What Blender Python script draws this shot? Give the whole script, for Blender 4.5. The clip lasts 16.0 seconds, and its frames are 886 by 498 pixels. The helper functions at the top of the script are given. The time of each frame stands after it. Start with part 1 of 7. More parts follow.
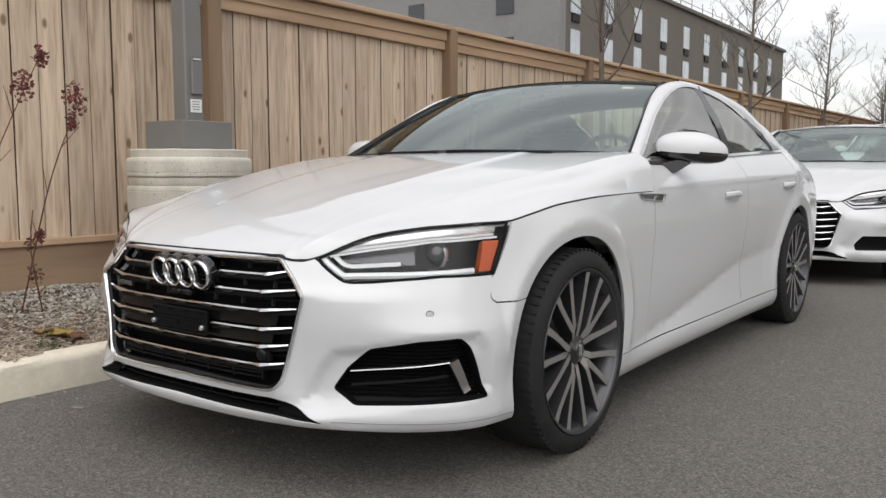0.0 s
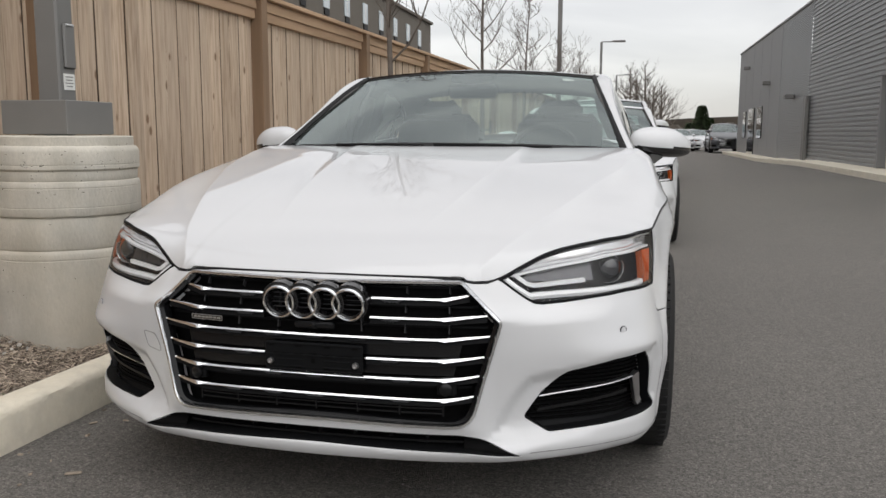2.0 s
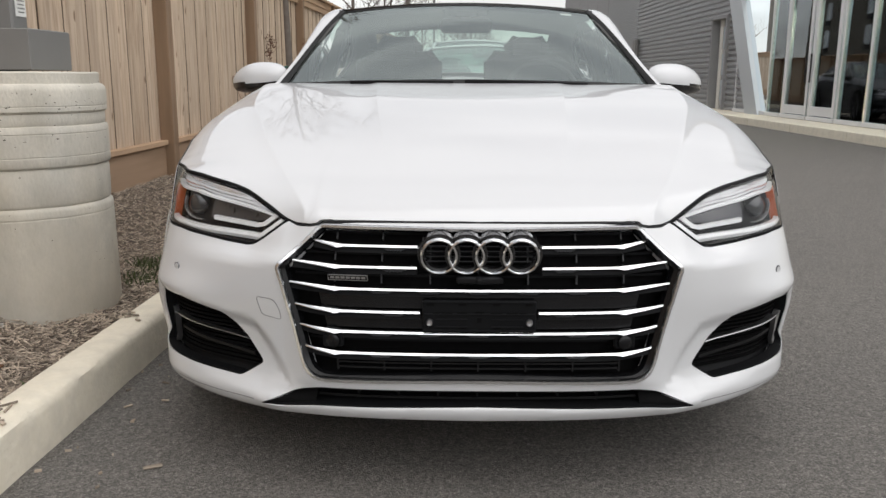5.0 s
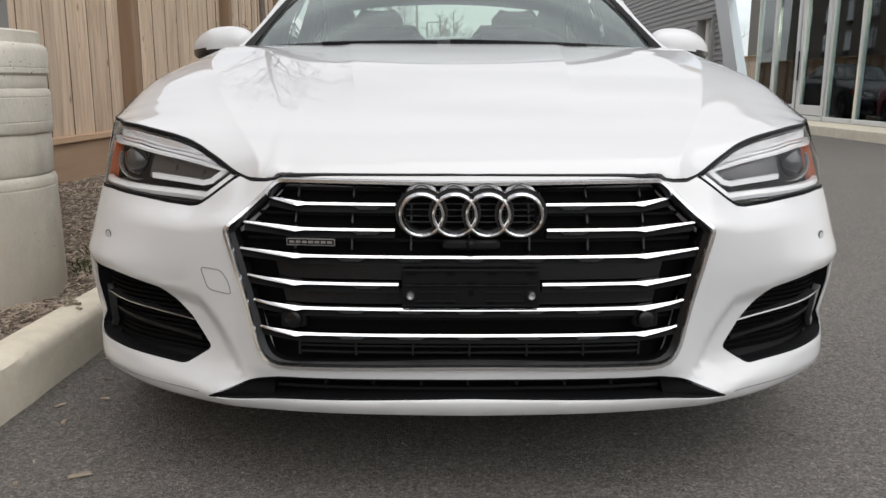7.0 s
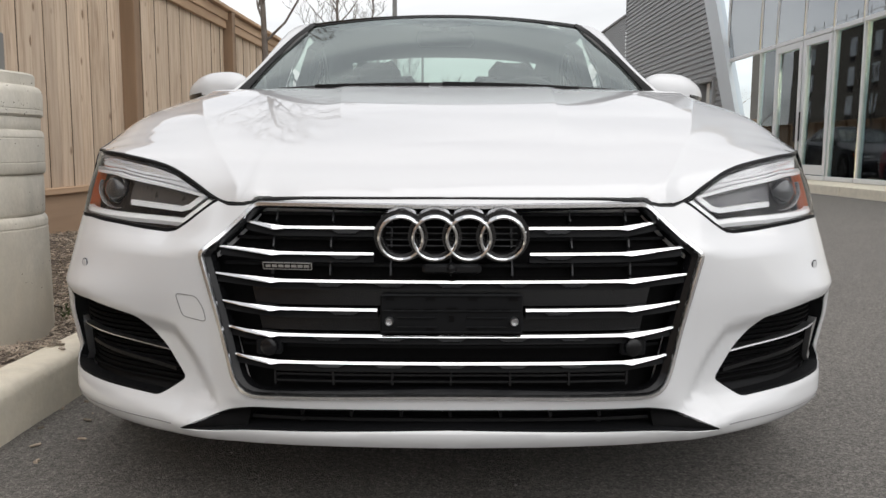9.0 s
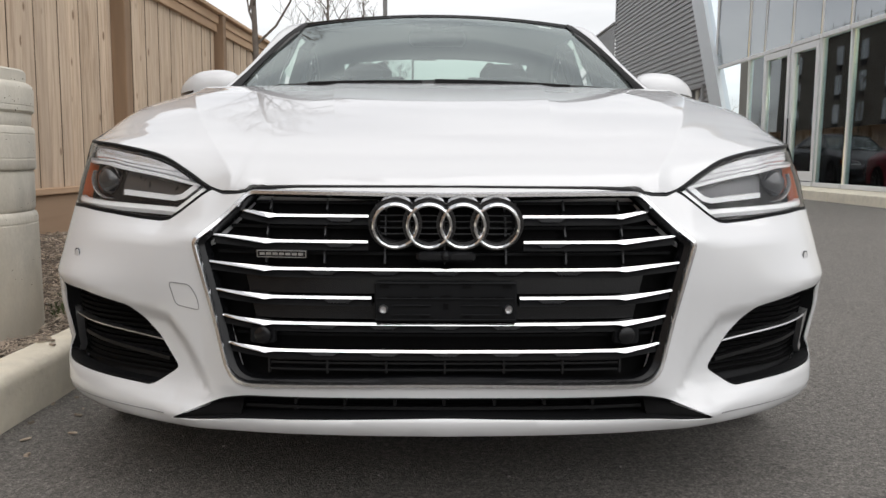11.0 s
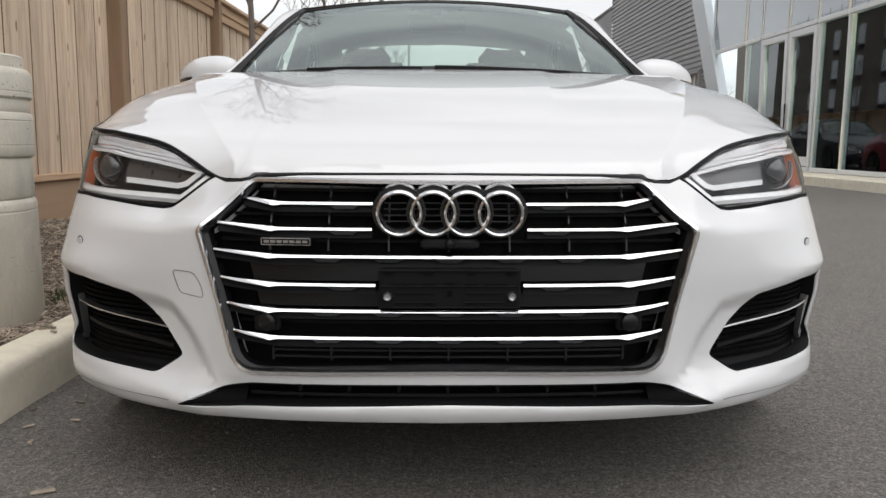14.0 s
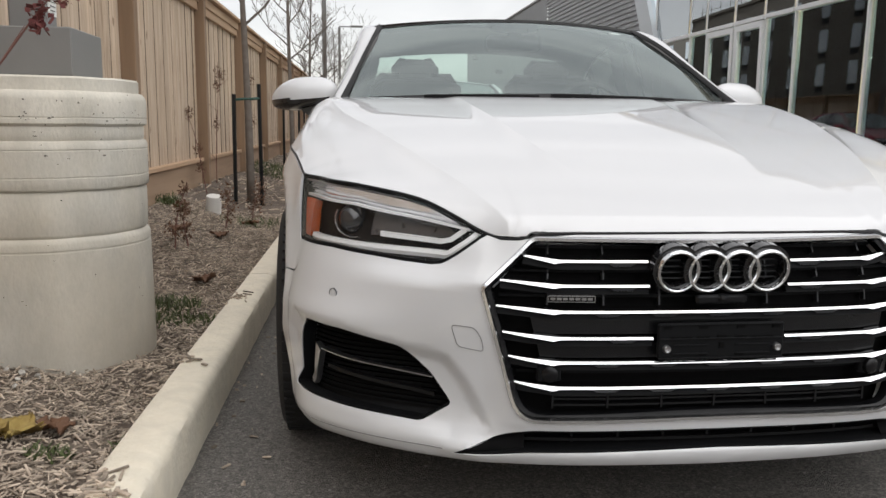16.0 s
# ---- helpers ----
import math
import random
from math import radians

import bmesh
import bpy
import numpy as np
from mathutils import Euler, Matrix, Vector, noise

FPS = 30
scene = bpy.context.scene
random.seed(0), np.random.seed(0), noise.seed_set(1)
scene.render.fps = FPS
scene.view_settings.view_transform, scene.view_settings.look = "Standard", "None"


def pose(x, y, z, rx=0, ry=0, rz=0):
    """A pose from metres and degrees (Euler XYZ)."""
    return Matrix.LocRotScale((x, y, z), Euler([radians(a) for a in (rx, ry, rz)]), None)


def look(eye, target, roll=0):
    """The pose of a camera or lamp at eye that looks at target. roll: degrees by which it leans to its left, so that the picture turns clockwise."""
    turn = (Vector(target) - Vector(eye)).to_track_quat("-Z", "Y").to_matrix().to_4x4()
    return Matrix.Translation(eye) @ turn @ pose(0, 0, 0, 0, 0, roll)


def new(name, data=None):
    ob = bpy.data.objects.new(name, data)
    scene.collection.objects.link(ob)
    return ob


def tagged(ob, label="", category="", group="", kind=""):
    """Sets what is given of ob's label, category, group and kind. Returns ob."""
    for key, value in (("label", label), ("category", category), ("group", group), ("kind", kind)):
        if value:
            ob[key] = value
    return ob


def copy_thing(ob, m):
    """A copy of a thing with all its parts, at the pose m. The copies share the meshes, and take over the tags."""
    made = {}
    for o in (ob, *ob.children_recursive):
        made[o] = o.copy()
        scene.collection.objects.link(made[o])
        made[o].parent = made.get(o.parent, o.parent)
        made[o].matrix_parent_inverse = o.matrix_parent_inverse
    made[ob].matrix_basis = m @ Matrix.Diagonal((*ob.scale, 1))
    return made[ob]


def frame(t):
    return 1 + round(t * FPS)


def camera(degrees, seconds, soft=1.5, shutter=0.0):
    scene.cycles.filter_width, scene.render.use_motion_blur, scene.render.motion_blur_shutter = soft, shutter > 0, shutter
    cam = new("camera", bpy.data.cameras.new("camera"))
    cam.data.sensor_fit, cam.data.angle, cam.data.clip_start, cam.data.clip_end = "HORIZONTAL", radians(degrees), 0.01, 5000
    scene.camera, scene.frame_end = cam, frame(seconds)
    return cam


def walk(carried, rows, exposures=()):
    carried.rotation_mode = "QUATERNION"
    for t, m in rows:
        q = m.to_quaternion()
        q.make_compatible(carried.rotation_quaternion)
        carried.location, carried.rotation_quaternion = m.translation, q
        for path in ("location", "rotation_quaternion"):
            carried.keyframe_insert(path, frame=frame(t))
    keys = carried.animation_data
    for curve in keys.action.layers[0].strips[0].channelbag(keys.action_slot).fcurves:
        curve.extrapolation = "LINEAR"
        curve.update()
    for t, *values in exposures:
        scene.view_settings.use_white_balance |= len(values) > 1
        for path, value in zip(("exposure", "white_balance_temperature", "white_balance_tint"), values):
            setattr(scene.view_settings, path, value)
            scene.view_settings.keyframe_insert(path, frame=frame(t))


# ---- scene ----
cam = camera(56.3, 16.0)
PATH = [
    (0, (2.154, -1.543, 0.926), (0.968, 0.057, 0.735), 0.0),
    (0.5, (2.054, -1.774, 1.008), (0.925, -0.134, 0.819), -0.0),
    (1, (1.662, -1.945, 1.035), (0.701, -0.201, 0.843), -0.0),
    (1.5, (1.244, -1.989, 1.063), (0.563, -0.122, 0.841), 0.0),
    (2, (0.801, -1.99, 1.051), (0.361, -0.059, 0.775), 0.2),
    (2.5, (0.361, -2.043, 1.04), (0.056, -0.094, 0.711), 0.3),
    (3, (0.098, -1.923, 1.019), (-0.121, 0.026, 0.63), 0.0),
    (3.5, (-0.117, -1.897, 1.007), (-0.246, 0.059, 0.611), 0.3),
    (4, (-0.112, -1.924, 1.004), (-0.184, 0.034, 0.603), 0.3),
    (4.5, (-0.071, -1.908, 1.037), (-0.108, 0.05, 0.63), 0.3),
    (6.8, (-0.071, -1.638, 0.869), (-0.055, 0.323, 0.475), 0.1),
    (7, (-0.073, -1.574, 0.857), (-0.05, 0.388, 0.468), 0.2),
    (7.5, (-0.075, -1.516, 0.829), (-0.033, 0.449, 0.458), 0.2),
    (8, (-0.064, -1.5, 0.815), (-0.026, 0.471, 0.474), 0.2),
    (8.5, (-0.048, -1.534, 0.781), (-0.022, 0.444, 0.481), 0.2),
    (9, (-0.023, -1.545, 0.776), (-0.015, 0.441, 0.538), 0.2),
    (11.5, (-0.039, -1.554, 0.736), (-0.002, 0.433, 0.516), 0.3),
    (12, (-0.046, -1.553, 0.736), (-0.01, 0.434, 0.508), 0.2),
    (12.5, (-0.038, -1.558, 0.739), (-0.001, 0.428, 0.503), 0.3),
    (13, (-0.04, -1.556, 0.739), (0.0, 0.428, 0.495), 0.3),
    (13.5, (-0.048, -1.555, 0.74), (-0.006, 0.429, 0.49), 0.3),
    (14, (-0.046, -1.555, 0.744), (-0.004, 0.428, 0.489), 0.3),
    (14.5, (-0.059, -1.614, 0.783), (-0.012, 0.368, 0.521), 0.3),
    (15, (-0.157, -1.824, 0.87), (-0.084, 0.156, 0.596), 0.3),
    (15.5, (-0.434, -1.778, 0.937), (-0.298, 0.196, 0.648), 0.3),
    (16, (-0.766, -1.575, 0.903), (-0.529, 0.388, 0.603), 0.5),
]
EXPOSURE = [(0.0, 0.06), (1.0, -0.09), (1.5, -0.13), (2.5, -0.08), (3.5, 0.0), (4.5, 0.04), (7.0, 0.07), (8.5, 0.10), (12.5, 0.10), (14.5, 0.07), (16.0, 0.04)]
walk(cam, [(t, look(eye, target, roll)) for t, eye, target, roll in PATH], EXPOSURE)


# ---- world and light ----
world = bpy.data.worlds.new("overcast_sky")
scene.world = world
world.use_nodes = True
wt = world.node_tree
wt.nodes.clear()
w_out = wt.nodes.new("ShaderNodeOutputWorld")
w_sky = wt.nodes.new("ShaderNodeTexSky")
w_sky.sky_type, w_sky.sun_disc = "NISHITA", False
w_sky.sun_elevation, w_sky.sun_rotation = radians(58), radians(147)
w_blue = wt.nodes.new("ShaderNodeBackground")
w_blue.inputs[1].default_value = 0.03
wt.links.new(w_sky.outputs[0], w_blue.inputs[0])
w_co = wt.nodes.new("ShaderNodeTexCoord")
w_map = wt.nodes.new("ShaderNodeMapping")
w_map.inputs["Scale"].default_value = (1.0, 1.0, 4.2)
wt.links.new(w_co.outputs["Generated"], w_map.inputs["Vector"])
w_n = wt.nodes.new("ShaderNodeTexNoise")
w_n.inputs["Scale"].default_value, w_n.inputs["Detail"].default_value, w_n.inputs["Roughness"].default_value = 2.1, 5.0, 0.5
w_n.inputs["Distortion"].default_value = 0.5
wt.links.new(w_map.outputs[0], w_n.inputs["Vector"])
w_r = wt.nodes.new("ShaderNodeValToRGB")
w_r.color_ramp.elements[0].position, w_r.color_ramp.elements[0].color = 0.36, (0.68, 0.66, 0.65, 1)
w_r.color_ramp.elements[1].position, w_r.color_ramp.elements[1].color = 0.64, (1.0, 0.97, 0.94, 1)
wt.links.new(w_n.outputs["Fac"], w_r.inputs[0])
w_cl = wt.nodes.new("ShaderNodeBackground")
w_sep = wt.nodes.new("ShaderNodeSeparateXYZ")
wt.links.new(w_co.outputs["Generated"], w_sep.inputs[0])
w_up = wt.nodes.new("ShaderNodeMapRange")
w_up.inputs["From Min"].default_value, w_up.inputs["From Max"].default_value = 0.05, 0.75
w_up.inputs["To Min"].default_value, w_up.inputs["To Max"].default_value = 0.91, 0.87
wt.links.new(w_sep.outputs["Z"], w_up.inputs["Value"])
wt.links.new(w_up.outputs[0], w_cl.inputs[1])
wt.links.new(w_r.outputs[0], w_cl.inputs[0])
w_add = wt.nodes.new("ShaderNodeAddShader")
wt.links.new(w_blue.outputs[0], w_add.inputs[0])
wt.links.new(w_cl.outputs[0], w_add.inputs[1])
wt.links.new(w_add.outputs[0], w_out.inputs[0])
sun = new("sun", bpy.data.lights.new("sun", "SUN"))
sun.data.energy, sun.data.angle, sun.data.color = 2.35, radians(96), (1.0, 0.985, 0.965)
sun.matrix_world = look((0, 0, 0), (-0.29, 0.44, -0.85))


# ---- materials ----
def material(name, color, rough=0.5, metal=0.0, coat=0.0, grain=(), bump=0.0, bump_scale=40.0, vary=0.0, spec=None, stretch=(1, 1, 1), rough_vary=0.0, knots=False):
    """A principled surface. grain: rows of (scale, amount, colour): noise of that scale mixes the colour in."""
    m = bpy.data.materials.new(name)
    m.use_nodes = True
    t = m.node_tree
    p = t.nodes["Principled BSDF"]
    p.inputs["Roughness"].default_value, p.inputs["Metallic"].default_value = rough, metal
    p.inputs["Coat Weight"].default_value, p.inputs["Coat Roughness"].default_value = coat, 0.05
    if spec is not None:
        p.inputs["Specular IOR Level"].default_value = spec
    p.inputs["Base Color"].default_value = (*color, 1)
    co = t.nodes.new("ShaderNodeTexCoord")
    mp = t.nodes.new("ShaderNodeMapping")
    mp.inputs["Scale"].default_value = stretch
    t.links.new(co.outputs["Object"], mp.inputs["Vector"])
    if vary and grain:
        oi = t.nodes.new("ShaderNodeObjectInfo")
        sh = t.nodes.new("ShaderNodeVectorMath")
        sh.operation = "SCALE"
        sh.inputs[0].default_value = (37, 53, 19)
        t.links.new(oi.outputs["Random"], sh.inputs["Scale"])
        t.links.new(sh.outputs[0], mp.inputs["Location"])
    last = None
    for scale, amount, other in grain:
        n = t.nodes.new("ShaderNodeTexNoise")
        n.inputs["Scale"].default_value, n.inputs["Detail"].default_value = scale, 5.0
        t.links.new(mp.outputs[0], n.inputs["Vector"])
        r = t.nodes.new("ShaderNodeMapRange")
        r.inputs["From Min"].default_value, r.inputs["From Max"].default_value = 0.4, 0.66
        r.inputs["To Max"].default_value = amount
        t.links.new(n.outputs["Fac"], r.inputs["Value"])
        mx = t.nodes.new("ShaderNodeMix")
        mx.data_type = "RGBA"
        t.links.new(r.outputs[0], mx.inputs["Factor"])
        if last is None:
            mx.inputs["A"].default_value = (*color, 1)
        else:
            t.links.new(last, mx.inputs["A"])
        mx.inputs["B"].default_value = (*other, 1)
        last = mx.outputs["Result"]
    if knots:
        kv = t.nodes.new("ShaderNodeMapping")
        kv.inputs["Scale"].default_value = (7.0, 7.0, 3.6)
        ki = t.nodes.new("ShaderNodeObjectInfo")
        ka = t.nodes.new("ShaderNodeVectorMath")
        ka.operation = "SCALE"
        ka.inputs[0].default_value = (31, 17, 57)
        t.links.new(ki.outputs["Random"], ka.inputs["Scale"])
        t.links.new(ka.outputs[0], kv.inputs["Location"])
        t.links.new(co.outputs["Object"], kv.inputs["Vector"])
        vo = t.nodes.new("ShaderNodeTexVoronoi")
        vo.inputs["Scale"].default_value = 1.0
        t.links.new(kv.outputs[0], vo.inputs["Vector"])
        kr = t.nodes.new("ShaderNodeMapRange")
        kr.inputs["From Min"].default_value, kr.inputs["From Max"].default_value = 0.075, 0.14
        kr.inputs["To Min"].default_value, kr.inputs["To Max"].default_value = 0.85, 0.0
        t.links.new(vo.outputs["Distance"], kr.inputs["Value"])
        kx = t.nodes.new("ShaderNodeMix")
        kx.data_type = "RGBA"
        t.links.new(kr.outputs[0], kx.inputs["Factor"])
        t.links.new(last, kx.inputs["A"])
        kx.inputs["B"].default_value = (0.14, 0.075, 0.035, 1)
        last = kx.outputs["Result"]
    if vary:
        info = t.nodes.new("ShaderNodeObjectInfo")
        geo = t.nodes.new("ShaderNodeNewGeometry")
        ad = t.nodes.new("ShaderNodeMath")
        ad.operation = "ADD"
        t.links.new(info.outputs["Random"], ad.inputs[0])
        t.links.new(geo.outputs["Random Per Island"], ad.inputs[1])
        fr = t.nodes.new("ShaderNodeMath")
        fr.operation = "FRACT"
        t.links.new(ad.outputs[0], fr.inputs[0])
        mr = t.nodes.new("ShaderNodeMapRange")
        mr.inputs["To Min"].default_value, mr.inputs["To Max"].default_value = 1 - vary, 1 + vary
        t.links.new(fr.outputs[0], mr.inputs["Value"])
        hs = t.nodes.new("ShaderNodeHueSaturation")
        t.links.new(mr.outputs[0], hs.inputs["Value"])
        if last is None:
            hs.inputs["Color"].default_value = (*color, 1)
        else:
            t.links.new(last, hs.inputs["Color"])
        last = hs.outputs[0]
    if last is not None:
        t.links.new(last, p.inputs["Base Color"])
    if bump or rough_vary:
        n = t.nodes.new("ShaderNodeTexNoise")
        n.inputs["Scale"].default_value, n.inputs["Detail"].default_value = bump_scale, 6.0
        t.links.new(mp.outputs[0], n.inputs["Vector"])
        if bump:
            b = t.nodes.new("ShaderNodeBump")
            b.inputs["Strength"].default_value, b.inputs["Distance"].default_value = 1.0, bump
            t.links.new(n.outputs["Fac"], b.inputs["Height"])
            t.links.new(b.outputs[0], p.inputs["Normal"])
        if rough_vary:
            r = t.nodes.new("ShaderNodeMapRange")
            r.inputs["To Min"].default_value, r.inputs["To Max"].default_value = rough - rough_vary, rough + rough_vary
            t.links.new(n.outputs["Fac"], r.inputs["Value"])
            t.links.new(r.outputs[0], p.inputs["Roughness"])
    return m


def glass(name, tint, gloss_rough=0.0, ior=1.5, shine=(1, 1, 1)):
    """A thin pane: tinted, with a Fresnel gloss, or a faint even one."""
    m = bpy.data.materials.new(name)
    m.use_nodes = True
    t = m.node_tree
    t.nodes.clear()
    out = t.nodes.new("ShaderNodeOutputMaterial")
    tr = t.nodes.new("ShaderNodeBsdfTransparent")
    tr.inputs[0].default_value = (*tint, 1)
    gl = t.nodes.new("ShaderNodeBsdfGlossy")
    gl.inputs["Roughness"].default_value = gloss_rough
    gl.inputs["Color"].default_value = (*shine, 1)
    mx = t.nodes.new("ShaderNodeMixShader")
    mx.inputs[0].default_value = 0.05
    if ior:
        fr = t.nodes.new("ShaderNodeFresnel")
        fr.inputs["IOR"].default_value = ior
        t.links.new(fr.outputs[0], mx.inputs[0])
    t.links.new(tr.outputs[0], mx.inputs[1])
    t.links.new(gl.outputs[0], mx.inputs[2])
    t.links.new(mx.outputs[0], out.inputs[0])
    return m


def glow(name, color, strength):
    m = bpy.data.materials.new(name)
    m.use_nodes = True
    p = m.node_tree.nodes["Principled BSDF"]
    p.inputs["Base Color"].default_value = (*color, 1)
    p.inputs["Emission Color"].default_value, p.inputs["Emission Strength"].default_value = (*color, 1), strength
    return m


M = {}
M["paint"] = material("white_paint", (0.565, 0.570, 0.580), 0.5, coat=1.0, spec=0.25, rough_vary=0.04, bump_scale=3)
M["paint"].node_tree.nodes["Principled BSDF"].inputs["Coat IOR"].default_value = 1.52
M["paint"].node_tree.nodes["Principled BSDF"].inputs["Coat Roughness"].default_value = 0.012
M["paint_red"] = material("red_paint", (0.27, 0.008, 0.022), 0.35, coat=1.0, rough_vary=0.04, bump_scale=3)
M["paint_dark"] = material("dark_paint", (0.025, 0.028, 0.035), 0.35, coat=1.0, rough_vary=0.04, bump_scale=3)
M["paint_silver"] = material("silver_paint", (0.45, 0.46, 0.47), 0.3, metal=0.6, coat=1.0, rough_vary=0.04, bump_scale=3)
M["gloss_black"] = material("gloss_black", (0.012, 0.012, 0.013), 0.12, coat=0.6, rough_vary=0.03, bump_scale=8)
M["matt_black"] = material("matt_black_plastic", (0.006, 0.006, 0.0065), 0.5, bump=0.0006, bump_scale=300, rough_vary=0.1, spec=0.25)
M["void_black"] = material("deep_black_mesh", (0.0052, 0.0055, 0.0062), 0.6, spec=0.12, bump=0.0004, bump_scale=200, rough_vary=0.08)
M["duct_black"] = material("black_duct", (0.004, 0.004, 0.0042), 0.75, spec=0.06, bump=0.001, bump_scale=120)
M["facet_grey"] = material("glossy_dark_grey_plastic", (0.032, 0.033, 0.036), 0.35, spec=0.4, rough_vary=0.05, bump_scale=40)
M["sheen_black"] = material("semi_gloss_black_plastic", (0.006, 0.0062, 0.007), 0.25, spec=0.28, rough_vary=0.06, bump_scale=25)
M["chrome"] = material("chrome", (0.76, 0.765, 0.775), 0.09, metal=1.0, rough_vary=0.04, bump_scale=60)
M["satin_chrome"] = material("satin_chrome", (0.74, 0.745, 0.755), 0.22, metal=1.0, rough_vary=0.05, bump_scale=60)
M["seam"] = material("grey_seam", (0.22, 0.22, 0.22), 0.6, bump=0.0003, bump_scale=80)
M["satin"] = material("satin_metal", (0.55, 0.55, 0.56), 0.32, metal=1.0, rough_vary=0.06, bump_scale=40)
M["rim_grey"] = material("dark_grey_rim", (0.075, 0.075, 0.08), 0.3, metal=0.7, rough_vary=0.05, bump_scale=30)
M["rim_cut"] = material("machined_rim_face", (0.40, 0.395, 0.39), 0.38, metal=0.8, rough_vary=0.06, bump_scale=80)
M["rubber"] = material("tyre_rubber", (0.012, 0.012, 0.0125), 0.75, spec=0.3, bump=0.0008, bump_scale=200, grain=((14, 0.5, (0.024, 0.023, 0.022)),))
M["disc"] = material("brake_disc", (0.28, 0.27, 0.26), 0.4, metal=1.0, rough_vary=0.1, bump_scale=50)
M["amber"] = material("amber_reflector", (0.50, 0.085, 0.008), 0.3, coat=0.3, bump=0.001, bump_scale=250)
M["drl"] = material("frosted_light_guide", (0.85, 0.86, 0.87), 0.25, coat=0.6, rough_vary=0.06, bump_scale=60)
M["lamp_grey"] = material("lamp_housing", (0.10, 0.10, 0.105), 0.3, metal=0.5, coat=0.5, rough_vary=0.08, bump_scale=40)
M["facet_chrome"] = material("faceted_reflector", (0.42, 0.42, 0.43), 0.25, metal=0.7, vary=0.35)
M["lamp_chrome"] = material("lamp_reflector", (0.80, 0.80, 0.81), 0.22, metal=0.8, coat=0.3, bump=0.0004, bump_scale=60)
M["ws"] = glass("windscreen_glass", (0.86, 0.95, 0.91), 0.0, 3.5, (0.90, 1.0, 0.99))
M["side_glass"] = glass("side_glass", (0.40, 0.47, 0.44), 0.0, 4.2, (1.0, 0.99, 0.96))
M["rear_glass"] = glass("rear_glass", (0.62, 0.74, 0.68), 0.0, None)
M["lens"] = glass("headlight_lens", (0.97, 0.97, 0.97), 0.0, 1.3)
M["seat"] = material("black_leather", (0.045, 0.043, 0.041), 0.5, bump=0.001, bump_scale=90, rough_vary=0.1)
M["seat_light"] = material("beige_leather", (0.30, 0.27, 0.23), 0.5, bump=0.001, bump_scale=90, rough_vary=0.1)
M["white_label"] = material("paper_label", (0.75, 0.75, 0.72), 0.6, grain=((90, 0.3, (0.5, 0.5, 0.48)),))
M["asphalt"] = material("asphalt", (0.108, 0.099, 0.089), 0.8, grain=((0.45, 0.7, (0.150, 0.138, 0.122)), (1.7, 0.5, (0.088, 0.080, 0.072)), (6, 0.45, (0.135, 0.123, 0.108)), (95, 0.85, (0.27, 0.25, 0.225)), (240, 0.8, (0.022, 0.020, 0.019)), (480, 0.5, (0.34, 0.32, 0.29))), bump=0.015, bump_scale=200)


def aggregate(m, scale, low, high):
    """Stones of differing tone in the surface."""
    t = m.node_tree
    p = t.nodes["Principled BSDF"]
    was = p.inputs["Base Color"].links[0].from_socket
    co = t.nodes.new("ShaderNodeTexCoord")
    for sc, lo, hi in ((scale, low, high), (scale * 0.37, 0.5 + low / 2, 0.5 + high / 2)):
        vo = t.nodes.new("ShaderNodeTexVoronoi")
        vo.inputs["Scale"].default_value = sc
        t.links.new(co.outputs["Object"], vo.inputs["Vector"])
        sp = t.nodes.new("ShaderNodeSeparateColor")
        t.links.new(vo.outputs["Color"], sp.inputs[0])
        mr = t.nodes.new("ShaderNodeMapRange")
        mr.inputs["To Min"].default_value, mr.inputs["To Max"].default_value = lo, hi
        t.links.new(sp.outputs[0], mr.inputs["Value"])
        hs = t.nodes.new("ShaderNodeHueSaturation")
        t.links.new(mr.outputs[0], hs.inputs["Value"])
        t.links.new(was, hs.inputs["Color"])
        was = hs.outputs[0]
    t.links.new(was, p.inputs["Base Color"])


aggregate(M["asphalt"], 210, 0.62, 1.38)
M["concrete"] = material("cast_concrete", (0.60, 0.565, 0.49), 0.85, grain=((2.2, 0.7, (0.47, 0.45, 0.40)), (7, 0.6, (0.36, 0.355, 0.33)), (120, 0.3, (0.36, 0.345, 0.31)), (3.4, 0.4, (0.56, 0.49, 0.37)), (38, 0.3, (0.52, 0.49, 0.43)), (9, 0.35, (0.31, 0.30, 0.265)), (5, 0.25, (0.42, 0.36, 0.26))), bump=0.002, bump_scale=70, stretch=(1, 1, 0.55))
M["pit"] = material("dark_pit", (0.07, 0.062, 0.05), 0.9, vary=0.4)
M["kerb"] = material("kerb_concrete", (0.70, 0.64, 0.52), 0.9, grain=((3, 0.4, (0.60, 0.55, 0.45)), (45, 0.35, (0.76, 0.71, 0.60)), (14, 0.25, (0.45, 0.42, 0.36))), bump=0.004, bump_scale=60)
M["cedar"] = material("fence_wood", (0.55, 0.44, 0.33), 0.75, grain=((1.6, 0.6, (0.63, 0.50, 0.375)), (14, 0.7, (0.40, 0.28, 0.185)), (34, 0.75, (0.25, 0.165, 0.105)), (75, 0.6, (0.60, 0.48, 0.36)), (4.2, 0.5, (0.40, 0.315, 0.24))), bump=0.003, bump_scale=24, vary=0.15, stretch=(1.0, 1.0, 0.07), knots=True)
M["cedar_h"] = material("fence_rail_wood", (0.46, 0.31, 0.20), 0.75, grain=((2, 0.5, (0.48, 0.34, 0.22)), (12, 0.5, (0.27, 0.175, 0.10))), bump=0.0025, bump_scale=24, vary=0.10, stretch=(1.0, 0.07, 1.0))
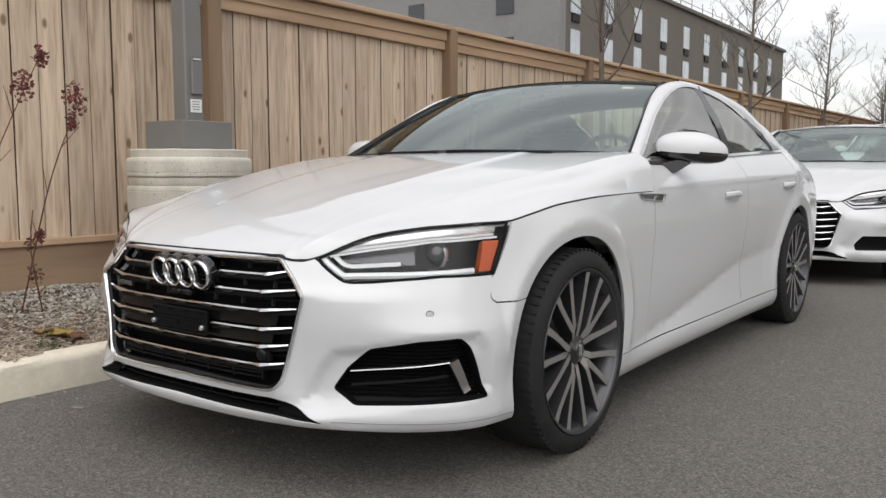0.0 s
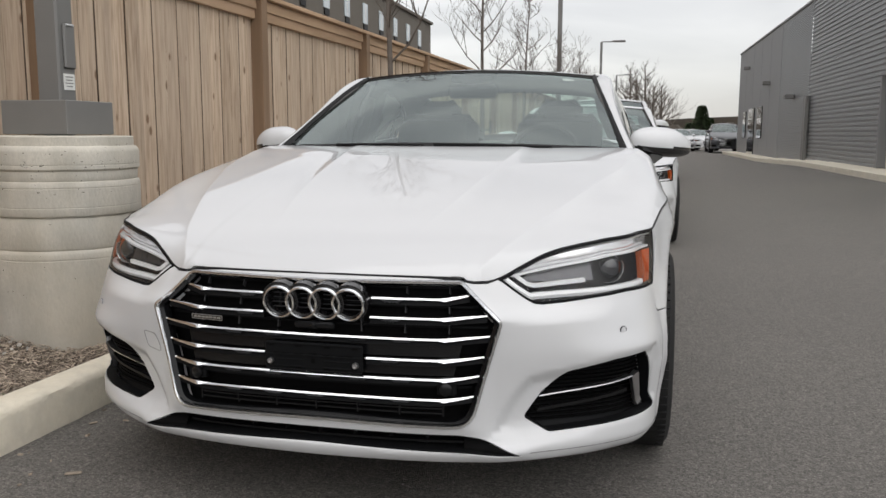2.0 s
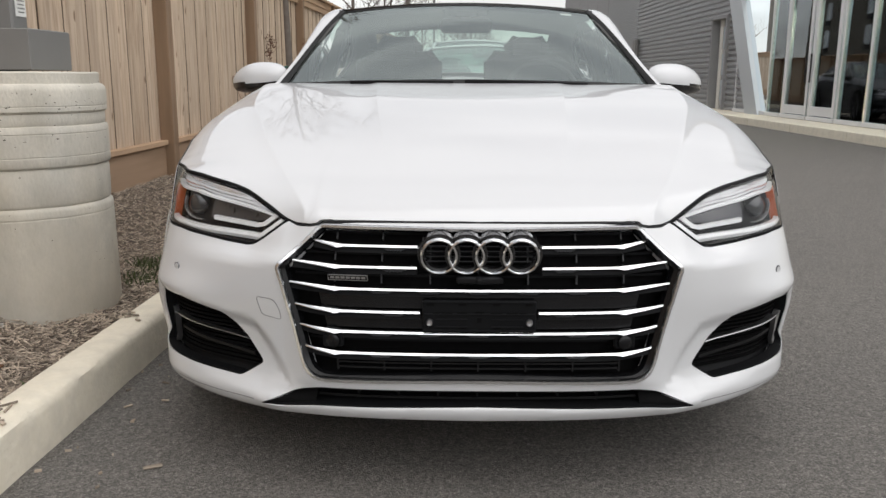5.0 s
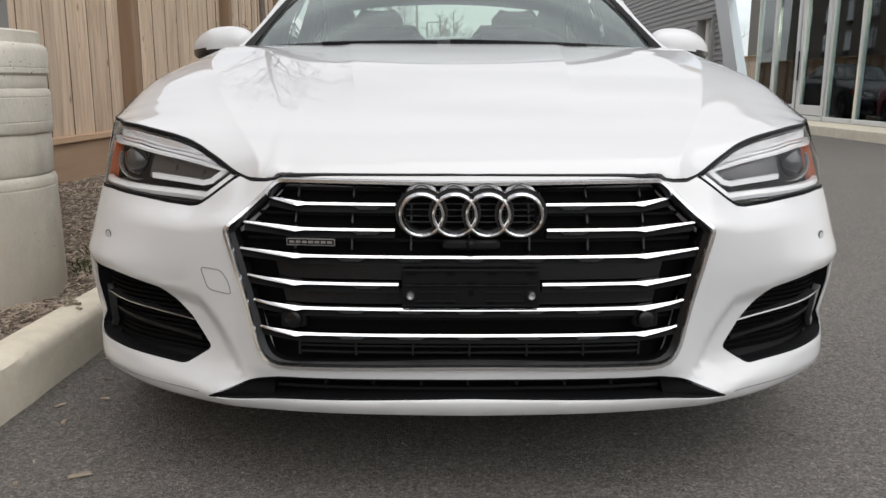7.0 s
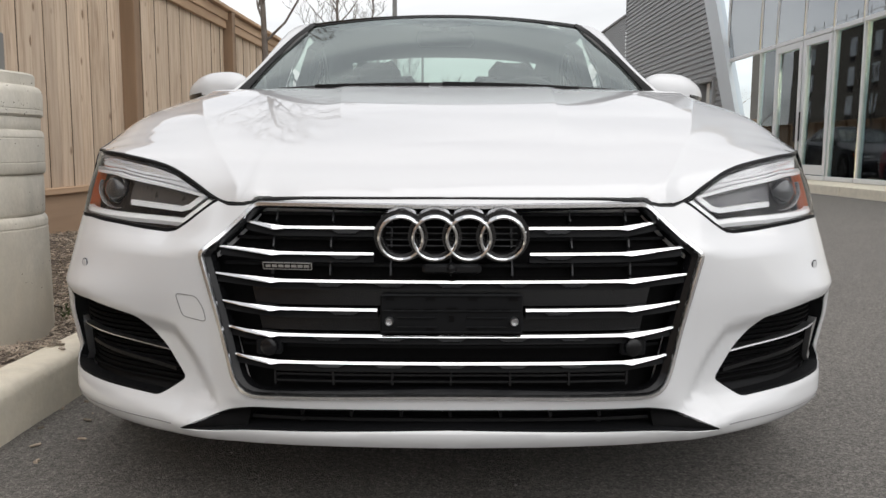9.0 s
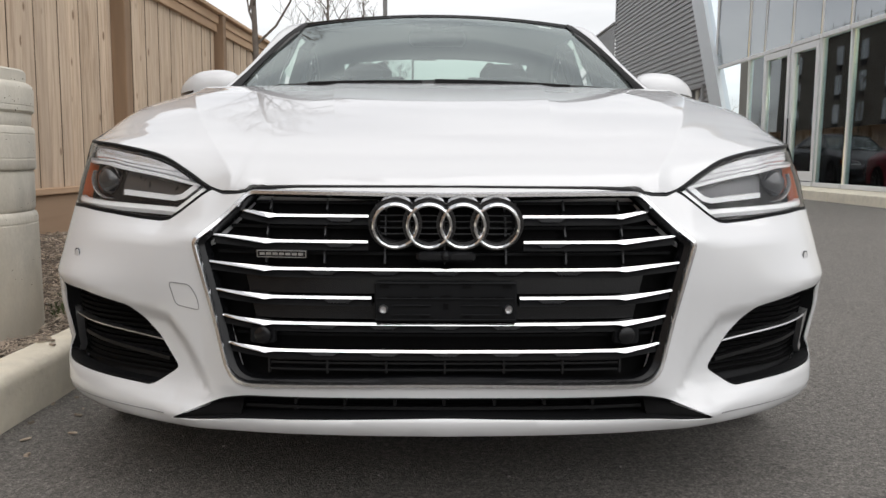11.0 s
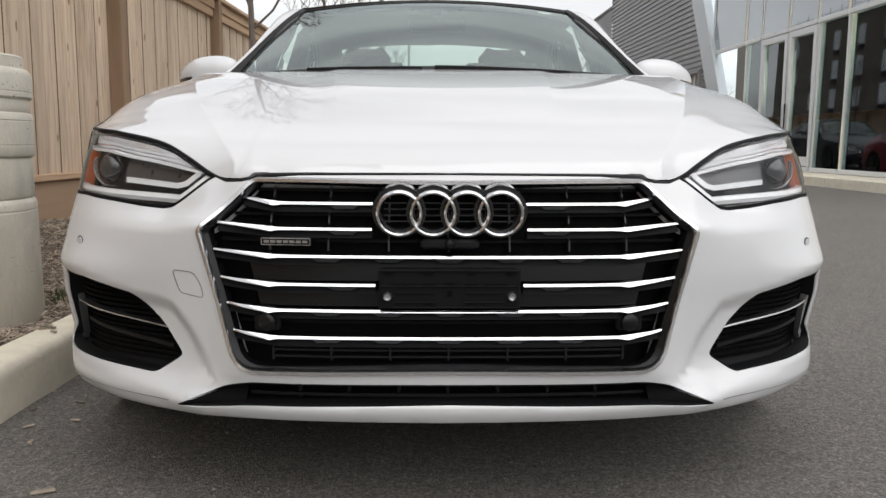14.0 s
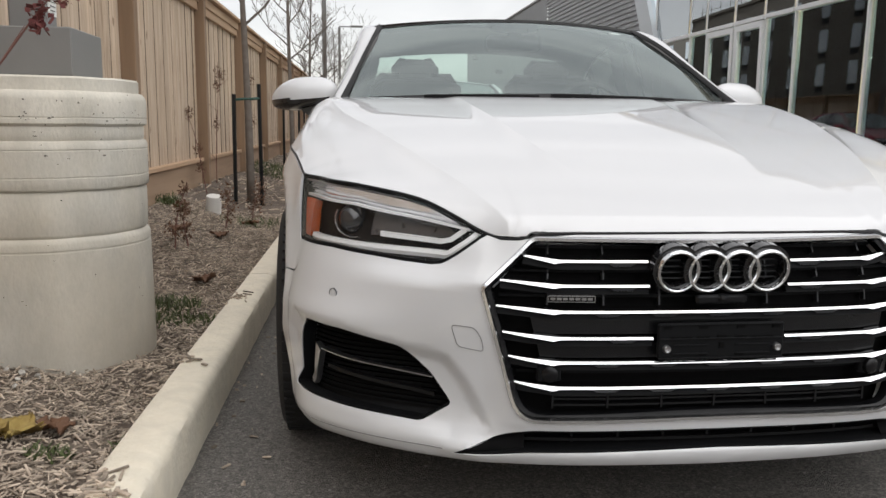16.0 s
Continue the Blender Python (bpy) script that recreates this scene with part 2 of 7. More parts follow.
M["cedar_low"] = material("fence_kickboard_wood", (0.33, 0.22, 0.145), 0.8, grain=((2, 0.5, (0.35, 0.25, 0.165)), (12, 0.5, (0.19, 0.125, 0.075))), bump=0.0025, bump_scale=24, vary=0.10, stretch=(1.0, 0.07, 1.0))
# darkened wood: gap shade put into the colour of board sides and backing
M["gap_shade"] = material("gap_shade_wood", (0.12, 0.085, 0.055), 0.85, grain=((9, 0.5, (0.08, 0.055, 0.035)),), stretch=(1, 1, 0.07))
M["cedar_post"] = material("fence_post_wood", (0.23, 0.15, 0.092), 0.75, grain=((3, 0.5, (0.30, 0.20, 0.125)), (14, 0.5, (0.15, 0.095, 0.055))), bump=0.0025, bump_scale=24, vary=0.10, stretch=(1.0, 1.0, 0.08))
M["pole_grey"] = material("grey_painted_steel", (0.158, 0.155, 0.148), 0.45, grain=((6, 0.3, (0.19, 0.186, 0.178)),), bump=0.0004, bump_scale=90)
M["bark"] = material("bark", (0.11, 0.09, 0.075), 0.9, grain=((18, 0.5, (0.17, 0.15, 0.13)),), bump=0.004, bump_scale=60)
M["twig"] = material("red_brown_twig", (0.12, 0.05, 0.04), 0.8, grain=((40, 0.4, (0.2, 0.1, 0.07)),))
M["dry_flower"] = material("dried_flower_head", (0.13, 0.035, 0.035), 0.9, vary=0.3, grain=((60, 0.4, (0.2, 0.08, 0.06)),))
M["mulch"] = material("mulch_soil", (0.115, 0.088, 0.068), 0.95, grain=((12, 0.7, (0.20, 0.16, 0.125)), (3, 0.5, (0.075, 0.055, 0.042)), (60, 0.6, (0.055, 0.04, 0.03))), bump=0.02, bump_scale=45)
M["chip"] = material("wood_chip", (0.40, 0.335, 0.265), 0.9, vary=0.55, grain=((30, 0.5, (0.13, 0.09, 0.065)),))
M["leaf_yellow"] = material("yellow_dead_leaf", (0.24, 0.165, 0.04), 0.75, grain=((14, 0.7, (0.16, 0.085, 0.03)), (40, 0.5, (0.36, 0.27, 0.08))), bump=0.002, bump_scale=60)
M["leaf_brown"] = material("brown_dead_leaf", (0.12, 0.06, 0.032), 0.8, vary=0.3, grain=((30, 0.5, (0.1, 0.05, 0.03)),))
M["grass"] = material("grass", (0.060, 0.078, 0.024), 0.7, vary=0.35)
M["clad"] = material("grey_metal_cladding", (0.30, 0.305, 0.31), 0.45, metal=0.35, grain=((2, 0.2, (0.26, 0.265, 0.27)),), rough_vary=0.06, bump_scale=10)
M["panel_grey"] = material("grey_wall_panel", (0.25, 0.25, 0.25), 0.6, grain=((1.5, 0.3, (0.22, 0.22, 0.22)),), bump=0.0008, bump_scale=30)
M["fin"] = material("pale_metal_fin", (0.50, 0.53, 0.55), 0.4, metal=0.3, grain=((2, 0.2, (0.45, 0.48, 0.50)),))
M["alu"] = material("aluminium_frame", (0.66, 0.665, 0.67), 0.42, metal=0.15, rough_vary=0.06, bump_scale=30)
M["shop_glass"] = glass("shop_glass", (0.84, 0.92, 0.90), 0.0, 1.75, (0.90, 0.96, 1.0))
M["coated_glass"] = glass("coated_upper_glass", (0.66, 0.74, 0.78), 0.0, 4.6, (0.93, 0.97, 1.0))
M["stucco"] = material("brown_grey_stucco", (0.135, 0.12, 0.10), 0.9, grain=((0.6, 0.4, (0.155, 0.14, 0.12)), (7, 0.3, (0.11, 0.10, 0.085))), bump=0.004, bump_scale=20)
M["stucco_light"] = material("bare_concrete_wall", (0.23, 0.225, 0.22), 0.9, grain=((0.5, 0.5, (0.19, 0.185, 0.18)), (5, 0.3, (0.26, 0.255, 0.25))), bump=0.004, bump_scale=20)
M["hotel_window"] = material("pale_window", (0.50, 0.55, 0.58), 0.15, coat=0.6, grain=((0.8, 0.5, (0.30, 0.34, 0.37)),))
M["dark_glass"] = material("dark_glass", (0.02, 0.022, 0.025), 0.06, coat=0.8, rough_vary=0.02, bump_scale=3)
M["room"] = material("showroom_wall", (0.62, 0.60, 0.54), 0.8, grain=((1, 0.3, (0.5, 0.48, 0.44)),))
M["room_floor"] = material("showroom_floor", (0.40, 0.39, 0.37), 0.3, grain=((2, 0.3, (0.32, 0.31, 0.30)),))
M["lamp_on"] = glow("lit_lamp", (1.0, 0.76, 0.40), 14.0)
M["far_wood"] = material("distant_wood", (0.055, 0.045, 0.035), 0.95, grain=((0.3, 0.6, (0.085, 0.065, 0.05)), (2, 0.5, (0.035, 0.032, 0.022))), bump=0.1, bump_scale=2)
M["conifer"] = material("conifer", (0.035, 0.055, 0.02), 0.85, vary=0.4)
M["stone"] = material("small_stone", (0.20, 0.19, 0.18), 0.9, vary=0.4, grain=((60, 0.5, (0.3, 0.28, 0.26)),))
M["pale_stone"] = material("pale_gravel", (0.42, 0.40, 0.36), 0.9, vary=0.35, grain=((60, 0.5, (0.3, 0.28, 0.26)),))
M["white_plastic"] = material("white_plastic", (0.62, 0.61, 0.58), 0.5, grain=((20, 0.3, (0.5, 0.48, 0.45)),))
M["strap"] = material("green_strap", (0.01, 0.05, 0.035), 0.6, vary=0.05)
M["dark_bowl"] = material("dark_blue_plastic", (0.012, 0.025, 0.04), 0.4, rough_vary=0.1)


# ---- mesh helpers ----
def link_mesh(name, verts, faces, mat, parent=None, label="", smooth=False, normals=None, kind="", category="", group=""):
    me = bpy.data.meshes.new(name)
    me.from_pydata([tuple(map(float, v)) for v in verts], [], [tuple(map(int, f)) for f in faces])
    for m in mat if isinstance(mat, (list, tuple)) else [mat]:
        me.materials.append(m)
    if smooth or normals is not None:
        me.polygons.foreach_set("use_smooth", [True] * len(me.polygons))
    if normals is not None:
        me.normals_split_custom_set_from_vertices([tuple(map(float, n)) for n in normals])
    me.update()
    ob = new(name, me)
    if parent is not None:
        ob.parent = parent
    return tagged(ob, label, category, "" if not group else group, kind)


class Geo:
    """Collects vertices and faces for one mesh."""

    def __init__(self):
        self.v, self.f = [], []

    def add(self, verts, faces):
        n = len(self.v)
        self.v += [tuple(map(float, p)) for p in verts]
        self.f += [tuple(int(i) + n for i in f) for f in faces]
        return self

    def box(self, c, size, m=None, bevel=0.0):
        hx, hy, hz = (s / 2 for s in size)
        if bevel:
            b = min(bevel, hx * 0.9, hy * 0.9, hz * 0.9)
            pts = []
            for z, k in ((-hz, b), (-hz + b, 0), (hz - b, 0), (hz, b)):
                x, y = hx - k, hy - k
                pts += [(-x + b, -y, z), (x - b, -y, z), (x, -y + b, z), (x, y - b, z), (x - b, y, z), (-x + b, y, z), (-x, y - b, z), (-x, -y + b, z)]
            fs = [tuple(range(7, -1, -1)), tuple(range(24, 32))]
            for r in range(3):
                for i in range(8):
                    a, d = r * 8 + i, r * 8 + (i + 1) % 8
                    fs.append((a, d, d + 8, a + 8))
        else:
            pts = [(x, y, z) for z in (-hz, hz) for y in (-hy, hy) for x in (-hx, hx)]
            fs = [(0, 2, 3, 1), (4, 5, 7, 6), (0, 1, 5, 4), (2, 6, 7, 3), (0, 4, 6, 2), (1, 3, 7, 5)]
        mt = Matrix.Translation(c) @ (m if m is not None else Matrix())
        return self.add([mt @ Vector(p) for p in pts], fs)

    def tube(self, pts, radii, sides=8, cap=True):
        pts = [Vector(p) for p in pts]
        if not hasattr(radii, "__len__"):
            radii = [radii] * len(pts)
        vs, fs = [], []
        ref = Vector((0.31, 0.17, 0.93))
        for i, p in enumerate(pts):
            d = (pts[min(i + 1, len(pts) - 1)] - pts[max(i - 1, 0)]).normalized()
            a = d.cross(ref)
            a = (a if a.length > 1e-3 else d.cross(Vector((1, 0, 0)))).normalized()
            b = d.cross(a)
            vs += [p + (a * math.cos(q) + b * math.sin(q)) * radii[i] for q in (2 * math.pi * k / sides for k in range(sides))]
        for i in range(len(pts) - 1):
            for k in range(sides):
                a, d = i * sides + k, i * sides + (k + 1) % sides
                fs.append((a, a + sides, d + sides, d))
        if cap:
            fs.append(tuple(range(sides)))
            fs.append(tuple(range((len(pts) - 1) * sides + sides - 1, (len(pts) - 1) * sides - 1, -1)))
        return self.add(vs, fs)

    def lathe(self, prof, m=None, sides=48, arc=(0.0, 2 * math.pi)):
        """prof: rows of (radius, height) turned round z."""
        whole = abs(arc[1] - arc[0] - 2 * math.pi) < 1e-6
        n = sides if whole else sides + 1
        vs, fs = [], []
        m = m if m is not None else Matrix()
        for r, z in prof:
            vs += [m @ Vector((r * math.cos(a), r * math.sin(a), z)) for a in (arc[0] + (arc[1] - arc[0]) * k / sides for k in range(n))]
        for i in range(len(prof) - 1):
            for k in range(sides):
                a, d = i * n + k, i * n + (k + 1) % n
                fs.append((a, d, d + n, a + n))
        return self.add(vs, fs)

    def sweep(self, pts, ups, prof, closed=False, scale=None):
        """A closed profile of (across, up) carried along pts, with up vectors."""
        n, k = len(pts), len(prof)
        vs, fs = [], []
        for i in range(n):
            p, u = Vector(pts[i]), Vector(ups[i]).normalized()
            a, b = (pts[(i + 1) % n], pts[i - 1]) if closed else (pts[min(i + 1, n - 1)], pts[max(i - 1, 0)])
            t = (Vector(a) - Vector(b)).normalized()
            s = t.cross(u).normalized()
            u = s.cross(t)
            q = 1.0 if scale is None else scale[i]
            vs += [p + s * (x * q) + u * (y * q) for x, y in prof]
        for i in range(n if closed else n - 1):
            for j in range(k):
                a, b = i * k + j, i * k + (j + 1) % k
                c, d = ((i + 1) % n) * k + (j + 1) % k, ((i + 1) % n) * k + j
                fs.append((a, b, c, d))
        if not closed:
            fs.append(tuple(range(k - 1, -1, -1)))
            fs.append(tuple(range((n - 1) * k, n * k)))
        return self.add(vs, fs)

    def make(self, name, mat, parent=None, label="", smooth=False, **tags):
        ob = link_mesh(name, self.v, self.f, mat, parent, label, smooth, **tags)
        if smooth == "auto":
            ob.data.polygons.foreach_set("use_smooth", [True] * len(ob.data.polygons))
            ob.data.set_sharp_from_angle(angle=radians(35))
        return ob


def natural(knots, values):
    """The natural cubic spline through the values at the knots, as a function of arrays; straight on past the ends."""
    t, y = np.asarray(knots, float), np.asarray(values, float)
    n, h = len(t), np.diff(np.asarray(knots, float))
    a, r = np.eye(n), np.zeros(n)
    for i in range(1, n - 1):
        a[i, i - 1 : i + 2] = h[i - 1], 2 * (h[i - 1] + h[i]), h[i]
        r[i] = 6 * ((y[i + 1] - y[i]) / h[i] - (y[i] - y[i - 1]) / h[i - 1])
    c = np.linalg.solve(a, r)

    def value(x):
        x = np.asarray(x, float)
        q = np.clip(x, t[0], t[-1])
        i = np.clip(np.searchsorted(t, q, side="right") - 1, 0, n - 2)
        d, e = t[i + 1] - q, q - t[i]
        out = (c[i] * d**3 + c[i + 1] * e**3) / (6 * h[i]) + (y[i] / h[i] - c[i] * h[i] / 6) * d + (y[i + 1] / h[i] - c[i + 1] * h[i] / 6) * e
        lo = (y[1] - y[0]) / h[0] - h[0] * c[1] / 6
        hi = (y[-1] - y[-2]) / h[-1] + h[-1] * c[-2] / 6
        return out + np.where(x < t[0], (x - t[0]) * lo, 0) + np.where(x > t[-1], (x - t[-1]) * hi, 0)

    return value


def gentle(knots, values):
    """A shape-keeping cubic (no overshoot) through the values, as a function of arrays; level past the ends."""
    t, y = np.asarray(knots, float), np.asarray(values, float)
    h = np.diff(t)
    s = np.diff(y) / h
    m = np.zeros(len(t))
    m[0], m[-1] = s[0], s[-1]
    for i in range(1, len(t) - 1):
        if s[i - 1] * s[i] > 0:
            w1, w2 = 2 * h[i] + h[i - 1], h[i] + 2 * h[i - 1]
            m[i] = (w1 + w2) / (w1 / s[i - 1] + w2 / s[i])

    def value(x):
        x = np.clip(np.asarray(x, float), t[0], t[-1])
        i = np.clip(np.searchsorted(t, x, side="right") - 1, 0, len(t) - 2)
        q = (x - t[i]) / h[i]
        return y[i] * (1 + 2 * q) * (1 - q) ** 2 + h[i] * m[i] * q * (1 - q) ** 2 + y[i + 1] * q * q * (3 - 2 * q) + h[i] * m[i + 1] * q * q * (q - 1)

    return value


def inside(px, py, loop):
    """Which points lie in the loop."""
    x, y = np.asarray(px), np.asarray(py)
    hit = np.zeros(x.shape, bool)
    for (x0, y0), (x1, y1) in zip(loop, np.roll(loop, -1, axis=0)):
        if y0 != y1:
            hit ^= ((y0 > y) != (y1 > y)) & (x < (x1 - x0) * (y - y0) / (y1 - y0) + x0)
    return hit


def dense(loop, h):
    out = []
    for a, b in zip(loop, np.roll(loop, -1, axis=0)):
        k = max(1, int(math.ceil(np.hypot(*(b - a)) / h)))
        out += [a + (b - a) * i / k for i in range(k)]
    return np.array(out)


def area(loop):
    x, y = loop.T
    return 0.5 * float(np.sum(x * np.roll(y, -1) - np.roll(x, -1) * y))


def round_corners(loop, r, n=4):
    """The loop with its corners rounded; r: one radius, or one each."""
    loop = np.asarray(loop, float)
    out = []
    for i, p in enumerate(loop):
        a, b = loop[i - 1], loop[(i + 1) % len(loop)]
        k = r[i] if hasattr(r, "__len__") else r
        ka, kb = min(k, 0.45 * np.hypot(*(a - p))), min(k, 0.45 * np.hypot(*(b - p)))
        if k <= 0:
            out.append(p)
            continue
        pa, pb = p + (a - p) / np.hypot(*(a - p)) * ka, p + (b - p) / np.hypot(*(b - p)) * kb
        out += [(1 - q) ** 2 * pa + 2 * q * (1 - q) * p + q * q * pb for q in np.linspace(0, 1, n)]
    return np.array(out)


def panel(fmap, outer, holes=(), h=0.03, rim=0.015, mirror=False, deep=None, lines=()):
    """A skin over a flat domain with holes, carried into space by fmap(u, v), with smooth normals, and its edges turned in by rim
    metres. deep: rims of the holes; lines: creases that edges must follow. Gives vertices, faces and normals."""
    from mathutils.geometry import delaunay_2d_cdt

    loops = []
    for i, lp in enumerate([outer, *holes]):
        lp = dense(np.asarray(lp, float), h)
        if (area(lp) > 0) != (i == 0):
            lp = lp[::-1]
        loops.append(lp)
    lo, hi = loops[0].min(0), loops[0].max(0)
    gx, gy = np.meshgrid(np.arange(lo[0] + h / 2, hi[0], h), np.arange(lo[1] + h / 2, hi[1], h))
    gx, gy = gx.ravel(), gy.ravel()
    keep = inside(gx, gy, loops[0])
    for lp in loops[1:]:
        keep &= ~inside(gx, gy, lp)
    gx, gy = gx[keep], gy[keep]
    lines = [np.asarray(q, float) for q in lines]
    edge = np.concatenate(loops + lines)
    near = np.array([np.min((edge[:, 0] - a) ** 2 + (edge[:, 1] - b) ** 2) for a, b in zip(gx, gy)]) if len(gx) else np.array([])
    if len(gx):
        ok = near > (0.45 * h) ** 2
        gx, gy = gx[ok], gy[ok]
    pts = np.concatenate([edge, np.stack([gx, gy], 1)])
    segs, at = [], 0
    for lp in loops:
        segs += [(at + i, at + (i + 1) % len(lp)) for i in range(len(lp))]
        at += len(lp)
    for q in lines:
        segs += [(at + i, at + i + 1) for i in range(len(q) - 1)]
        at += len(q)
    v2, _, tris, *_ = delaunay_2d_cdt([Vector(p) for p in pts], segs, [], 0, 1e-7)
    v2 = np.array([tuple(p) for p in v2])
    tris = np.array([f for f in tris if len(f) == 3])
    c = v2[tris].mean(1)
    keep = inside(c[:, 0], c[:, 1], loops[0])
    for lp in loops[1:]:
        keep &= ~inside(c[:, 0], c[:, 1], lp)
    tris = tris[keep]

    def skin(p):
        u, v, e = p[:, 0], p[:, 1], 2e-3
        q = fmap(u, v)
        n = np.cross(fmap(u + e, v) - fmap(u - e, v), fmap(u, v + e) - fmap(u, v - e))
        return q, n / (np.linalg.norm(n, axis=1, keepdims=True) + 1e-12)

    pos, nor = skin(v2)
    a, b, d = v2[tris[:, 0]], v2[tris[:, 1]], v2[tris[:, 2]]
    cw = (b[:, 0] - a[:, 0]) * (d[:, 1] - a[:, 1]) - (b[:, 1] - a[:, 1]) * (d[:, 0] - a[:, 0]) < 0
    tris[cw] = tris[cw][:, ::-1]
    verts, norms, faces = list(pos), list(nor), [tuple(f) for f in tris]
    for i, lp in enumerate(loops):
        depth = deep if (i and deep is not None) else rim
        if not depth:
            continue
        p, n = skin(lp)
        t = np.roll(p, -1, 0) - np.roll(p, 1, 0)
        o = np.cross(t, n)
        o /= np.linalg.norm(o, axis=1, keepdims=True) + 1e-12
        k, base = len(lp), len(verts)
        verts += list(p) + list(p - n * depth)
        norms += list(o) + list(o)
        faces += [(base + j, base + k + j, base + k + (j + 1) % k, base + (j + 1) % k) for j in range(k)]
    verts, norms = np.array(verts), np.array(norms)
    if mirror:
        verts, norms = verts * (-1, 1, 1), norms * (-1, 1, 1)
        faces = [f[::-1] for f in faces]
    return verts, faces, norms


def put_panel(name, mat, parent, label="", **kw):
    v, f, n = panel(**kw)
    return link_mesh(name, v, f, mat, parent, label, normals=n)


# ---- ground ----
LEAN_Y = 0.027  # kerb and fence turn this much from the car's line


def rise(x, y):
    """The lot climbs a little towards the showroom."""
    q = np.clip((x - 2.6) / 2.8, 0, 1)
    e = np.clip((34 - y) / 12, 0, 1)
    return 0.15 * q * q * (3 - 2 * q) * e * e * (3 - 2 * e)


def ground_sheet():
    xs = np.concatenate([[-400, -120, -40, -12], np.arange(-6, 6.6, 0.4), [8, 14, 40, 120, 400]])
    ys = np.concatenate([[-400, -100, -30, -10], np.arange(-5, 46, 1.0), [60, 100, 200, 600]])
    v = [(x, y, float(rise(x, y)) - (0.03 if x < -3 else 0.0)) for y in ys for x in xs]
    n = len(xs)
    f = [(j * n + i, j * n + i + 1, j * n + n + i + 1, j * n + n + i) for j in range(len(ys) - 1) for i in range(n - 1)]
    return link_mesh("ground", v, f, M["asphalt"], None, "dark grey worn asphalt of a car park", smooth=True, kind="structure", category="ground")


ground_sheet()


def kerb_x(y):
    return -1.185 + LEAN_Y * y


def bed_z(x, y):
    """The planting bed's surface: level with the kerb at the front, higher at the fence."""
    q = np.clip((kerb_x(y) - 0.12 - x) / 1.0, 0, 1)
    return 0.098 + 0.172 * q ** 2.2 + 0.042 * np.exp(-(((y - 0.05) / 0.5) ** 2)) * (1 - q) + 0.012 * np.sin(5 * x + 1.3 * y) * np.sin(3.1 * y + 2 * x) + 0.008 * np.sin(17 * x) * np.sin(13 * y)


def kerb_length(y0, y1, worn):
    prof = [(0.0, -0.05), (0.0, 0.115), (-0.006, 0.136), (-0.020, 0.147), (-0.045, 0.151), (-0.115, 0.151), (-0.128, 0.145), (-0.132, 0.12), (-0.132, -0.05)]
    rng = random.Random(worn)
    ys = np.linspace(y0, y1, max(2, int((y1 - y0) / 0.05)) if y1 < 9 else 8)
    v, f, n = [], [], len(prof)
    for y in ys:
        for x, z in prof:
            k = 0.0035 if y1 < 9 else 0
            chip = k * noise.noise(Vector((x * 30, y * 7, z * 30 + worn))) + 1.6 * k * max(0, noise.noise(Vector((y * 16, z * 9, worn))) - 0.25)
            v.append((kerb_x(y) + x + chip, y, z + chip * 0.7))
    f = [(i * n + j, (i + 1) * n + j, (i + 1) * n + (j + 1) % n, i * n + (j + 1) % n) for i in range(len(ys) - 1) for j in range(n)]
    f += [tuple(range(n)), tuple(range(len(v) - 1, len(v) - n - 1, -1))]
    return link_mesh("kerb", v, f, M["kerb"], None, "pale concrete kerb with chipped, dirty edge", smooth=True, kind="structure", category="kerb")


for i, (a, b) in enumerate(((-8.0, -5.7), (-5.69, -2.95), (-2.94, -0.165), (-0.155, 2.585), (2.595, 5.34), (5.35, 8.1), (8.11, 20), (20.02, 34), (34.02, 60))):
    k = kerb_length(a, b, i)
    k.data.set_sharp_from_angle(angle=radians(40))

ys, us = np.concatenate([np.arange(-8, 9, 0.06), np.arange(9, 60, 1.0)]), np.linspace(0, 1, 30)
v = []
for y in ys:
    x1, x0 = kerb_x(y) - 0.12, -2.42 + LEAN_Y * y
    for u in us:
        x = x1 + (x0 - x1) * u
        v.append((x, y, float(bed_z(x, y)) + 0.012 * noise.noise(Vector((x * 9, y * 9, 0)))))
n = len(us)
link_mesh("planting_bed", v, [(j * n + i, j * n + n + i, j * n + n + i + 1, j * n + i + 1) for j in range(len(ys) - 1) for i in range(n - 1)], M["mulch"], None, "planting bed of brown bark mulch behind the kerb", smooth=True, kind="structure", category="planting bed")


# ---- fence ----
def fence_frame(y):
    """A place on the fence's line: x to the lot, y along it."""
    return Matrix.Translation((-2.345 + LEAN_Y * y, y, 0)) @ pose(0, 0, 0, 0, 0, -math.degrees(math.atan(LEAN_Y)))


fence = tagged(new("fence"), "tall fence of warm brown vertical cedar boards with posts, top rail and kickboard", "fence", kind="structure")
F_TOP, F_LOW = 2.13, 0.52
board_me = []
POSTS = [1.93 + 2.52 * i for i in range(-4, 22)]


def share(name, data, m, label=""):
    ob = new(name, data)
    ob.parent = fence
    ob.matrix_basis = m
    if label:
        ob["label"] = label
    return ob


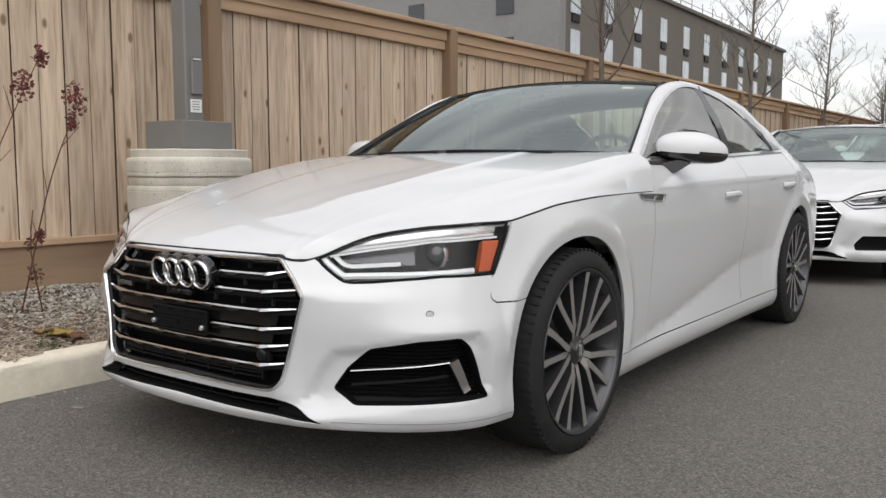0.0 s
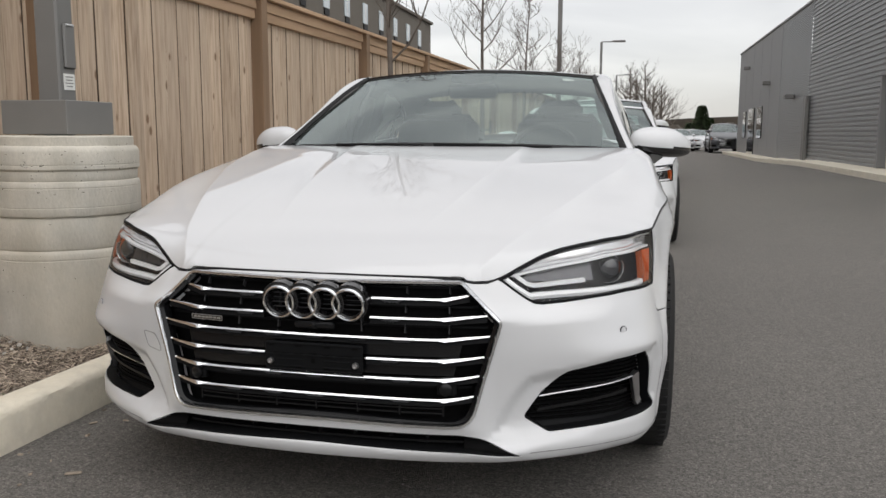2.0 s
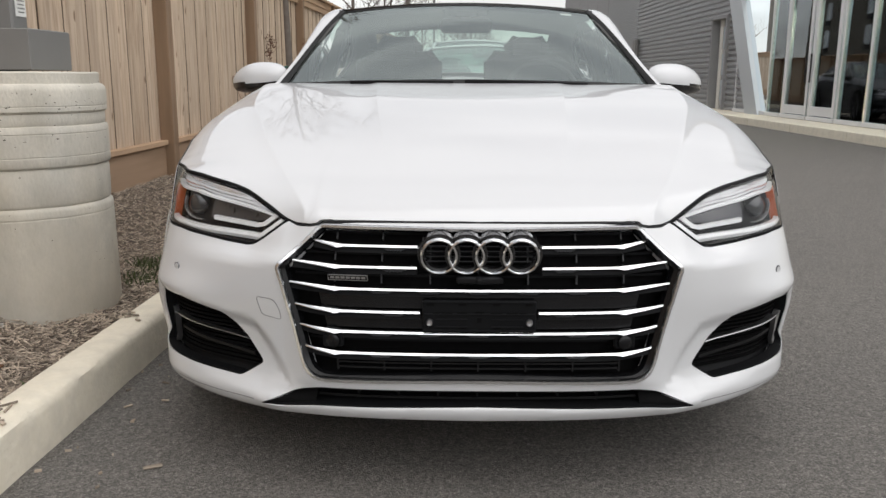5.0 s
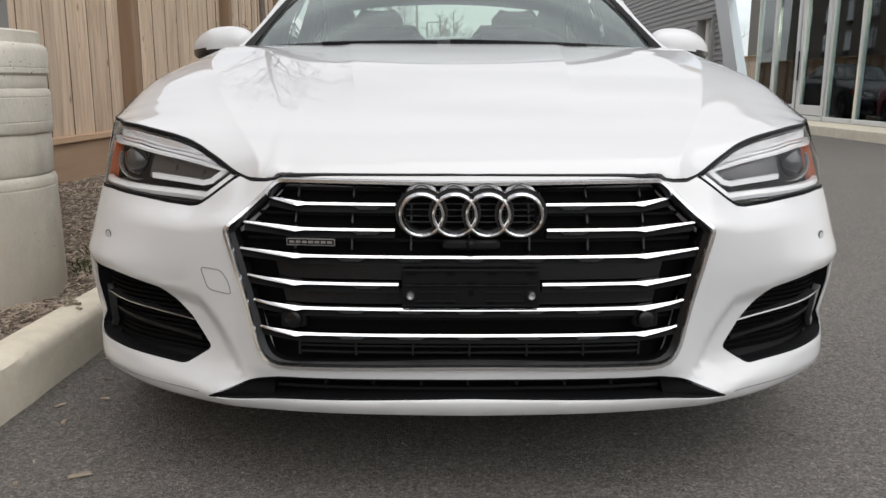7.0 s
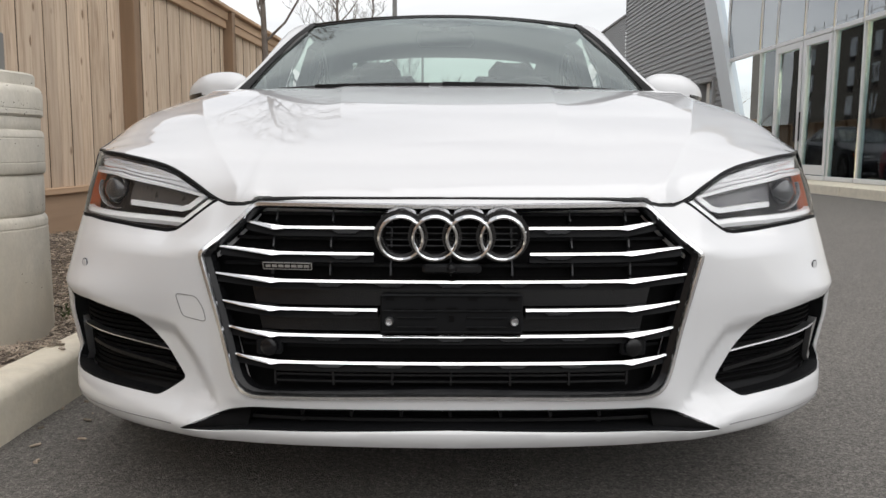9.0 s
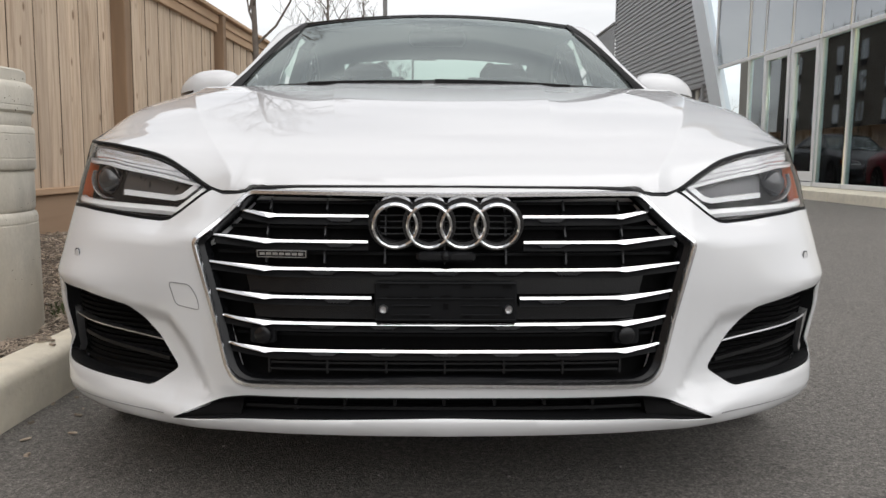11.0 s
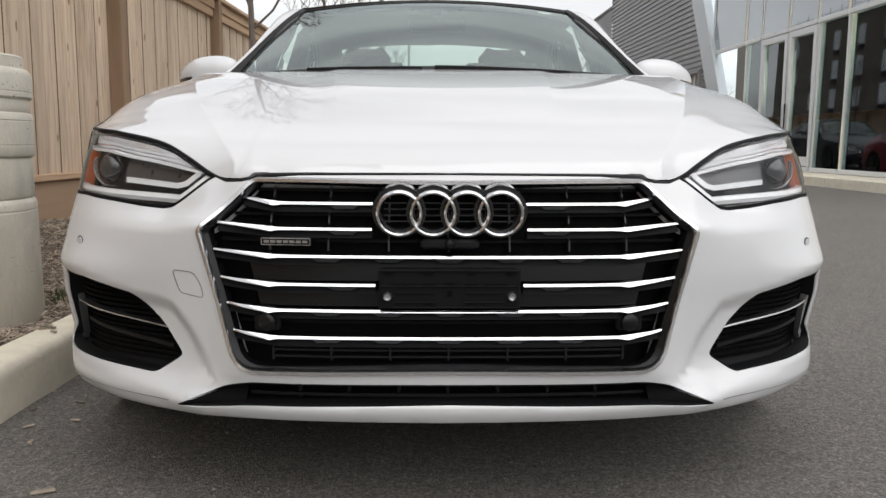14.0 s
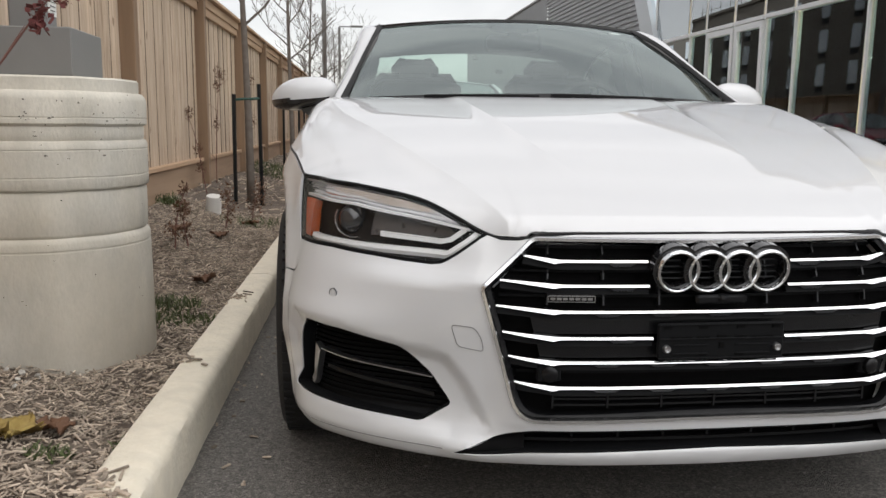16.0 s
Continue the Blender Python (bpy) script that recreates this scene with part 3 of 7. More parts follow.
tmp = Geo().box((0.012, 0, 1.15), (0.105, 0.105, 2.02), bevel=0.006).make("post", M["cedar_post"], fence, "dark brown square post")
tmp.matrix_basis = fence_frame(POSTS[0])
post_me = tmp.data
for y in POSTS[1:]:
    share("post", post_me, fence_frame(y), "dark brown square post")
for w in range(8):
    rng = random.Random(w + 5)
    g = Geo()
    wd = 0.1385 + 0.003 * rng.random()
    z0, z1 = F_LOW - 0.05, F_TOP - 0.02
    g.box((0, 0, (z0 + z1) / 2), (0.030, wd, z1 - z0), pose(0, 0, 0, 0.15 * (rng.random() - 0.5), 0, (rng.random() - 0.5) * 2.4), bevel=0.003)
    me = bpy.data.meshes.new("board")
    me.from_pydata(g.v, [], g.f)
    me.materials.append(M["cedar"])
    me.materials.append(M["gap_shade"])
    # side faces take the dark wood, so the shade between boards is painted
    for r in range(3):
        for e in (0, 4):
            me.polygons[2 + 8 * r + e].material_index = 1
    board_me.append(me)
rng = random.Random(3)
odd = 0
y = 0.687 - 0.1458 * 60 + 0.073
while y < 30.0:
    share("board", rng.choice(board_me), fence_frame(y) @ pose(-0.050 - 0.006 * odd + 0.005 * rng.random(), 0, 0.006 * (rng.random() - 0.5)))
    y += 0.1458
    odd = 1 - odd
g = Geo()
while y < 58.0:
    g.box((0, 0, 0), (0.018, 0.138, F_TOP - F_LOW + 0.03), fence_frame(y) @ pose(-0.045, 0, (F_TOP + F_LOW) / 2 - 0.03))
    y += 0.1458
g.make("far_board", M["cedar"], fence, kind="stuff")
# backing added behind the gaps, its dark colour standing for their shade
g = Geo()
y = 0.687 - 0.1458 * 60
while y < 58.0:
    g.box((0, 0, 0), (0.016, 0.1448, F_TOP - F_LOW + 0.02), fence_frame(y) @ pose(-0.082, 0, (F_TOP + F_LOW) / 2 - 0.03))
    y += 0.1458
g.make("back_board", M["gap_shade"], fence, "added backing boards, coloured dark as shade in the gaps", kind="stuff")
for a, b in zip(POSTS[:-1], POSTS[1:]):
    m, ln = fence_frame((a + b) / 2), (b - a) - 0.10
    for nm, c, s, mt in (("top_rail", (-0.016, 0, 2.035), (0.038, ln, 0.14), "cedar_h"), ("top_fascia", (0.010, 0, 2.085), (0.022, ln, 0.085), "cedar_h"), ("bottom_rail", (-0.010, 0, 0.528), (0.06, ln, 0.038), "cedar_h"), ("kickboard", (-0.022, 0, 0.39), (0.036, ln, 0.25), "cedar_low")):
        rail = Geo().box(c, s, bevel=0.004).make(nm, M[mt], fence)
        rail.matrix_basis = m
    rail = Geo().box((-0.005, 0, 2.150), (0.145, b - a + 0.004, 0.036), bevel=0.005).make("cap_board", M["cedar_h"], fence)
    rail.matrix_basis = m


# ---- light pole on its concrete base ----
def pole_base(x, y):
    base = tagged(new("concrete_base"), "round ribbed stained concrete base of a lamp post, in mulch", "concrete base")
    base.location = (x, y, 0)
    rings = (
        ("foot_ring", [(0.342, 0.05), (0.340, 0.20), (0.336, 0.496), (0.3345, 0.498), (0.3345, 0.502), (0.336, 0.504), (0.336, 0.522), (0.332, 0.534), (0.324, 0.541), (0.318, 0.540)]),
        ("middle_ring", [(0.318, 0.537), (0.326, 0.546), (0.3285, 0.552), (0.330, 0.62), (0.330, 0.674), (0.327, 0.682), (0.322, 0.686)]),
        ("band_ring", [(0.322, 0.683), (0.334, 0.688), (0.338, 0.694), (0.338, 0.724), (0.3365, 0.7255), (0.3365, 0.7285), (0.338, 0.730), (0.338, 0.808), (0.3365, 0.8095), (0.3365, 0.8125), (0.338, 0.814), (0.3375, 0.826), (0.333, 0.836), (0.322, 0.841)]),
        ("neck_ring", [(0.322, 0.838), (0.327, 0.845), (0.328, 0.878), (0.325, 0.886)]),
        ("shoulder_ring", [(0.325, 0.883), (0.333, 0.888), (0.338, 0.893), (0.338, 0.907), (0.3365, 0.9085), (0.3365, 0.9115), (0.338, 0.913), (0.3395, 0.965), (0.335, 0.981), (0.326, 0.990), (0.310, 0.994)]),
        ("collar", [(0.316, 0.991), (0.316, 1.030), (0.311, 1.036), (0.0, 1.038)]),
    )
    for name, prof in rings:
        g = Geo().lathe(prof, None, 128)
        wob = []
        for p in g.v:
            q = 1 + 0.003 * noise.noise(Vector(p) * 6) + 0.0016 * noise.noise(Vector(p) * 30)
            wob.append((p[0] * q, p[1] * q, p[2] + 0.0015 * noise.noise(Vector((p[0] * 9, p[1] * 9, 4)))))
        g.v = wob
        g.make(name, M["concrete"], base, smooth="auto")
    # casting pits and small chips
    rng = random.Random(12)
    pit = Geo()
    for i in range(150):
        a = rng.uniform(3.4, 6.6)
        z = rng.choice((rng.uniform(0.77, 0.99), rng.uniform(0.88, 0.93), rng.uniform(0.25, 1.0)))
        r = float(np.interp(z, [0.2, 0.52, 0.54, 0.55, 0.68, 0.69, 0.83, 0.845, 0.88, 0.893, 0.965, 0.98], [0.341, 0.3372, 0.325, 0.330, 0.3312, 0.339, 0.339, 0.3285, 0.329, 0.339, 0.3405, 0.337])) + 0.0004
        w, h = rng.uniform(0.0012, 0.0035), rng.uniform(0.001, 0.0025)
        if rng.random() < 0.08:
            w *= 2.2
        m = Matrix.Rotation(a, 4, "Z")
        pit.add([m @ Vector((r, w * math.cos(q) * rng.uniform(0.7, 1.2), z + h * math.sin(q) * rng.uniform(0.7, 1.2))) for q in np.linspace(0, 2 * math.pi, 8, endpoint=False)], [tuple(range(8))])
    pit.make("casting_pit", M["pit"], base, kind="stuff")
    return base


pole_base(-1.775, 1.37)


def lamp_post(x, y, z, lit_arm=True, detail=False, label="tall square grey steel lamp post"):
    a = 0.058
    p = tagged(new("lamp_post"), label, "lamp post", "lamp posts along the fence")
    p.location = (x, y, z)
    Geo().box((0, 0, 2.4), (2 * a, 2 * a, 4.8), bevel=0.008).make("pole", M["pole_grey"], p)
    Geo().box((0.35, 0, 4.82), (0.7, 0.05, 0.05), bevel=0.006).make("arm", M["pole_grey"], p)
    hd = Geo().box((0.85, 0, 4.84), (0.62, 0.32, 0.075), bevel=0.02).make("lamp_head", M["pole_grey"], p, "flat grey lamp head")
    Geo().box((0.85, 0, 4.80), (0.40, 0.22, 0.012)).make("lens", M["drl"], hd)
    if detail:
        Geo().box((0.0, 0.0, 0.078), (0.334, 0.334, 0.150), bevel=0.003).make("base_cover", M["pole_grey"], p, "grey folded base cover")
        hh = Geo().box((a + 0.006, 0.012, 0.40), (0.016, 0.075, 0.20), bevel=0.006).make("hand_hole_cover", M["pole_grey"], p, "grey hand hole cover")
        Geo().box((a + 0.010, 0.012, 0.493), (0.022, 0.05, 0.008), bevel=0.002).make("cover_lip", M["alu"], hh)
        lb = Geo().box((a + 0.002, 0.006, 0.240), (0.004, 0.072, 0.072)).make("label_plate", M["white_label"], p, "small white label with unreadable print")
        for i in range(4):
            Geo().box((a + 0.005, 0.004, 0.262 - 0.014 * i), (0.002, 0.05 - 0.008 * (i % 2), 0.004)).make("print_line", M["pole_grey"], lb)
    return p


lamp_post(-1.775, 1.37, 1.038, detail=True, label="tall square grey steel lamp post with base cover and label")
for y, low in ((21.0, 0.0), (40.5, 0.33), (60.0, 0.62)):
    x = -1.80 + LEAN_Y * y - low * 0.6
    Geo().lathe([(0.0, 0.0), (0.36, 0.0), (0.36, 1.0), (0.33, 1.03), (0.0, 1.04)], Matrix.Translation((x, y, 0.05)), 24).make("concrete_base", M["concrete"], None, "round concrete lamp post base", smooth="auto", category="concrete base")
    lamp_post(x, y, 1.06 - low)


# ---- showroom building ----
WX = 6.30
show = tagged(new("showroom_building"), "modern car showroom with grey ribbed metal cladding and a glass front", "building", kind="structure")


def fin_y(z):
    """The middle of the slanted fin at height z."""
    return 15.68 + 0.615 * (z - 0.29)


def ribbed(y0, y1, z0, z1, pitch, depth, x=WX):
    g = Geo()
    nz = int((z1 - z0) / pitch)
    prof = []
    for i in range(nz):
        z = z0 + i * pitch
        prof += [(0.0, z), (0.0, z + pitch * 0.42), (depth, z + pitch * 0.55), (depth, z + pitch * 0.90)]
    prof.append((0.0, z0 + nz * pitch))
    prof = [q for q in prof if fin_y(q[1]) < y1]
    v = [(x + d, max(y, fin_y(z)), z) for y in (y0, y1) for d, z in prof]
    n = len(prof)
    return g.add(v, [(i, i + 1, n + i + 1, n + i) for i in range(n - 1)])


DOOR_Y0, DOOR_Y1 = 17.75, 18.95
ribbed(18.95, 27.4, 0.30, 6.2, 0.125, 0.035).make("cladding", M["clad"], show, "horizontal grey ribbed cladding")
ribbed(15.2, 17.75, 0.30, 6.2, 0.125, 0.035).make("cladding", M["clad"], show, "horizontal grey ribbed cladding")
ribbed(17.75, 18.95, 2.42, 6.2, 0.125, 0.035).make("cladding", M["clad"], show, "horizontal grey ribbed cladding")
ribbed(27.4, 33.0, 0.2, 5.30, 0.06, 0.015).make("cladding", M["clad"], show, "fine grey ribbed cladding")
for i in range(5):
    Geo().box((WX + 0.1, 33.0 + 2.6 * i + 1.29, 2.55), (0.2, 2.58, 5.5), bevel=0.01).make("wall_panel", M["panel_grey"], show, "flat grey wall panel")
Geo().box((WX + 6, 46.0 + 0.06, 2.55), (12, 0.12, 5.5)).make("end_wall", M["panel_grey"], show)
Geo().box((WX + 0.35, 23.2, 6.25), (0.8, 8.4, 0.12), bevel=0.02).make("roof_edge", M["clad"], show)
Geo().box((WX + 0.35, 36.75, 5.34), (0.8, 18.7, 0.09), bevel=0.02).make("roof_edge", M["panel_grey"], show)
Geo().box((WX + 0.30, 27.36, 5.75), (0.6, 0.08, 1.0)).make("return_wall", M["clad"], show)
dr = Geo().box((WX + 0.16, (DOOR_Y0 + DOOR_Y1) / 2, 1.36), (0.05, 1.02, 2.08), bevel=0.01).make("service_door", M["panel_grey"], show, "grey glazed service door in a deep frame")
for i in range(3):
    Geo().box((WX + 0.125, (DOOR_Y0 + DOOR_Y1) / 2 - 0.05, 0.72 + 0.62 * i), (0.02, 0.62, 0.50), bevel=0.004).make("door_pane", M["hotel_window"], dr)
for y in (DOOR_Y0 + 0.05, DOOR_Y1 - 0.05):
    Geo().box((WX + 0.07, y, 1.36), (0.26, 0.09, 2.12), bevel=0.006).make("door_frame", M["panel_grey"], dr)
Geo().box((WX + 0.07, (DOOR_Y0 + DOOR_Y1) / 2, 2.42), (0.26, 1.2, 0.08), bevel=0.006).make("door_frame", M["panel_grey"], dr)
for y0, y1, z0, z1 in ((37.2, 38.6, 0.9, 2.3), (39.6, 41.6, 0.1, 2.3), (42.6, 43.6, 0.9, 2.2)):
    Geo().box((WX - 0.02, (y0 + y1) / 2, (z0 + z1) / 2), (0.06, y1 - y0, z1 - z0), bevel=0.01).make("dark_window", M["dark_glass"], show)
Geo().box((WX - 0.08, 27.2, 1.25), (0.12, 0.4, 2.1), bevel=0.02).make("down_pipe", M["pole_grey"], show)
for y, z in ((42.2, 4.3), (35.6, 3.2), (30.0, 2.4)):
    Geo().box((WX - 0.16, y, z), (0.3, 0.35, 0.16), bevel=0.02).make("wall_lamp", M["pole_grey"], show)

Geo().box((WX + 0.42, 27.25, 5.95), (0.85, 0.10, 0.62), bevel=0.04).make("roof_sign", M["gloss_black"], show, "plain black sign panel at the roof's step")

# slanted fin between cladding and glass
fin = Geo()
v = []
for x in (WX - 0.10, WX + 0.20):
    for y, z in ((15.32, 0.29), (16.05, 0.29), (19.84, 6.4), (19.05, 6.4)):
        v.append((x, y, z))
fin.add(v, [(0, 1, 2, 3), (7, 6, 5, 4), (0, 4, 5, 1), (1, 5, 6, 2), (2, 6, 7, 3), (3, 7, 4, 0)])
fin.make("slanted_fin", M["fin"], show, "pale slanted metal fin")

# glass front
front = tagged(new("glass_front"), "showroom glass front with pale aluminium mullions and double doors", "shop window", kind="structure")
LINES = [19.3, 17.02, 15.08, 14.3, 13.1, 12.0, 11.05, 9.2, 7.4]
TRANSOM, G_TOP = 2.72, 6.3
for y in LINES[1:]:
    Geo().box((WX + 0.012, y, (0.29 + G_TOP) / 2), (0.05, 0.045, G_TOP - 0.29), bevel=0.006).make("mullion", M["alu"], front)
for a, b in zip(LINES[1:-1], LINES[2:]):
    for z in (TRANSOM, 4.5, G_TOP):
        Geo().box((WX, (a + b) / 2, z), (0.08, a - b - 0.056, 0.07), bevel=0.006).make("transom", M["alu"], front)
    door = a in (14.3, 13.1)
    Geo().box((WX, (a + b) / 2, 0.33), (0.12, a - b - 0.066, 0.07), bevel=0.006).make("sill", M["alu"], front)
    for z0, z1 in ((0.365, TRANSOM - 0.035), (TRANSOM + 0.035, 4.465), (4.535, G_TOP - 0.035)):
        if a > 17 and z0 < 1:
            continue
        Geo().box((WX, (a + b) / 2, (z0 + z1) / 2), (0.012, a - b - 0.060, z1 - z0 + 0.006), pose(0, 0, 0, 0, 0.9, -1.35)).make("pane", M["shop_glass" if z0 < 1 else "coated_glass"], front)
    if door:
        for y in (a - 0.085, b + 0.085):
            Geo().box((WX - 0.01, y, 1.52), (0.055, 0.10, 2.30), bevel=0.006).make("door_stile", M["alu"], front)
        Geo().box((WX - 0.01, (a + b) / 2, 2.62), (0.055, a - b - 0.27, 0.11), bevel=0.006).make("door_rail", M["alu"], front)
        Geo().box((WX - 0.01, (a + b) / 2, 0.46), (0.055, a - b - 0.27, 0.16), bevel=0.006).make("door_rail", M["alu"], front)
        yh = b + 0.10 if a == 14.3 else a - 0.10
        Geo().tube([(WX - 0.075, yh, 0.95), (WX - 0.075, yh, 1.45)], 0.014, 10).make("pull_handle", M["matt_black"], front, "dark pull handle")
for loop in (((15.12, 0.365), (15.70, 0.365), (16.98, 2.44), (16.98, 2.685), (15.12, 2.685)), ((17.06, 2.56), (19.28, 6.16), (19.28, 6.26), (17.06, 6.26))):
    nl = len(loop)
    v = [(WX + d, y, z) for d in (-0.006, 0.006) for y, z in loop]
    Geo().add(v, [tuple(range(nl)), tuple(range(2 * nl - 1, nl - 1, -1))] + [(i, nl + i, nl + (i + 1) % nl, (i + 1) % nl) for i in range(nl)]).make("pane", M["shop_glass"], front)
# the room behind the glass
Geo().box((WX + 4.2, 13.0, 0.27), (8.2, 11.4, 0.04)).make("showroom_floor", M["room_floor"], None, "pale polished showroom floor", kind="structure", category="floor")
Geo().box((WX + 8.2, 13.0, 3.3), (0.2, 11.4, 6.2)).make("showroom_wall", M["room"], None, "plain back wall of the showroom", kind="structure", category="wall")
Geo().box((WX + 4.2, 18.6, 3.3), (8.2, 0.2, 6.2)).make("showroom_wall", M["room"], None, "plain end wall of the showroom", kind="structure", category="wall")
Geo().box((WX + 4.25, 7.25, 3.3), (8.2, 0.2, 6.2)).make("showroom_wall", M["room"], None, "plain end wall of the showroom", kind="structure", category="wall")
Geo().box((WX + 4.2, 13.0, 6.45), (8.6, 11.8, 0.16)).make("ceiling", M["room"], None, "showroom ceiling slab", kind="structure", category="ceiling")
Geo().box((WX + 4.2, 18.3, 2.315), (8.0, 0.3, 0.175), bevel=0.02).make("showroom_bulkhead", M["white_plastic"], None, "white bulkhead inside the showroom", kind="structure", category="bulkhead")
for y, x in ((15.2, 2.7), (11.2, 3.4), (16.6, 4.6)):
    pl = Geo().lathe([(0.0, 0.03), (0.11, 0.03), (0.13, 0.0), (0.12, -0.01), (0.0, -0.01)], Matrix.Translation((WX + x, y, 2.28)), 20).make("pendant_lamp", M["lamp_on"], None, "small lit warm lamp hanging in the showroom", category="lamp")
    Geo().tube([(WX + x, y, 2.31), (WX + x, y, 6.38)], 0.006, 6).make("cord", M["matt_black"], pl)
    bulb = new("pendant_light", bpy.data.lights.new("pendant_light", "POINT"))
    bulb.data.energy, bulb.data.shadow_soft_size, bulb.data.color = 170, 0.12, (1.0, 0.86, 0.62)
    bulb.location = (WX + x, y, 2.12)

# footway before the showroom
fw = Geo()
for i, y in enumerate(np.arange(-6, 46, 2.0)):
    z = 0.14 + float(rise(5.6, y + 1)) if y < 40 else 0.14
    fw.box((6.0, y + 1.0, z / 2 - 0.1), (0.90, 1.985, z + 0.2), bevel=0.012)
fw.make("footway", M["kerb"], None, "raised pale concrete footway along the showroom", kind="structure", category="footway")


# ---- hotel beyond the fence ----
hotel = tagged(new("hotel_building"), "four-storey brown-grey stucco hotel with pale windows beyond the fence", "building", kind="structure")
HX, HY0, HY1, HZ = -22.4, 43.6, 93.0, 13.45
Geo().box((HX - 8, (HY0 + HY1) / 2, HZ / 2), (16, HY1 - HY0, HZ)).make("wall", M["stucco"], hotel)
Geo().box((HX - 8.0, (HY0 + HY1) / 2, HZ + 0.12), (16.5, HY1 - HY0 + 0.5, 0.30), bevel=0.04).make("parapet", M["stucco"], hotel)
Geo().box((HX - 12, HY0 - 0.35, 7.4), (24.5, 0.7, 14.8)).make("end_wall", M["stucco_light"], hotel, "bare grey concrete end wall")
Geo().box((HX - 12, HY0 - 0.75, 6.9), (24.5, 0.12, 0.5), bevel=0.04).make("ledge", M["stucco_light"], hotel)
for r, z in enumerate((11.35, 8.65, 5.95, 3.25)):
    for c in range(10):
        y = 45.2 + 4.72 * c
        if y > HY1 - 2:
            continue
        w = Geo().box((HX + 0.05, y, z), (0.10, 1.22, 1.72), bevel=0.02).make("window", M["hotel_window"], hotel, "pale window with white frame")
        Geo().box((HX + 0.08, y, z), (0.06, 0.05, 1.66)).make("window_bar", M["white_plastic"], w)
        Geo().box((HX + 0.06, y + 0.05, z - 1.14), (0.10, 1.0, 0.46), bevel=0.02).make("air_grille", M["matt_black"], w, "dark air grille")
for r, z in enumerate((11.2, 8.4)):
    for x in (-26.0, -33.0):
        Geo().box((x, HY0 - 0.72, z), (1.3, 0.1, 1.4), bevel=0.02).make("window", M["dark_glass"], hotel)
for i in range(20):
    Geo().tube([(HX - 0.3, HY0 + 2.5 * i, HZ + 0.2), (HX - 0.3, HY0 + 2.5 * i, HZ + 1.3)], 0.035, 5).make("roof_post", M["pole_grey"], hotel)
Geo().tube([(HX - 0.3, HY0, HZ + 0.85), (HX - 0.3, HY1 - 1, HZ + 0.85)], 0.025, 5).make("roof_rope", M["pole_grey"], hotel)


# ---- bare trees ----
def bare_tree(x, y, z, height, seed, trunk=0.035, spread=0.55, first=0.45, name="tree", label="young bare tree with thin grey branches"):
    rng = random.Random(seed)
    t = tagged(new(name), label, "tree", "bare trees along the fence")
    t.location = (x, y, z)
    top = []
    n = 9
    pts = [Vector((0.02 * height * math.sin(2.1 * i / n + seed) * (i / n), 0.02 * height * math.cos(1.7 * i / n + seed) * (i / n), height * i / n * 0.92)) for i in range(n + 1)]
    Geo().tube(pts, [trunk * (1 - 0.8 * i / n) for i in range(n + 1)], 8).make("trunk", M["bark"], t, smooth=True)
    g = Geo()

    def limb(p, d, length, r, level):
        q, pt = [p], [r]
        steps = 4
        for i in range(steps):
            d = (d + Vector((rng.uniform(-1, 1), rng.uniform(-1, 1), rng.uniform(-0.3, 0.8))) * 0.20).normalized()
            p = p + d * length / steps
            q.append(p)
            pt.append(max(r * (1 - 0.65 * (i + 1) / steps), 0.0022))
        g.tube(q, pt, 5 if level < 2 else 3, cap=False)
        if level < 3:
            for i in range(4 if level < 2 else 2):
                k = rng.randint(1, steps)
                side = Vector((rng.uniform(-1, 1), rng.uniform(-1, 1), rng.uniform(0.0, 0.9))).normalized()
                limb(q[k], (d * 0.55 + side * 0.75).normalized(), length * rng.uniform(0.4, 0.65), pt[k] * 0.75, level + 1)

    for i in range(17):
        f = first + (0.98 - first) * (i / 16) ** 0.9
        a = 2.4 * i + rng.uniform(-0.4, 0.4)
        k = f * n
        p = pts[int(k)].lerp(pts[min(n, int(k) + 1)], k - int(k))
        up = 0.5 + 0.5 * f
        limb(p, Vector((math.cos(a), math.sin(a), up)).normalized(), height * spread * (1.12 - f) * rng.uniform(0.55, 0.85), trunk * (1 - 0.7 * f) * 0.45, 0)
    g.make("crown", M["bark"], t, "fine bare branches", kind="stuff")
    return t


for i, (y, h) in enumerate(((6.35, 4.3), (11.0, 4.4), (15.1, 3.95), (20.2, 3.6), (26.8, 3.9))):
    x = -1.80 + LEAN_Y * y
    bare_tree(x, y, float(bed_z(x, y)) - 0.03, h, i + 3, trunk=0.042, first=0.42, spread=0.5)
    for k in (-1, 1):
        st = Geo().tube([(x - 0.02 + 0.11 * k, y + 0.10 * k, 0.1), (x - 0.02 + 0.105 * k, y + 0.09 * k, 1.20 + 0.05 * k)], 0.018, 6).make("tree_stake", M["matt_black"], None, "dark thin tree stake beside a young tree", category="stake")
    Geo().tube([(x - 0.125, y - 0.09, 1.10), (x - 0.03, y - 0.05, 1.11), (x + 0.035, y - 0.035, 1.11), (x + 0.085, y + 0.09, 1.12)], 0.013, 6).make("tree_tie", M["strap"], None, "dark green strap tied round a young tree", category="strap")


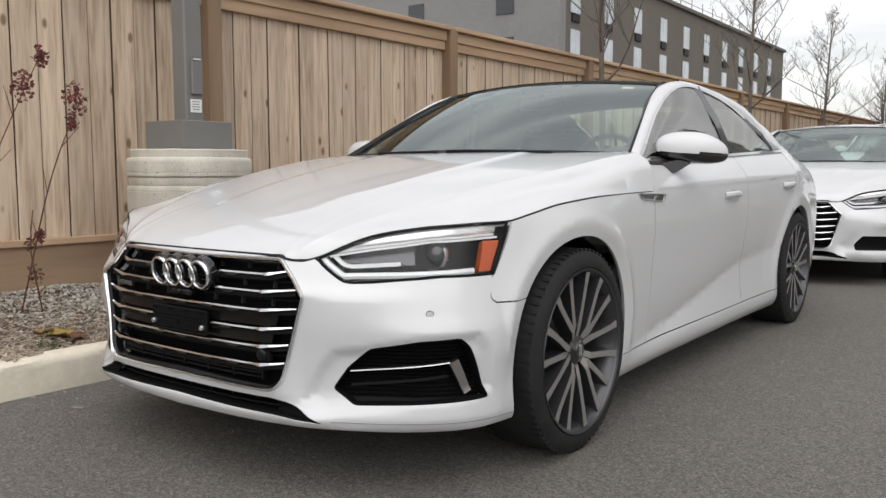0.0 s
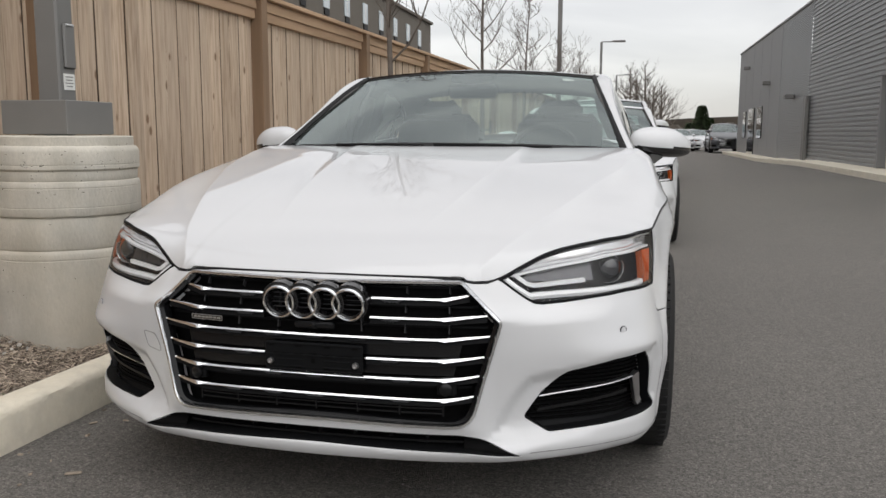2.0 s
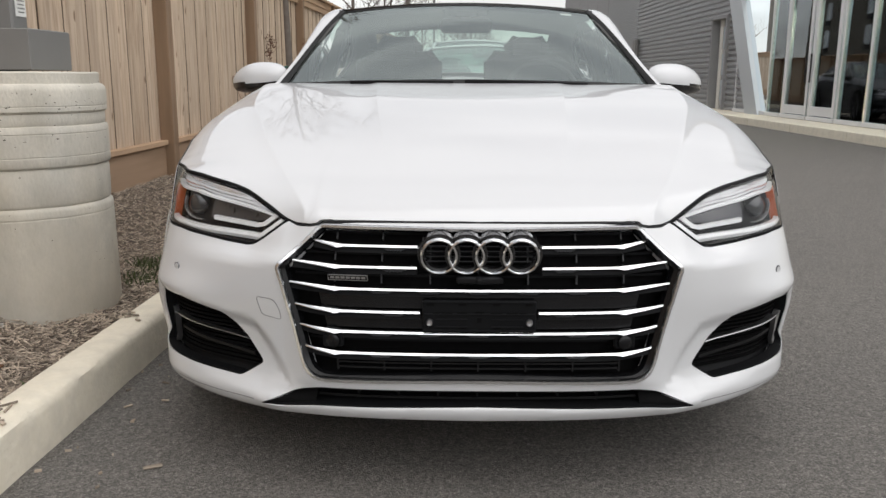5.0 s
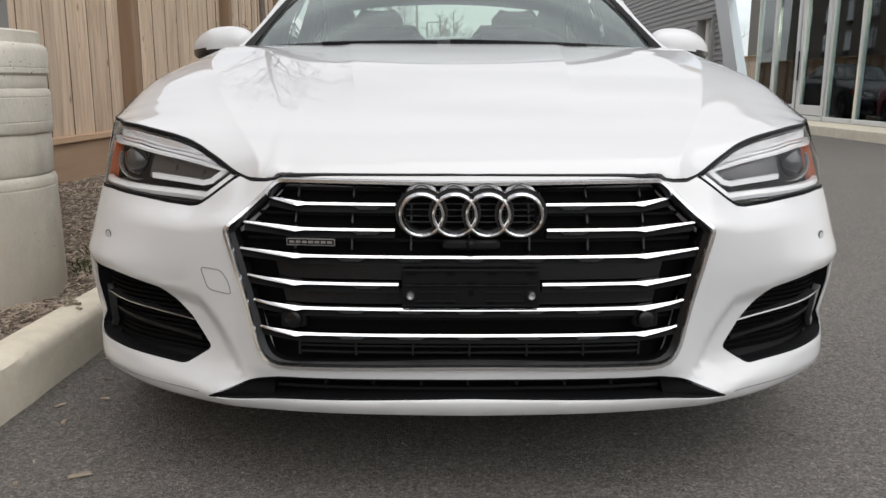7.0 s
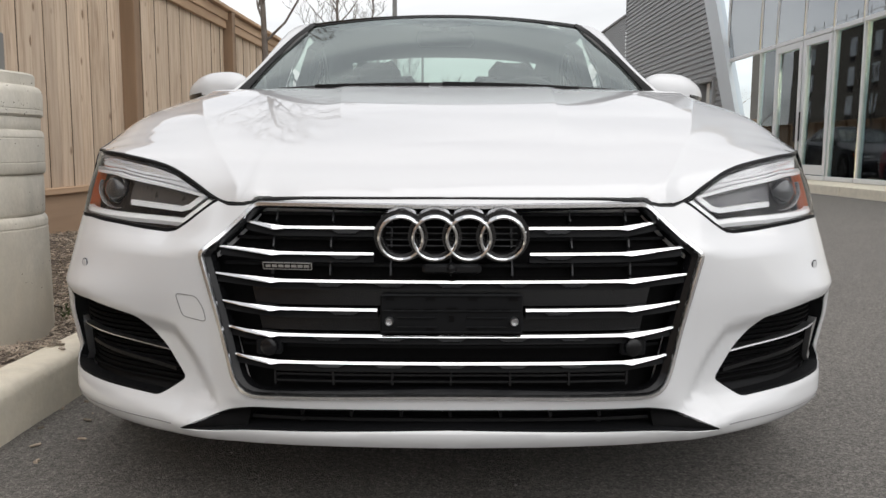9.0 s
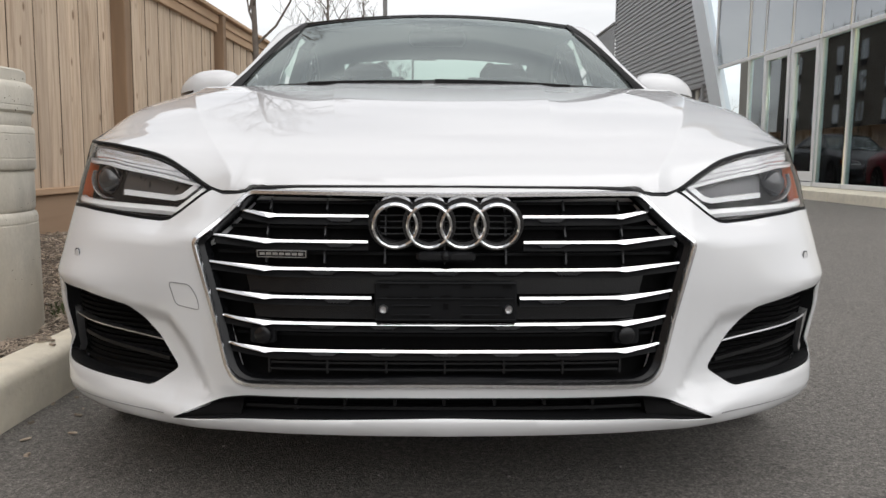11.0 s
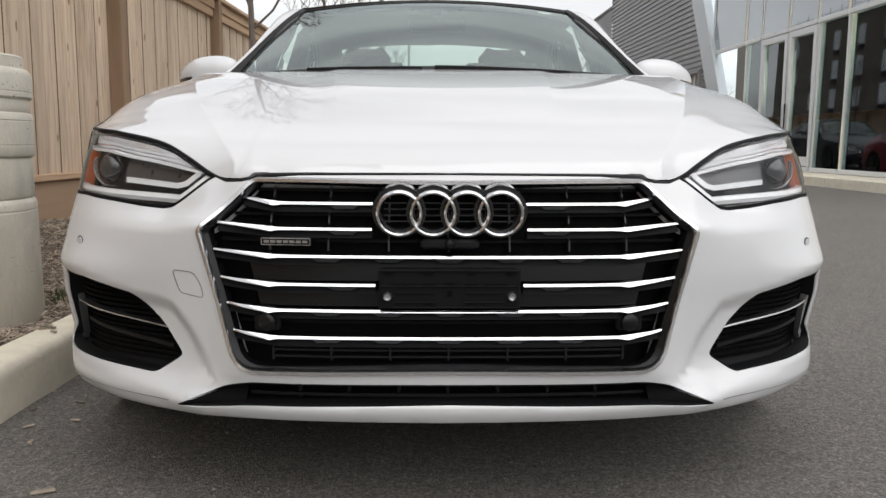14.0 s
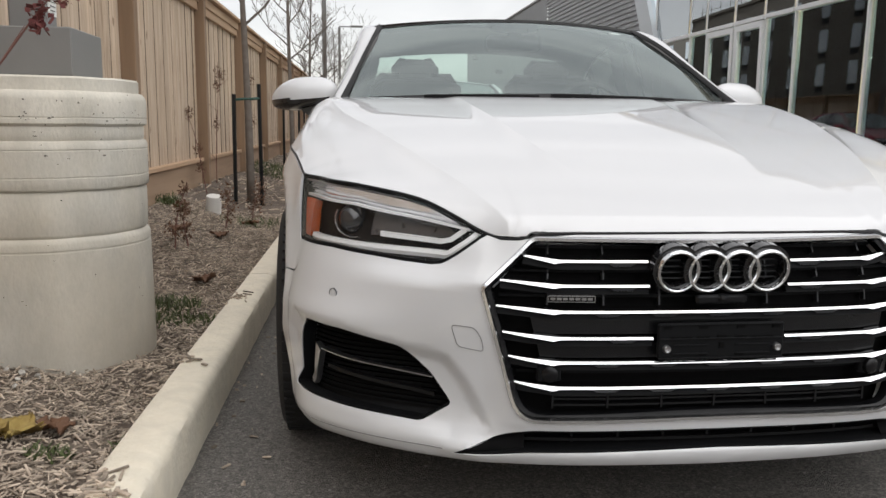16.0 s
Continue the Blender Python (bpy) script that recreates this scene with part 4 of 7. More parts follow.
# ---- distance ----
def far_hedge():
    rng = random.Random(9)
    g = Geo()
    for i in range(420):
        x, y = rng.uniform(-60, 70), rng.uniform(78, 100)
        hgt = rng.uniform(1.0, 2.2)
        g.lathe([(rng.uniform(1.2, 2.4), 0), (rng.uniform(1.0, 2.0), hgt * 0.5), (0.3, hgt)], Matrix.Translation((x, y, 0)), 6)
    g.make("far_wood", M["far_wood"], None, "brown distant belt of bushes", kind="stuff", category="woods")
    v = [(x, 150, z + (0.8 * math.sin(x * 0.03) + 0.6 * math.sin(x * 0.071) if z > 1 else 0)) for x in range(-300, 301, 10) for z in (0, 3.2)]
    link_mesh("far_ridge", v, [(2 * i, 2 * i + 2, 2 * i + 3, 2 * i + 1) for i in range(60)], M["far_wood"], None, "dark wooded ridge on the horizon", kind="structure", category="backdrop")


far_hedge()
for i, (x, y, h) in enumerate(((0.4, 62, 6.4), (1.6, 66, 7.0), (2.9, 66, 5.2), (0.9, 67, 6.2), (2.1, 63, 5.0), (-4.0, 70, 7.2), (-7.5, 60, 6.5))):
    bare_tree(x, y, 0, h, 20 + i, trunk=0.16, spread=0.62, first=0.2, label="large bare tree with a dense brown crown")


def conifer(x, y, h):
    rng = random.Random(int(x * 10))
    t = tagged(new("conifer"), "dark green pointed conifer in the distance", "tree")
    t.location = (x, y, 0)
    Geo().tube([(0, 0, 0), (0, 0, h)], [0.12, 0.02], 6).make("trunk", M["bark"], t)
    g = Geo()
    for i in range(900):
        f = rng.random() ** 0.8
        r = (1 - f) * h * 0.30 * rng.uniform(0.5, 1.0)
        a = rng.uniform(0, 6.28)
        p = Vector((r * math.cos(a), r * math.sin(a), 0.3 + f * (h - 0.3)))
        o = Vector((math.cos(a), math.sin(a), -0.3)) * 0.35
        s = Vector((-math.sin(a), math.cos(a), 0)) * 0.13
        g.add([p - s, p + s, p + o + s * 0.3, p + o - s * 0.3 + Vector((0, 0, 0.05))], [(0, 1, 2, 3)])
    g.make("needles", M["conifer"], t, kind="stuff")


conifer(5.9, 66, 3.3)
conifer(6.7, 69, 2.4)
conifer(5.2, 68, 2.0)


# ---- the car's surfaces: x across, y from nose to tail, z up ----
PLAN_X = (0, 0.25, 0.487, 0.66, 0.787, 0.848, 0.884, 0.908, 0.929, 0.938, 0.921, 0.910, 0.906, 0.908, 0.918, 0.90, 0.84, 0.60, 0)
PLAN_Y = (-0.008, 0.004, 0.052, 0.142, 0.24, 0.318, 0.43, 0.56, 0.73, 0.95, 1.30, 1.60, 2.40, 3.10, 3.70, 4.10, 4.45, 4.68, 4.73)
KNOT = np.concatenate([[0], np.cumsum(np.hypot(np.diff(PLAN_X), np.diff(PLAN_Y)))])
plan_x, plan_y = natural(KNOT, PLAN_X), natural(KNOT, PLAN_Y)
S_END = float(KNOT[-1])
_S = np.linspace(0, S_END, 3000)
_X, _Y = plan_x(_S), plan_y(_S)


def s_of_x(x):
    """Where along the outline the front reaches x."""
    k = int(np.argmax(_Y > 0.6))
    return float(np.interp(x, _X[:k], _S[:k]))


def s_of_y(y):
    return float(np.interp(y, _Y, _S))


# How far each section lies inside the outline, by height
SECTION = [
    (0.0, (0.14, 0.10, 0.19, 0.03, 0.205, 0.0, 0.235, -0.012, 0.262, 0.008, 0.30, 0.004, 0.40, 0.0, 0.50, 0.004, 0.58, 0.016, 0.64, 0.036, 0.70, 0.066, 0.76, 0.12)),
    (s_of_x(0.40), (0.14, 0.10, 0.19, 0.03, 0.205, 0.0, 0.235, -0.016, 0.262, 0.0, 0.30, -0.008, 0.40, -0.006, 0.50, 0.0, 0.58, 0.012, 0.64, 0.036, 0.70, 0.068, 0.76, 0.12)),
    (s_of_x(0.487), (0.14, 0.10, 0.19, 0.02, 0.21, -0.01, 0.23, -0.022, 0.26, 0.008, 0.31, 0.018, 0.40, 0.012, 0.50, 0.002, 0.575, 0.0, 0.614, 0.03, 0.676, 0.072, 0.74, 0.125)),
    (s_of_x(0.60), (0.14, 0.10, 0.19, 0.02, 0.21, 0.0, 0.235, -0.006, 0.27, 0.006, 0.31, 0.016, 0.40, 0.010, 0.50, 0.0, 0.565, 0.004, 0.614, 0.050, 0.70, 0.082, 0.76, 0.12)),
    (s_of_x(0.787), (0.14, 0.10, 0.19, 0.025, 0.21, 0.006, 0.235, -0.004, 0.29, 0.0, 0.35, -0.010, 0.42, -0.024, 0.47, -0.025, 0.53, -0.006, 0.58, 0.010, 0.62, 0.026, 0.70, 0.052, 0.77, 0.095)),
    (s_of_y(0.40), (0.14, 0.08, 0.19, 0.012, 0.21, -0.001, 0.235, -0.008, 0.29, -0.008, 0.35, -0.016, 0.42, -0.024, 0.47, -0.022, 0.53, -0.008, 0.58, 0.005, 0.63, 0.018, 0.70, 0.034, 0.77, 0.065)),
    (s_of_y(0.52), (0.14, 0.06, 0.19, 0.018, 0.22, 0.001, 0.30, -0.009, 0.45, -0.010, 0.55, -0.003, 0.63, 0.006, 0.70, 0.017, 0.775, 0.035, 0.83, 0.065)),
    (s_of_y(0.95), (0.14, 0.06, 0.20, 0.03, 0.30, 0.015, 0.45, 0.005, 0.60, 0.0, 0.70, -0.002, 0.76, 0.003, 0.835, 0.016, 0.87, 0.04)),
    (s_of_y(1.60), (0.13, 0.075, 0.17, 0.035, 0.20, 0.020, 0.25, 0.014, 0.32, 0.014, 0.40, 0.012, 0.50, 0.008, 0.62, 0.002, 0.72, -0.004, 0.80, 0.0, 0.845, 0.002, 0.875, 0.014, 0.91, 0.040, 0.96, 0.092, 1.00, 0.14)),
    (s_of_y(3.10), (0.13, 0.075, 0.17, 0.035, 0.20, 0.020, 0.25, 0.014, 0.32, 0.014, 0.40, 0.012, 0.50, 0.008, 0.62, 0.002, 0.74, -0.004, 0.84, 0.0, 0.88, 0.004, 0.91, 0.018, 0.96, 0.050, 1.01, 0.095, 1.05, 0.14)),
    (s_of_y(3.70), (0.14, 0.06, 0.20, 0.03, 0.30, 0.015, 0.50, 0.005, 0.65, -0.003, 0.80, 0.0, 0.88, 0.006, 0.93, 0.024, 0.99, 0.065, 1.04, 0.11, 1.08, 0.16)),
    (s_of_y(4.45), (0.20, 0.06, 0.30, 0.02, 0.60, 0.0, 0.80, 0.012, 0.90, 0.05, 0.95, 0.09, 1.00, 0.15)),
    (S_END, (0.20, 0.10, 0.30, 0.03, 0.60, 0.0, 0.80, 0.02, 0.95, 0.03, 0.98, 0.05, 1.00, 0.10)),
]
SEC_S = np.array([r[0] for r in SECTION])
SEC_F = [gentle(r[1][0::2], r[1][1::2]) for r in SECTION]


# a hollow round each side intake, the swage low on the doors, and the flat lips round the wheels
HOLLOW = np.array([(s_of_y(0.36), 0.486), (s_of_x(0.765), 0.478), (s_of_x(0.64), 0.447), (s_of_x(0.557), 0.434), (s_of_x(0.515), 0.38), (s_of_x(0.478), 0.31), (s_of_x(0.458), 0.268), (s_of_x(0.545), 0.235), (s_of_x(0.75), 0.262), (s_of_y(0.36), 0.272), (s_of_y(0.42), 0.30), (s_of_y(0.40), 0.43)])
swage_z = gentle([1.25, 1.40, 1.67, 2.2, 2.72, 3.40], [0.272, 0.276, 0.292, 0.375, 0.460, 0.498])

shoulder_z = gentle([1.2, 1.65, 2.1, 2.76, 3.8, 4.3], [0.850, 0.853, 0.856, 0.866, 0.892, 0.905])


def depth_in(u, v, loop):
    """How far inside the loop each point lies; 0 outside."""
    best = np.full(u.shape, 9.0)
    for (x0, y0), (x1, y1) in zip(loop, np.roll(loop, -1, axis=0)):
        dx, dy = x1 - x0, y1 - y0
        t = np.clip(((u - x0) * dx + (v - y0) * dy) / (dx * dx + dy * dy), 0, 1)
        best = np.minimum(best, np.hypot(u - x0 - t * dx, v - y0 - t * dy))
    return np.where(inside(u, v, loop), best, 0.0)


def shaping(q, z):
    """Extra inset of the skin at q along the outline."""
    out = np.zeros(q.shape)
    front = q < s_of_y(0.5)
    if front.any():
        w = np.clip(depth_in(q[front], z[front], HOLLOW) / 0.042, 0, 1)
        out[front] += 0.016 * w * w * (3 - 2 * w)
    y = plan_y(q)
    side = (y > 1.28) & (y < 3.4) & (q < s_of_y(3.45))
    zs = swage_z(y)
    t = np.clip((zs - z) / np.maximum(zs - 0.21, 0.02), 0, 1)
    fade = np.clip((y - 1.30) / 0.35, 0, 1) * np.clip((3.42 - y) / 0.3, 0, 1)
    out += np.where(side, 0.024 * np.where(z > zs, np.exp(-np.maximum(z - zs, 0) / 0.10), (1 - t)) * fade, 0)
    zt = shoulder_z(y)
    flank = (y > 1.2) & (y < 4.25) & (q < s_of_y(4.3)) & (z < zt)
    fade = np.clip((y - 1.25) / 0.4, 0, 1) * np.clip((4.2 - y) / 0.3, 0, 1)
    out += np.where(flank, 0.007 * np.exp(-np.maximum(zt - z, 0) / 0.045) * fade, 0)
    for y0 in (0.866, 3.725):
        r = np.hypot(y - y0, z - 0.333)
        near = (np.abs(y - y0) < 0.7) & (q > s_of_y(0.44)) & (z > 0.2)
        lip = np.where(r > 0.424, 0.012 * np.exp(-(((r - 0.424) / 0.04) ** 2)), 0.012 - (0.424 - r) * 0.30)
        out -= np.where(near, lip * np.clip((z - 0.2) / 0.2, 0, 1), 0)
    return out


def body(s, z, depth=0.0):
    """The lower body's skin: s metres along the outline from the nose (negative: the other side), at height z, depth metres inside."""
    s, z = np.broadcast_arrays(np.asarray(s, float), np.asarray(z, float))
    side, q = np.where(s < 0, -1.0, 1.0), np.abs(s)
    d = np.stack([f(z) for f in SEC_F])
    i = np.clip(np.searchsorted(SEC_S, q, side="right") - 1, 0, len(SEC_S) - 2)
    w = np.clip((q - SEC_S[i]) / (SEC_S[i + 1] - SEC_S[i]), 0, 1)
    w = 0.35 * w + 0.65 * w * w * (3 - 2 * w)
    idx = np.indices(q.shape)
    inset = d[(i, *idx)] * (1 - w) + d[(i + 1, *idx)] * w + shaping(np.atleast_1d(q), np.atleast_1d(z)).reshape(q.shape) + depth
    e = 4e-3
    tx, ty = plan_x(q + e) - plan_x(q - e), plan_y(q + e) - plan_y(q - e)
    k = np.hypot(tx, ty) + 1e-12
    return np.stack([side * (plan_x(q) - inset * ty / k), plan_y(q) + inset * tx / k, z], -1)


# the line between hood and the panels below it
s_tip, s_lamp, s_vent = s_of_x(0.50), s_of_y(0.545), s_of_y(1.62)
edge_z = gentle([0, s_of_x(0.37), s_of_x(0.412), s_of_x(0.459), s_of_x(0.487), s_of_x(0.505), s_of_x(0.526), s_of_x(0.564), s_of_x(0.59), s_of_x(0.616), s_of_x(0.636), s_of_x(0.676), s_of_x(0.714), s_of_x(0.76), s_of_x(0.81), s_of_y(0.42), s_of_y(0.515), s_of_y(0.61), s_of_y(0.78), s_of_y(1.0), s_of_y(1.34), s_vent], [0.685, 0.681, 0.670, 0.668, 0.673, 0.679, 0.688, 0.706, 0.7175, 0.7285, 0.7355, 0.7465, 0.754, 0.761, 0.767, 0.774, 0.777, 0.792, 0.821, 0.837, 0.843, 0.845])
_es = np.linspace(0, s_vent, 700)
_ep = body(_es, edge_z(_es))
crest_z = gentle([0.03, 0.046, 0.075, 0.10, 0.16, 0.26, 0.40, 0.60, 0.80, 1.0, 1.2, 1.4, 1.65], [0.676, 0.6855, 0.706, 0.720, 0.745, 0.778, 0.815, 0.862, 0.902, 0.937, 0.969, 0.998, 1.02])
crease_x = gentle([0.05, 0.10, 0.167, 0.25, 0.366, 0.53, 0.77, 1.07, 1.35, 1.65], [0.385, 0.420, 0.456, 0.495, 0.541, 0.600, 0.675, 0.760, 0.80, 0.83])
crease_drop = gentle([0.05, 0.12, 0.4, 1.0, 1.65], [0.001, 0.002, 0.004, 0.008, 0.012])
hood_lin = gentle([0.05, 0.2, 0.4, 0.6, 0.8, 1.2], [0.75, 0.68, 0.56, 0.44, 0.36, 0.30])
hood_pow = gentle([0.05, 0.4, 0.6, 0.8, 1.2], [2.0, 3.2, 4.6, 6.0, 7.0])
ridge_drop = gentle([0.05, 0.10, 0.2, 0.4, 0.8, 1.2, 1.45, 1.65], [0.001, 0.004, 0.008, 0.011, 0.011, 0.010, 0.007, 0.0])
dome_x = gentle([0.2, 0.55, 1.0, 1.4], [0.205, 0.270, 0.322, 0.36])
dome_drop = gentle([0.2, 0.45, 0.9, 1.4], [0.0, 0.0022, 0.0055, 0.0065])


def hood(x, y):
    """The hood's skin as a height over the plan."""
    ax, yy = np.abs(x), np.asarray(y, float)
    xe, ze = np.interp(yy, _ep[:, 1], _ep[:, 0]), np.interp(yy, _ep[:, 1], _ep[:, 2])
    front = np.interp(np.minimum(ax, 0.412), _ep[:, 0], _ep[:, 1])
    zc = np.maximum(crest_z(yy - (front - 0.046) * np.exp(-np.maximum(yy - front, 0) / 0.25)), ze)
    xc = np.minimum(crease_x(yy), 0.96 * xe)
    drop = np.minimum(crease_drop(yy), 0.6 * (zc - ze))
    zk = zc - drop
    inner = zc - drop * (ax / np.maximum(xc, 1e-3)) ** 2
    q = np.clip((ax - xc) / np.maximum(xe - xc, 1e-3), 0, 1.0)
    lin = hood_lin(yy)
    outer = zk - (zk - ze) * (lin * q + (1 - lin) * q ** hood_pow(yy))
    outer = outer - ridge_drop(yy) * (1 - np.exp(-np.maximum(ax - xc, 0) / 0.05)) * np.clip(1 - q, 0, 1) ** 1.2
    w = np.clip((ax - dome_x(yy)) / 0.06, 0, 1)
    dome = dome_drop(yy) * (1 - w) ** 2
    return np.stack([x, yy, np.where(ax < xc, inner, outer) + dome - dome_drop(yy)], -1)


# ---- greenhouse ----
RAIL_Y = (1.55, 1.78, 1.98, 2.2, 2.42, 2.9, 3.39, 3.79, 4.1, 4.4)
rail_x = natural(RAIL_Y, [0.783, 0.722, 0.670, 0.622, 0.603, 0.600, 0.60, 0.61, 0.65, 0.71])
rail_z = natural(RAIL_Y, [0.980, 1.100, 1.208, 1.305, 1.352, 1.356, 1.313, 1.212, 1.100, 0.985])
DLO_Y = (1.58, 1.78, 1.98, 2.22, 2.7, 3.18, 3.48, 3.64)
dlo_x = natural(DLO_Y, [0.808, 0.755, 0.710, 0.682, 0.660, 0.672, 0.715, 0.755])
dlo_z = natural(DLO_Y, [0.960, 1.070, 1.185, 1.293, 1.328, 1.258, 1.150, 1.085])
belt_z = gentle([1.50, 1.60, 2.66, 3.375, 3.75, 3.95, 4.3], [0.950, 0.954, 0.990, 1.018, 1.030, 1.02, 0.955])


def wind_base(q):
    return np.stack([0.765 * q, 1.405 + 0.185 * q * q, 0.990 - 0.016 * q * q], -1)


def wind_top(q):
    return np.stack([0.590 * q, 2.22 + 0.09 * q * q, 1.362 - 0.028 * q * q], -1)


def windscreen(u, v):
    """u: -1 to 1 across; v: 0 to 1 up."""
    a, b = wind_base(u), wind_top(u)
    p = a + (b - a) * v[..., None]
    p[..., 2] += 0.030 * v * (1 - v) * 4 * (1 - 0.35 * u * u)
    return p


def roof_skin(u, v):
    """u: -1 to 1 across; v: y."""
    x = rail_x(v) * u
    front = np.clip((v - 2.22) / 0.5, 0, 1)
    crown = 0.030 + 0.012 * front - 0.02 * np.clip((v - 3.4) / 1.0, 0, 1)
    y = v + 0.09 * u * u * (1 - front)
    return np.stack([x, y, rail_z(np.maximum(v, 2.36)) + crown * (1 - u * u) - (1 - front) * 0.004], -1)


def link_used(name, verts, faces, mat, parent, label):
    used = sorted({i for f in faces for i in f})
    at = {i: n for n, i in enumerate(used)}
    return link_mesh(name, [verts[i] for i in used], [tuple(at[i] for i in f) for f in faces], mat, parent, label, smooth=True)


def build_car(name, label, paint="paint", roof="gloss_black", detail=True, lamp_style=0, tall=1.0, group=""):
    car = tagged(new(name), label, "car", group)
    h = 0.022 if detail else 0.06
    P = M[paint]
    two = (1, -1)

    def mirror_pt(p, k):
        return Vector((p[0] * k, p[1], p[2]))

    # --- front bumper, with its openings ---
    low, seam_z = 0.205, 0.546
    r_arch, yc, zc, yr = 0.380, 0.866, 0.333, 3.725

    def arch(y0, a0, a1, n=28):
        return [(s_of_y(y0 + r_arch * math.cos(a)), zc + r_arch * math.sin(a)) for a in np.linspace(a0, a1, n)]

    a_low, a_seam = math.asin((low - 0.014 - zc) / r_arch), math.asin((seam_z - zc) / r_arch)
    right = [(s_of_x(x), low - 0.014 * min(1, max(0, (x - 0.45) / 0.3))) for x in np.linspace(0.1, 0.84, 14)]
    right += arch(yc, math.pi - a_low, math.pi - a_seam, 10)
    right += [(s_of_y(0.50), seam_z - 0.002), (s_of_y(0.425), seam_z + 0.001), (s_of_y(0.410), seam_z + 0.010), (s_of_y(0.406), seam_z + 0.022), (s_of_y(0.418), 0.607)]
    lamp_low = [(s_of_y(0.425), 0.626), (s_of_x(0.816), 0.626), (s_of_x(0.723), 0.617), (s_of_x(0.66), 0.610), (s_of_x(0.605), 0.607), (s_of_x(0.585), 0.610), (s_of_x(0.572), 0.617), (s_of_x(0.555), 0.628), (s_of_x(0.531), 0.646), (s_of_x(0.505), 0.666)]
    right += lamp_low
    right += [(s_of_x(0.4925), 0.6725), (s_of_x(0.482), 0.6695)]
    right += [(s_of_x(x), float(edge_z(s_of_x(x))) - 0.0035) for x in (0.462, 0.45, 0.42, 0.39, 0.3, 0.2, 0.1)]
    outline = [(0, low)] + right + [(0, float(edge_z(0)) - 0.0035)] + [(-a, b) for a, b in right[::-1]]
    grille = round_corners([(s_of_x(0.397), 0.6725), (s_of_x(0.493), 0.575), (s_of_x(0.420), 0.299), (-s_of_x(0.420), 0.299), (-s_of_x(0.493), 0.575), (-s_of_x(0.397), 0.6725)], [0.012, 0.010, 0.05, 0.05, 0.010, 0.012], 6)
    fog = [(s_of_x(0.555), 0.311), (s_of_x(0.614), 0.269), (s_of_x(0.745), 0.274), (s_of_y(0.394), 0.281), (s_of_y(0.364), 0.36), (s_of_y(0.333), 0.436), (s_of_y(0.304), 0.463), (s_of_x(0.765), 0.457), (s_of_x(0.655), 0.433), (s_of_x(0.597), 0.375)]
    if lamp_style:
        fog = [(s_of_x(0.585), 0.330), (s_of_x(0.60), 0.285), (s_of_y(0.30), 0.285), (s_of_y(0.31), 0.40), (s_of_x(0.64), 0.400)]
    fog = round_corners(fog, 0.012, 4)
    intake = round_corners([(s_of_x(0.542), 0.219), (s_of_x(0.50), 0.241), (s_of_x(0.44), 0.268), (s_of_x(0.39), 0.279), (-s_of_x(0.39), 0.279), (-s_of_x(0.44), 0.268), (-s_of_x(0.50), 0.241), (-s_of_x(0.542), 0.219), (-s_of_x(0.38), 0.236), (0, 0.243), (s_of_x(0.38), 0.236)], [0, 0.01, 0.02, 0.02, 0.02, 0.02, 0.01, 0, 0.05, 0.0, 0.05], 4)
    holes = [grille, intake, fog, fog * (-1, 1)]
    put_panel("front_bumper", P, car, fmap=body, outer=outline, holes=holes, h=0.0125 if detail else h, rim=0.02, deep=0.045)

    # --- grille ---
    back = round_corners([(s_of_x(0.46) * k, z) for k, z in ((1, 0.69),)] + [(s_of_x(0.50), 0.578), (s_of_x(0.45), 0.30), (-s_of_x(0.45), 0.30), (-s_of_x(0.50), 0.578), (-s_of_x(0.46), 0.69)], 0.01)
    g = put_panel("grille", M["duct_black"], car, "black radiator grille with chrome bars", fmap=lambda u, v: body(u, v, 0.055), outer=back, h=0.06, rim=0)
    ring = dense(grille, 0.02)
    mid = ring.mean(0)
    for nm, mt, off, lift, prof, lb in (("grille_frame", "satin_chrome", 0.0058, -0.002, [(-0.0058, -0.03), (0.0058, -0.03), (0.0058, -0.002), (0.003, 0.0045), (-0.0035, 0.0045), (-0.0058, 0.0)], "bright chrome frame"), ("frame_lip", "sheen_black", 0.0148, 0.003, [(-0.0045, -0.03), (0.0045, -0.03), (0.0045, -0.008), (-0.0040, 0.003)], "black lip inside the chrome frame")):
        inn = ring + (mid - ring) / np.linalg.norm(mid - ring, axis=1, keepdims=True) * off
        pts = body(inn[:, 0], inn[:, 1], lift)
        ups = pts - body(inn[:, 0], inn[:, 1], 0.05)
        Geo().sweep(pts, ups, prof, closed=True).make(nm, M[mt], g, lb, smooth="auto")

    def reach(z):
        """How far the grille's opening goes out at height z."""
        return float(np.interp(z, [0.32, 0.575, 0.672], [0.418, 0.484, 0.392])) - 0.016

    def line_s(xs):
        return np.array([math.copysign(s_of_x(abs(x)), x) for x in xs])

    def strip(nm, mt, xs, z, depth, prof, lb="", owner=None):
        """A straight rib across the grille at height z."""
        ss, zz = line_s(xs), np.full(len(xs), z)
        p = body(ss, zz, depth)
        return Geo().sweep(p, body(ss, zz, depth - 0.05) - p, prof).make(nm, M[mt], owner or g, lb)

    bars = [(0.627, 0.150), (0.579, 0.150), (0.527, 0.0), (0.473, 0.142), (0.423, 0.0), (0.370, 0.0)]
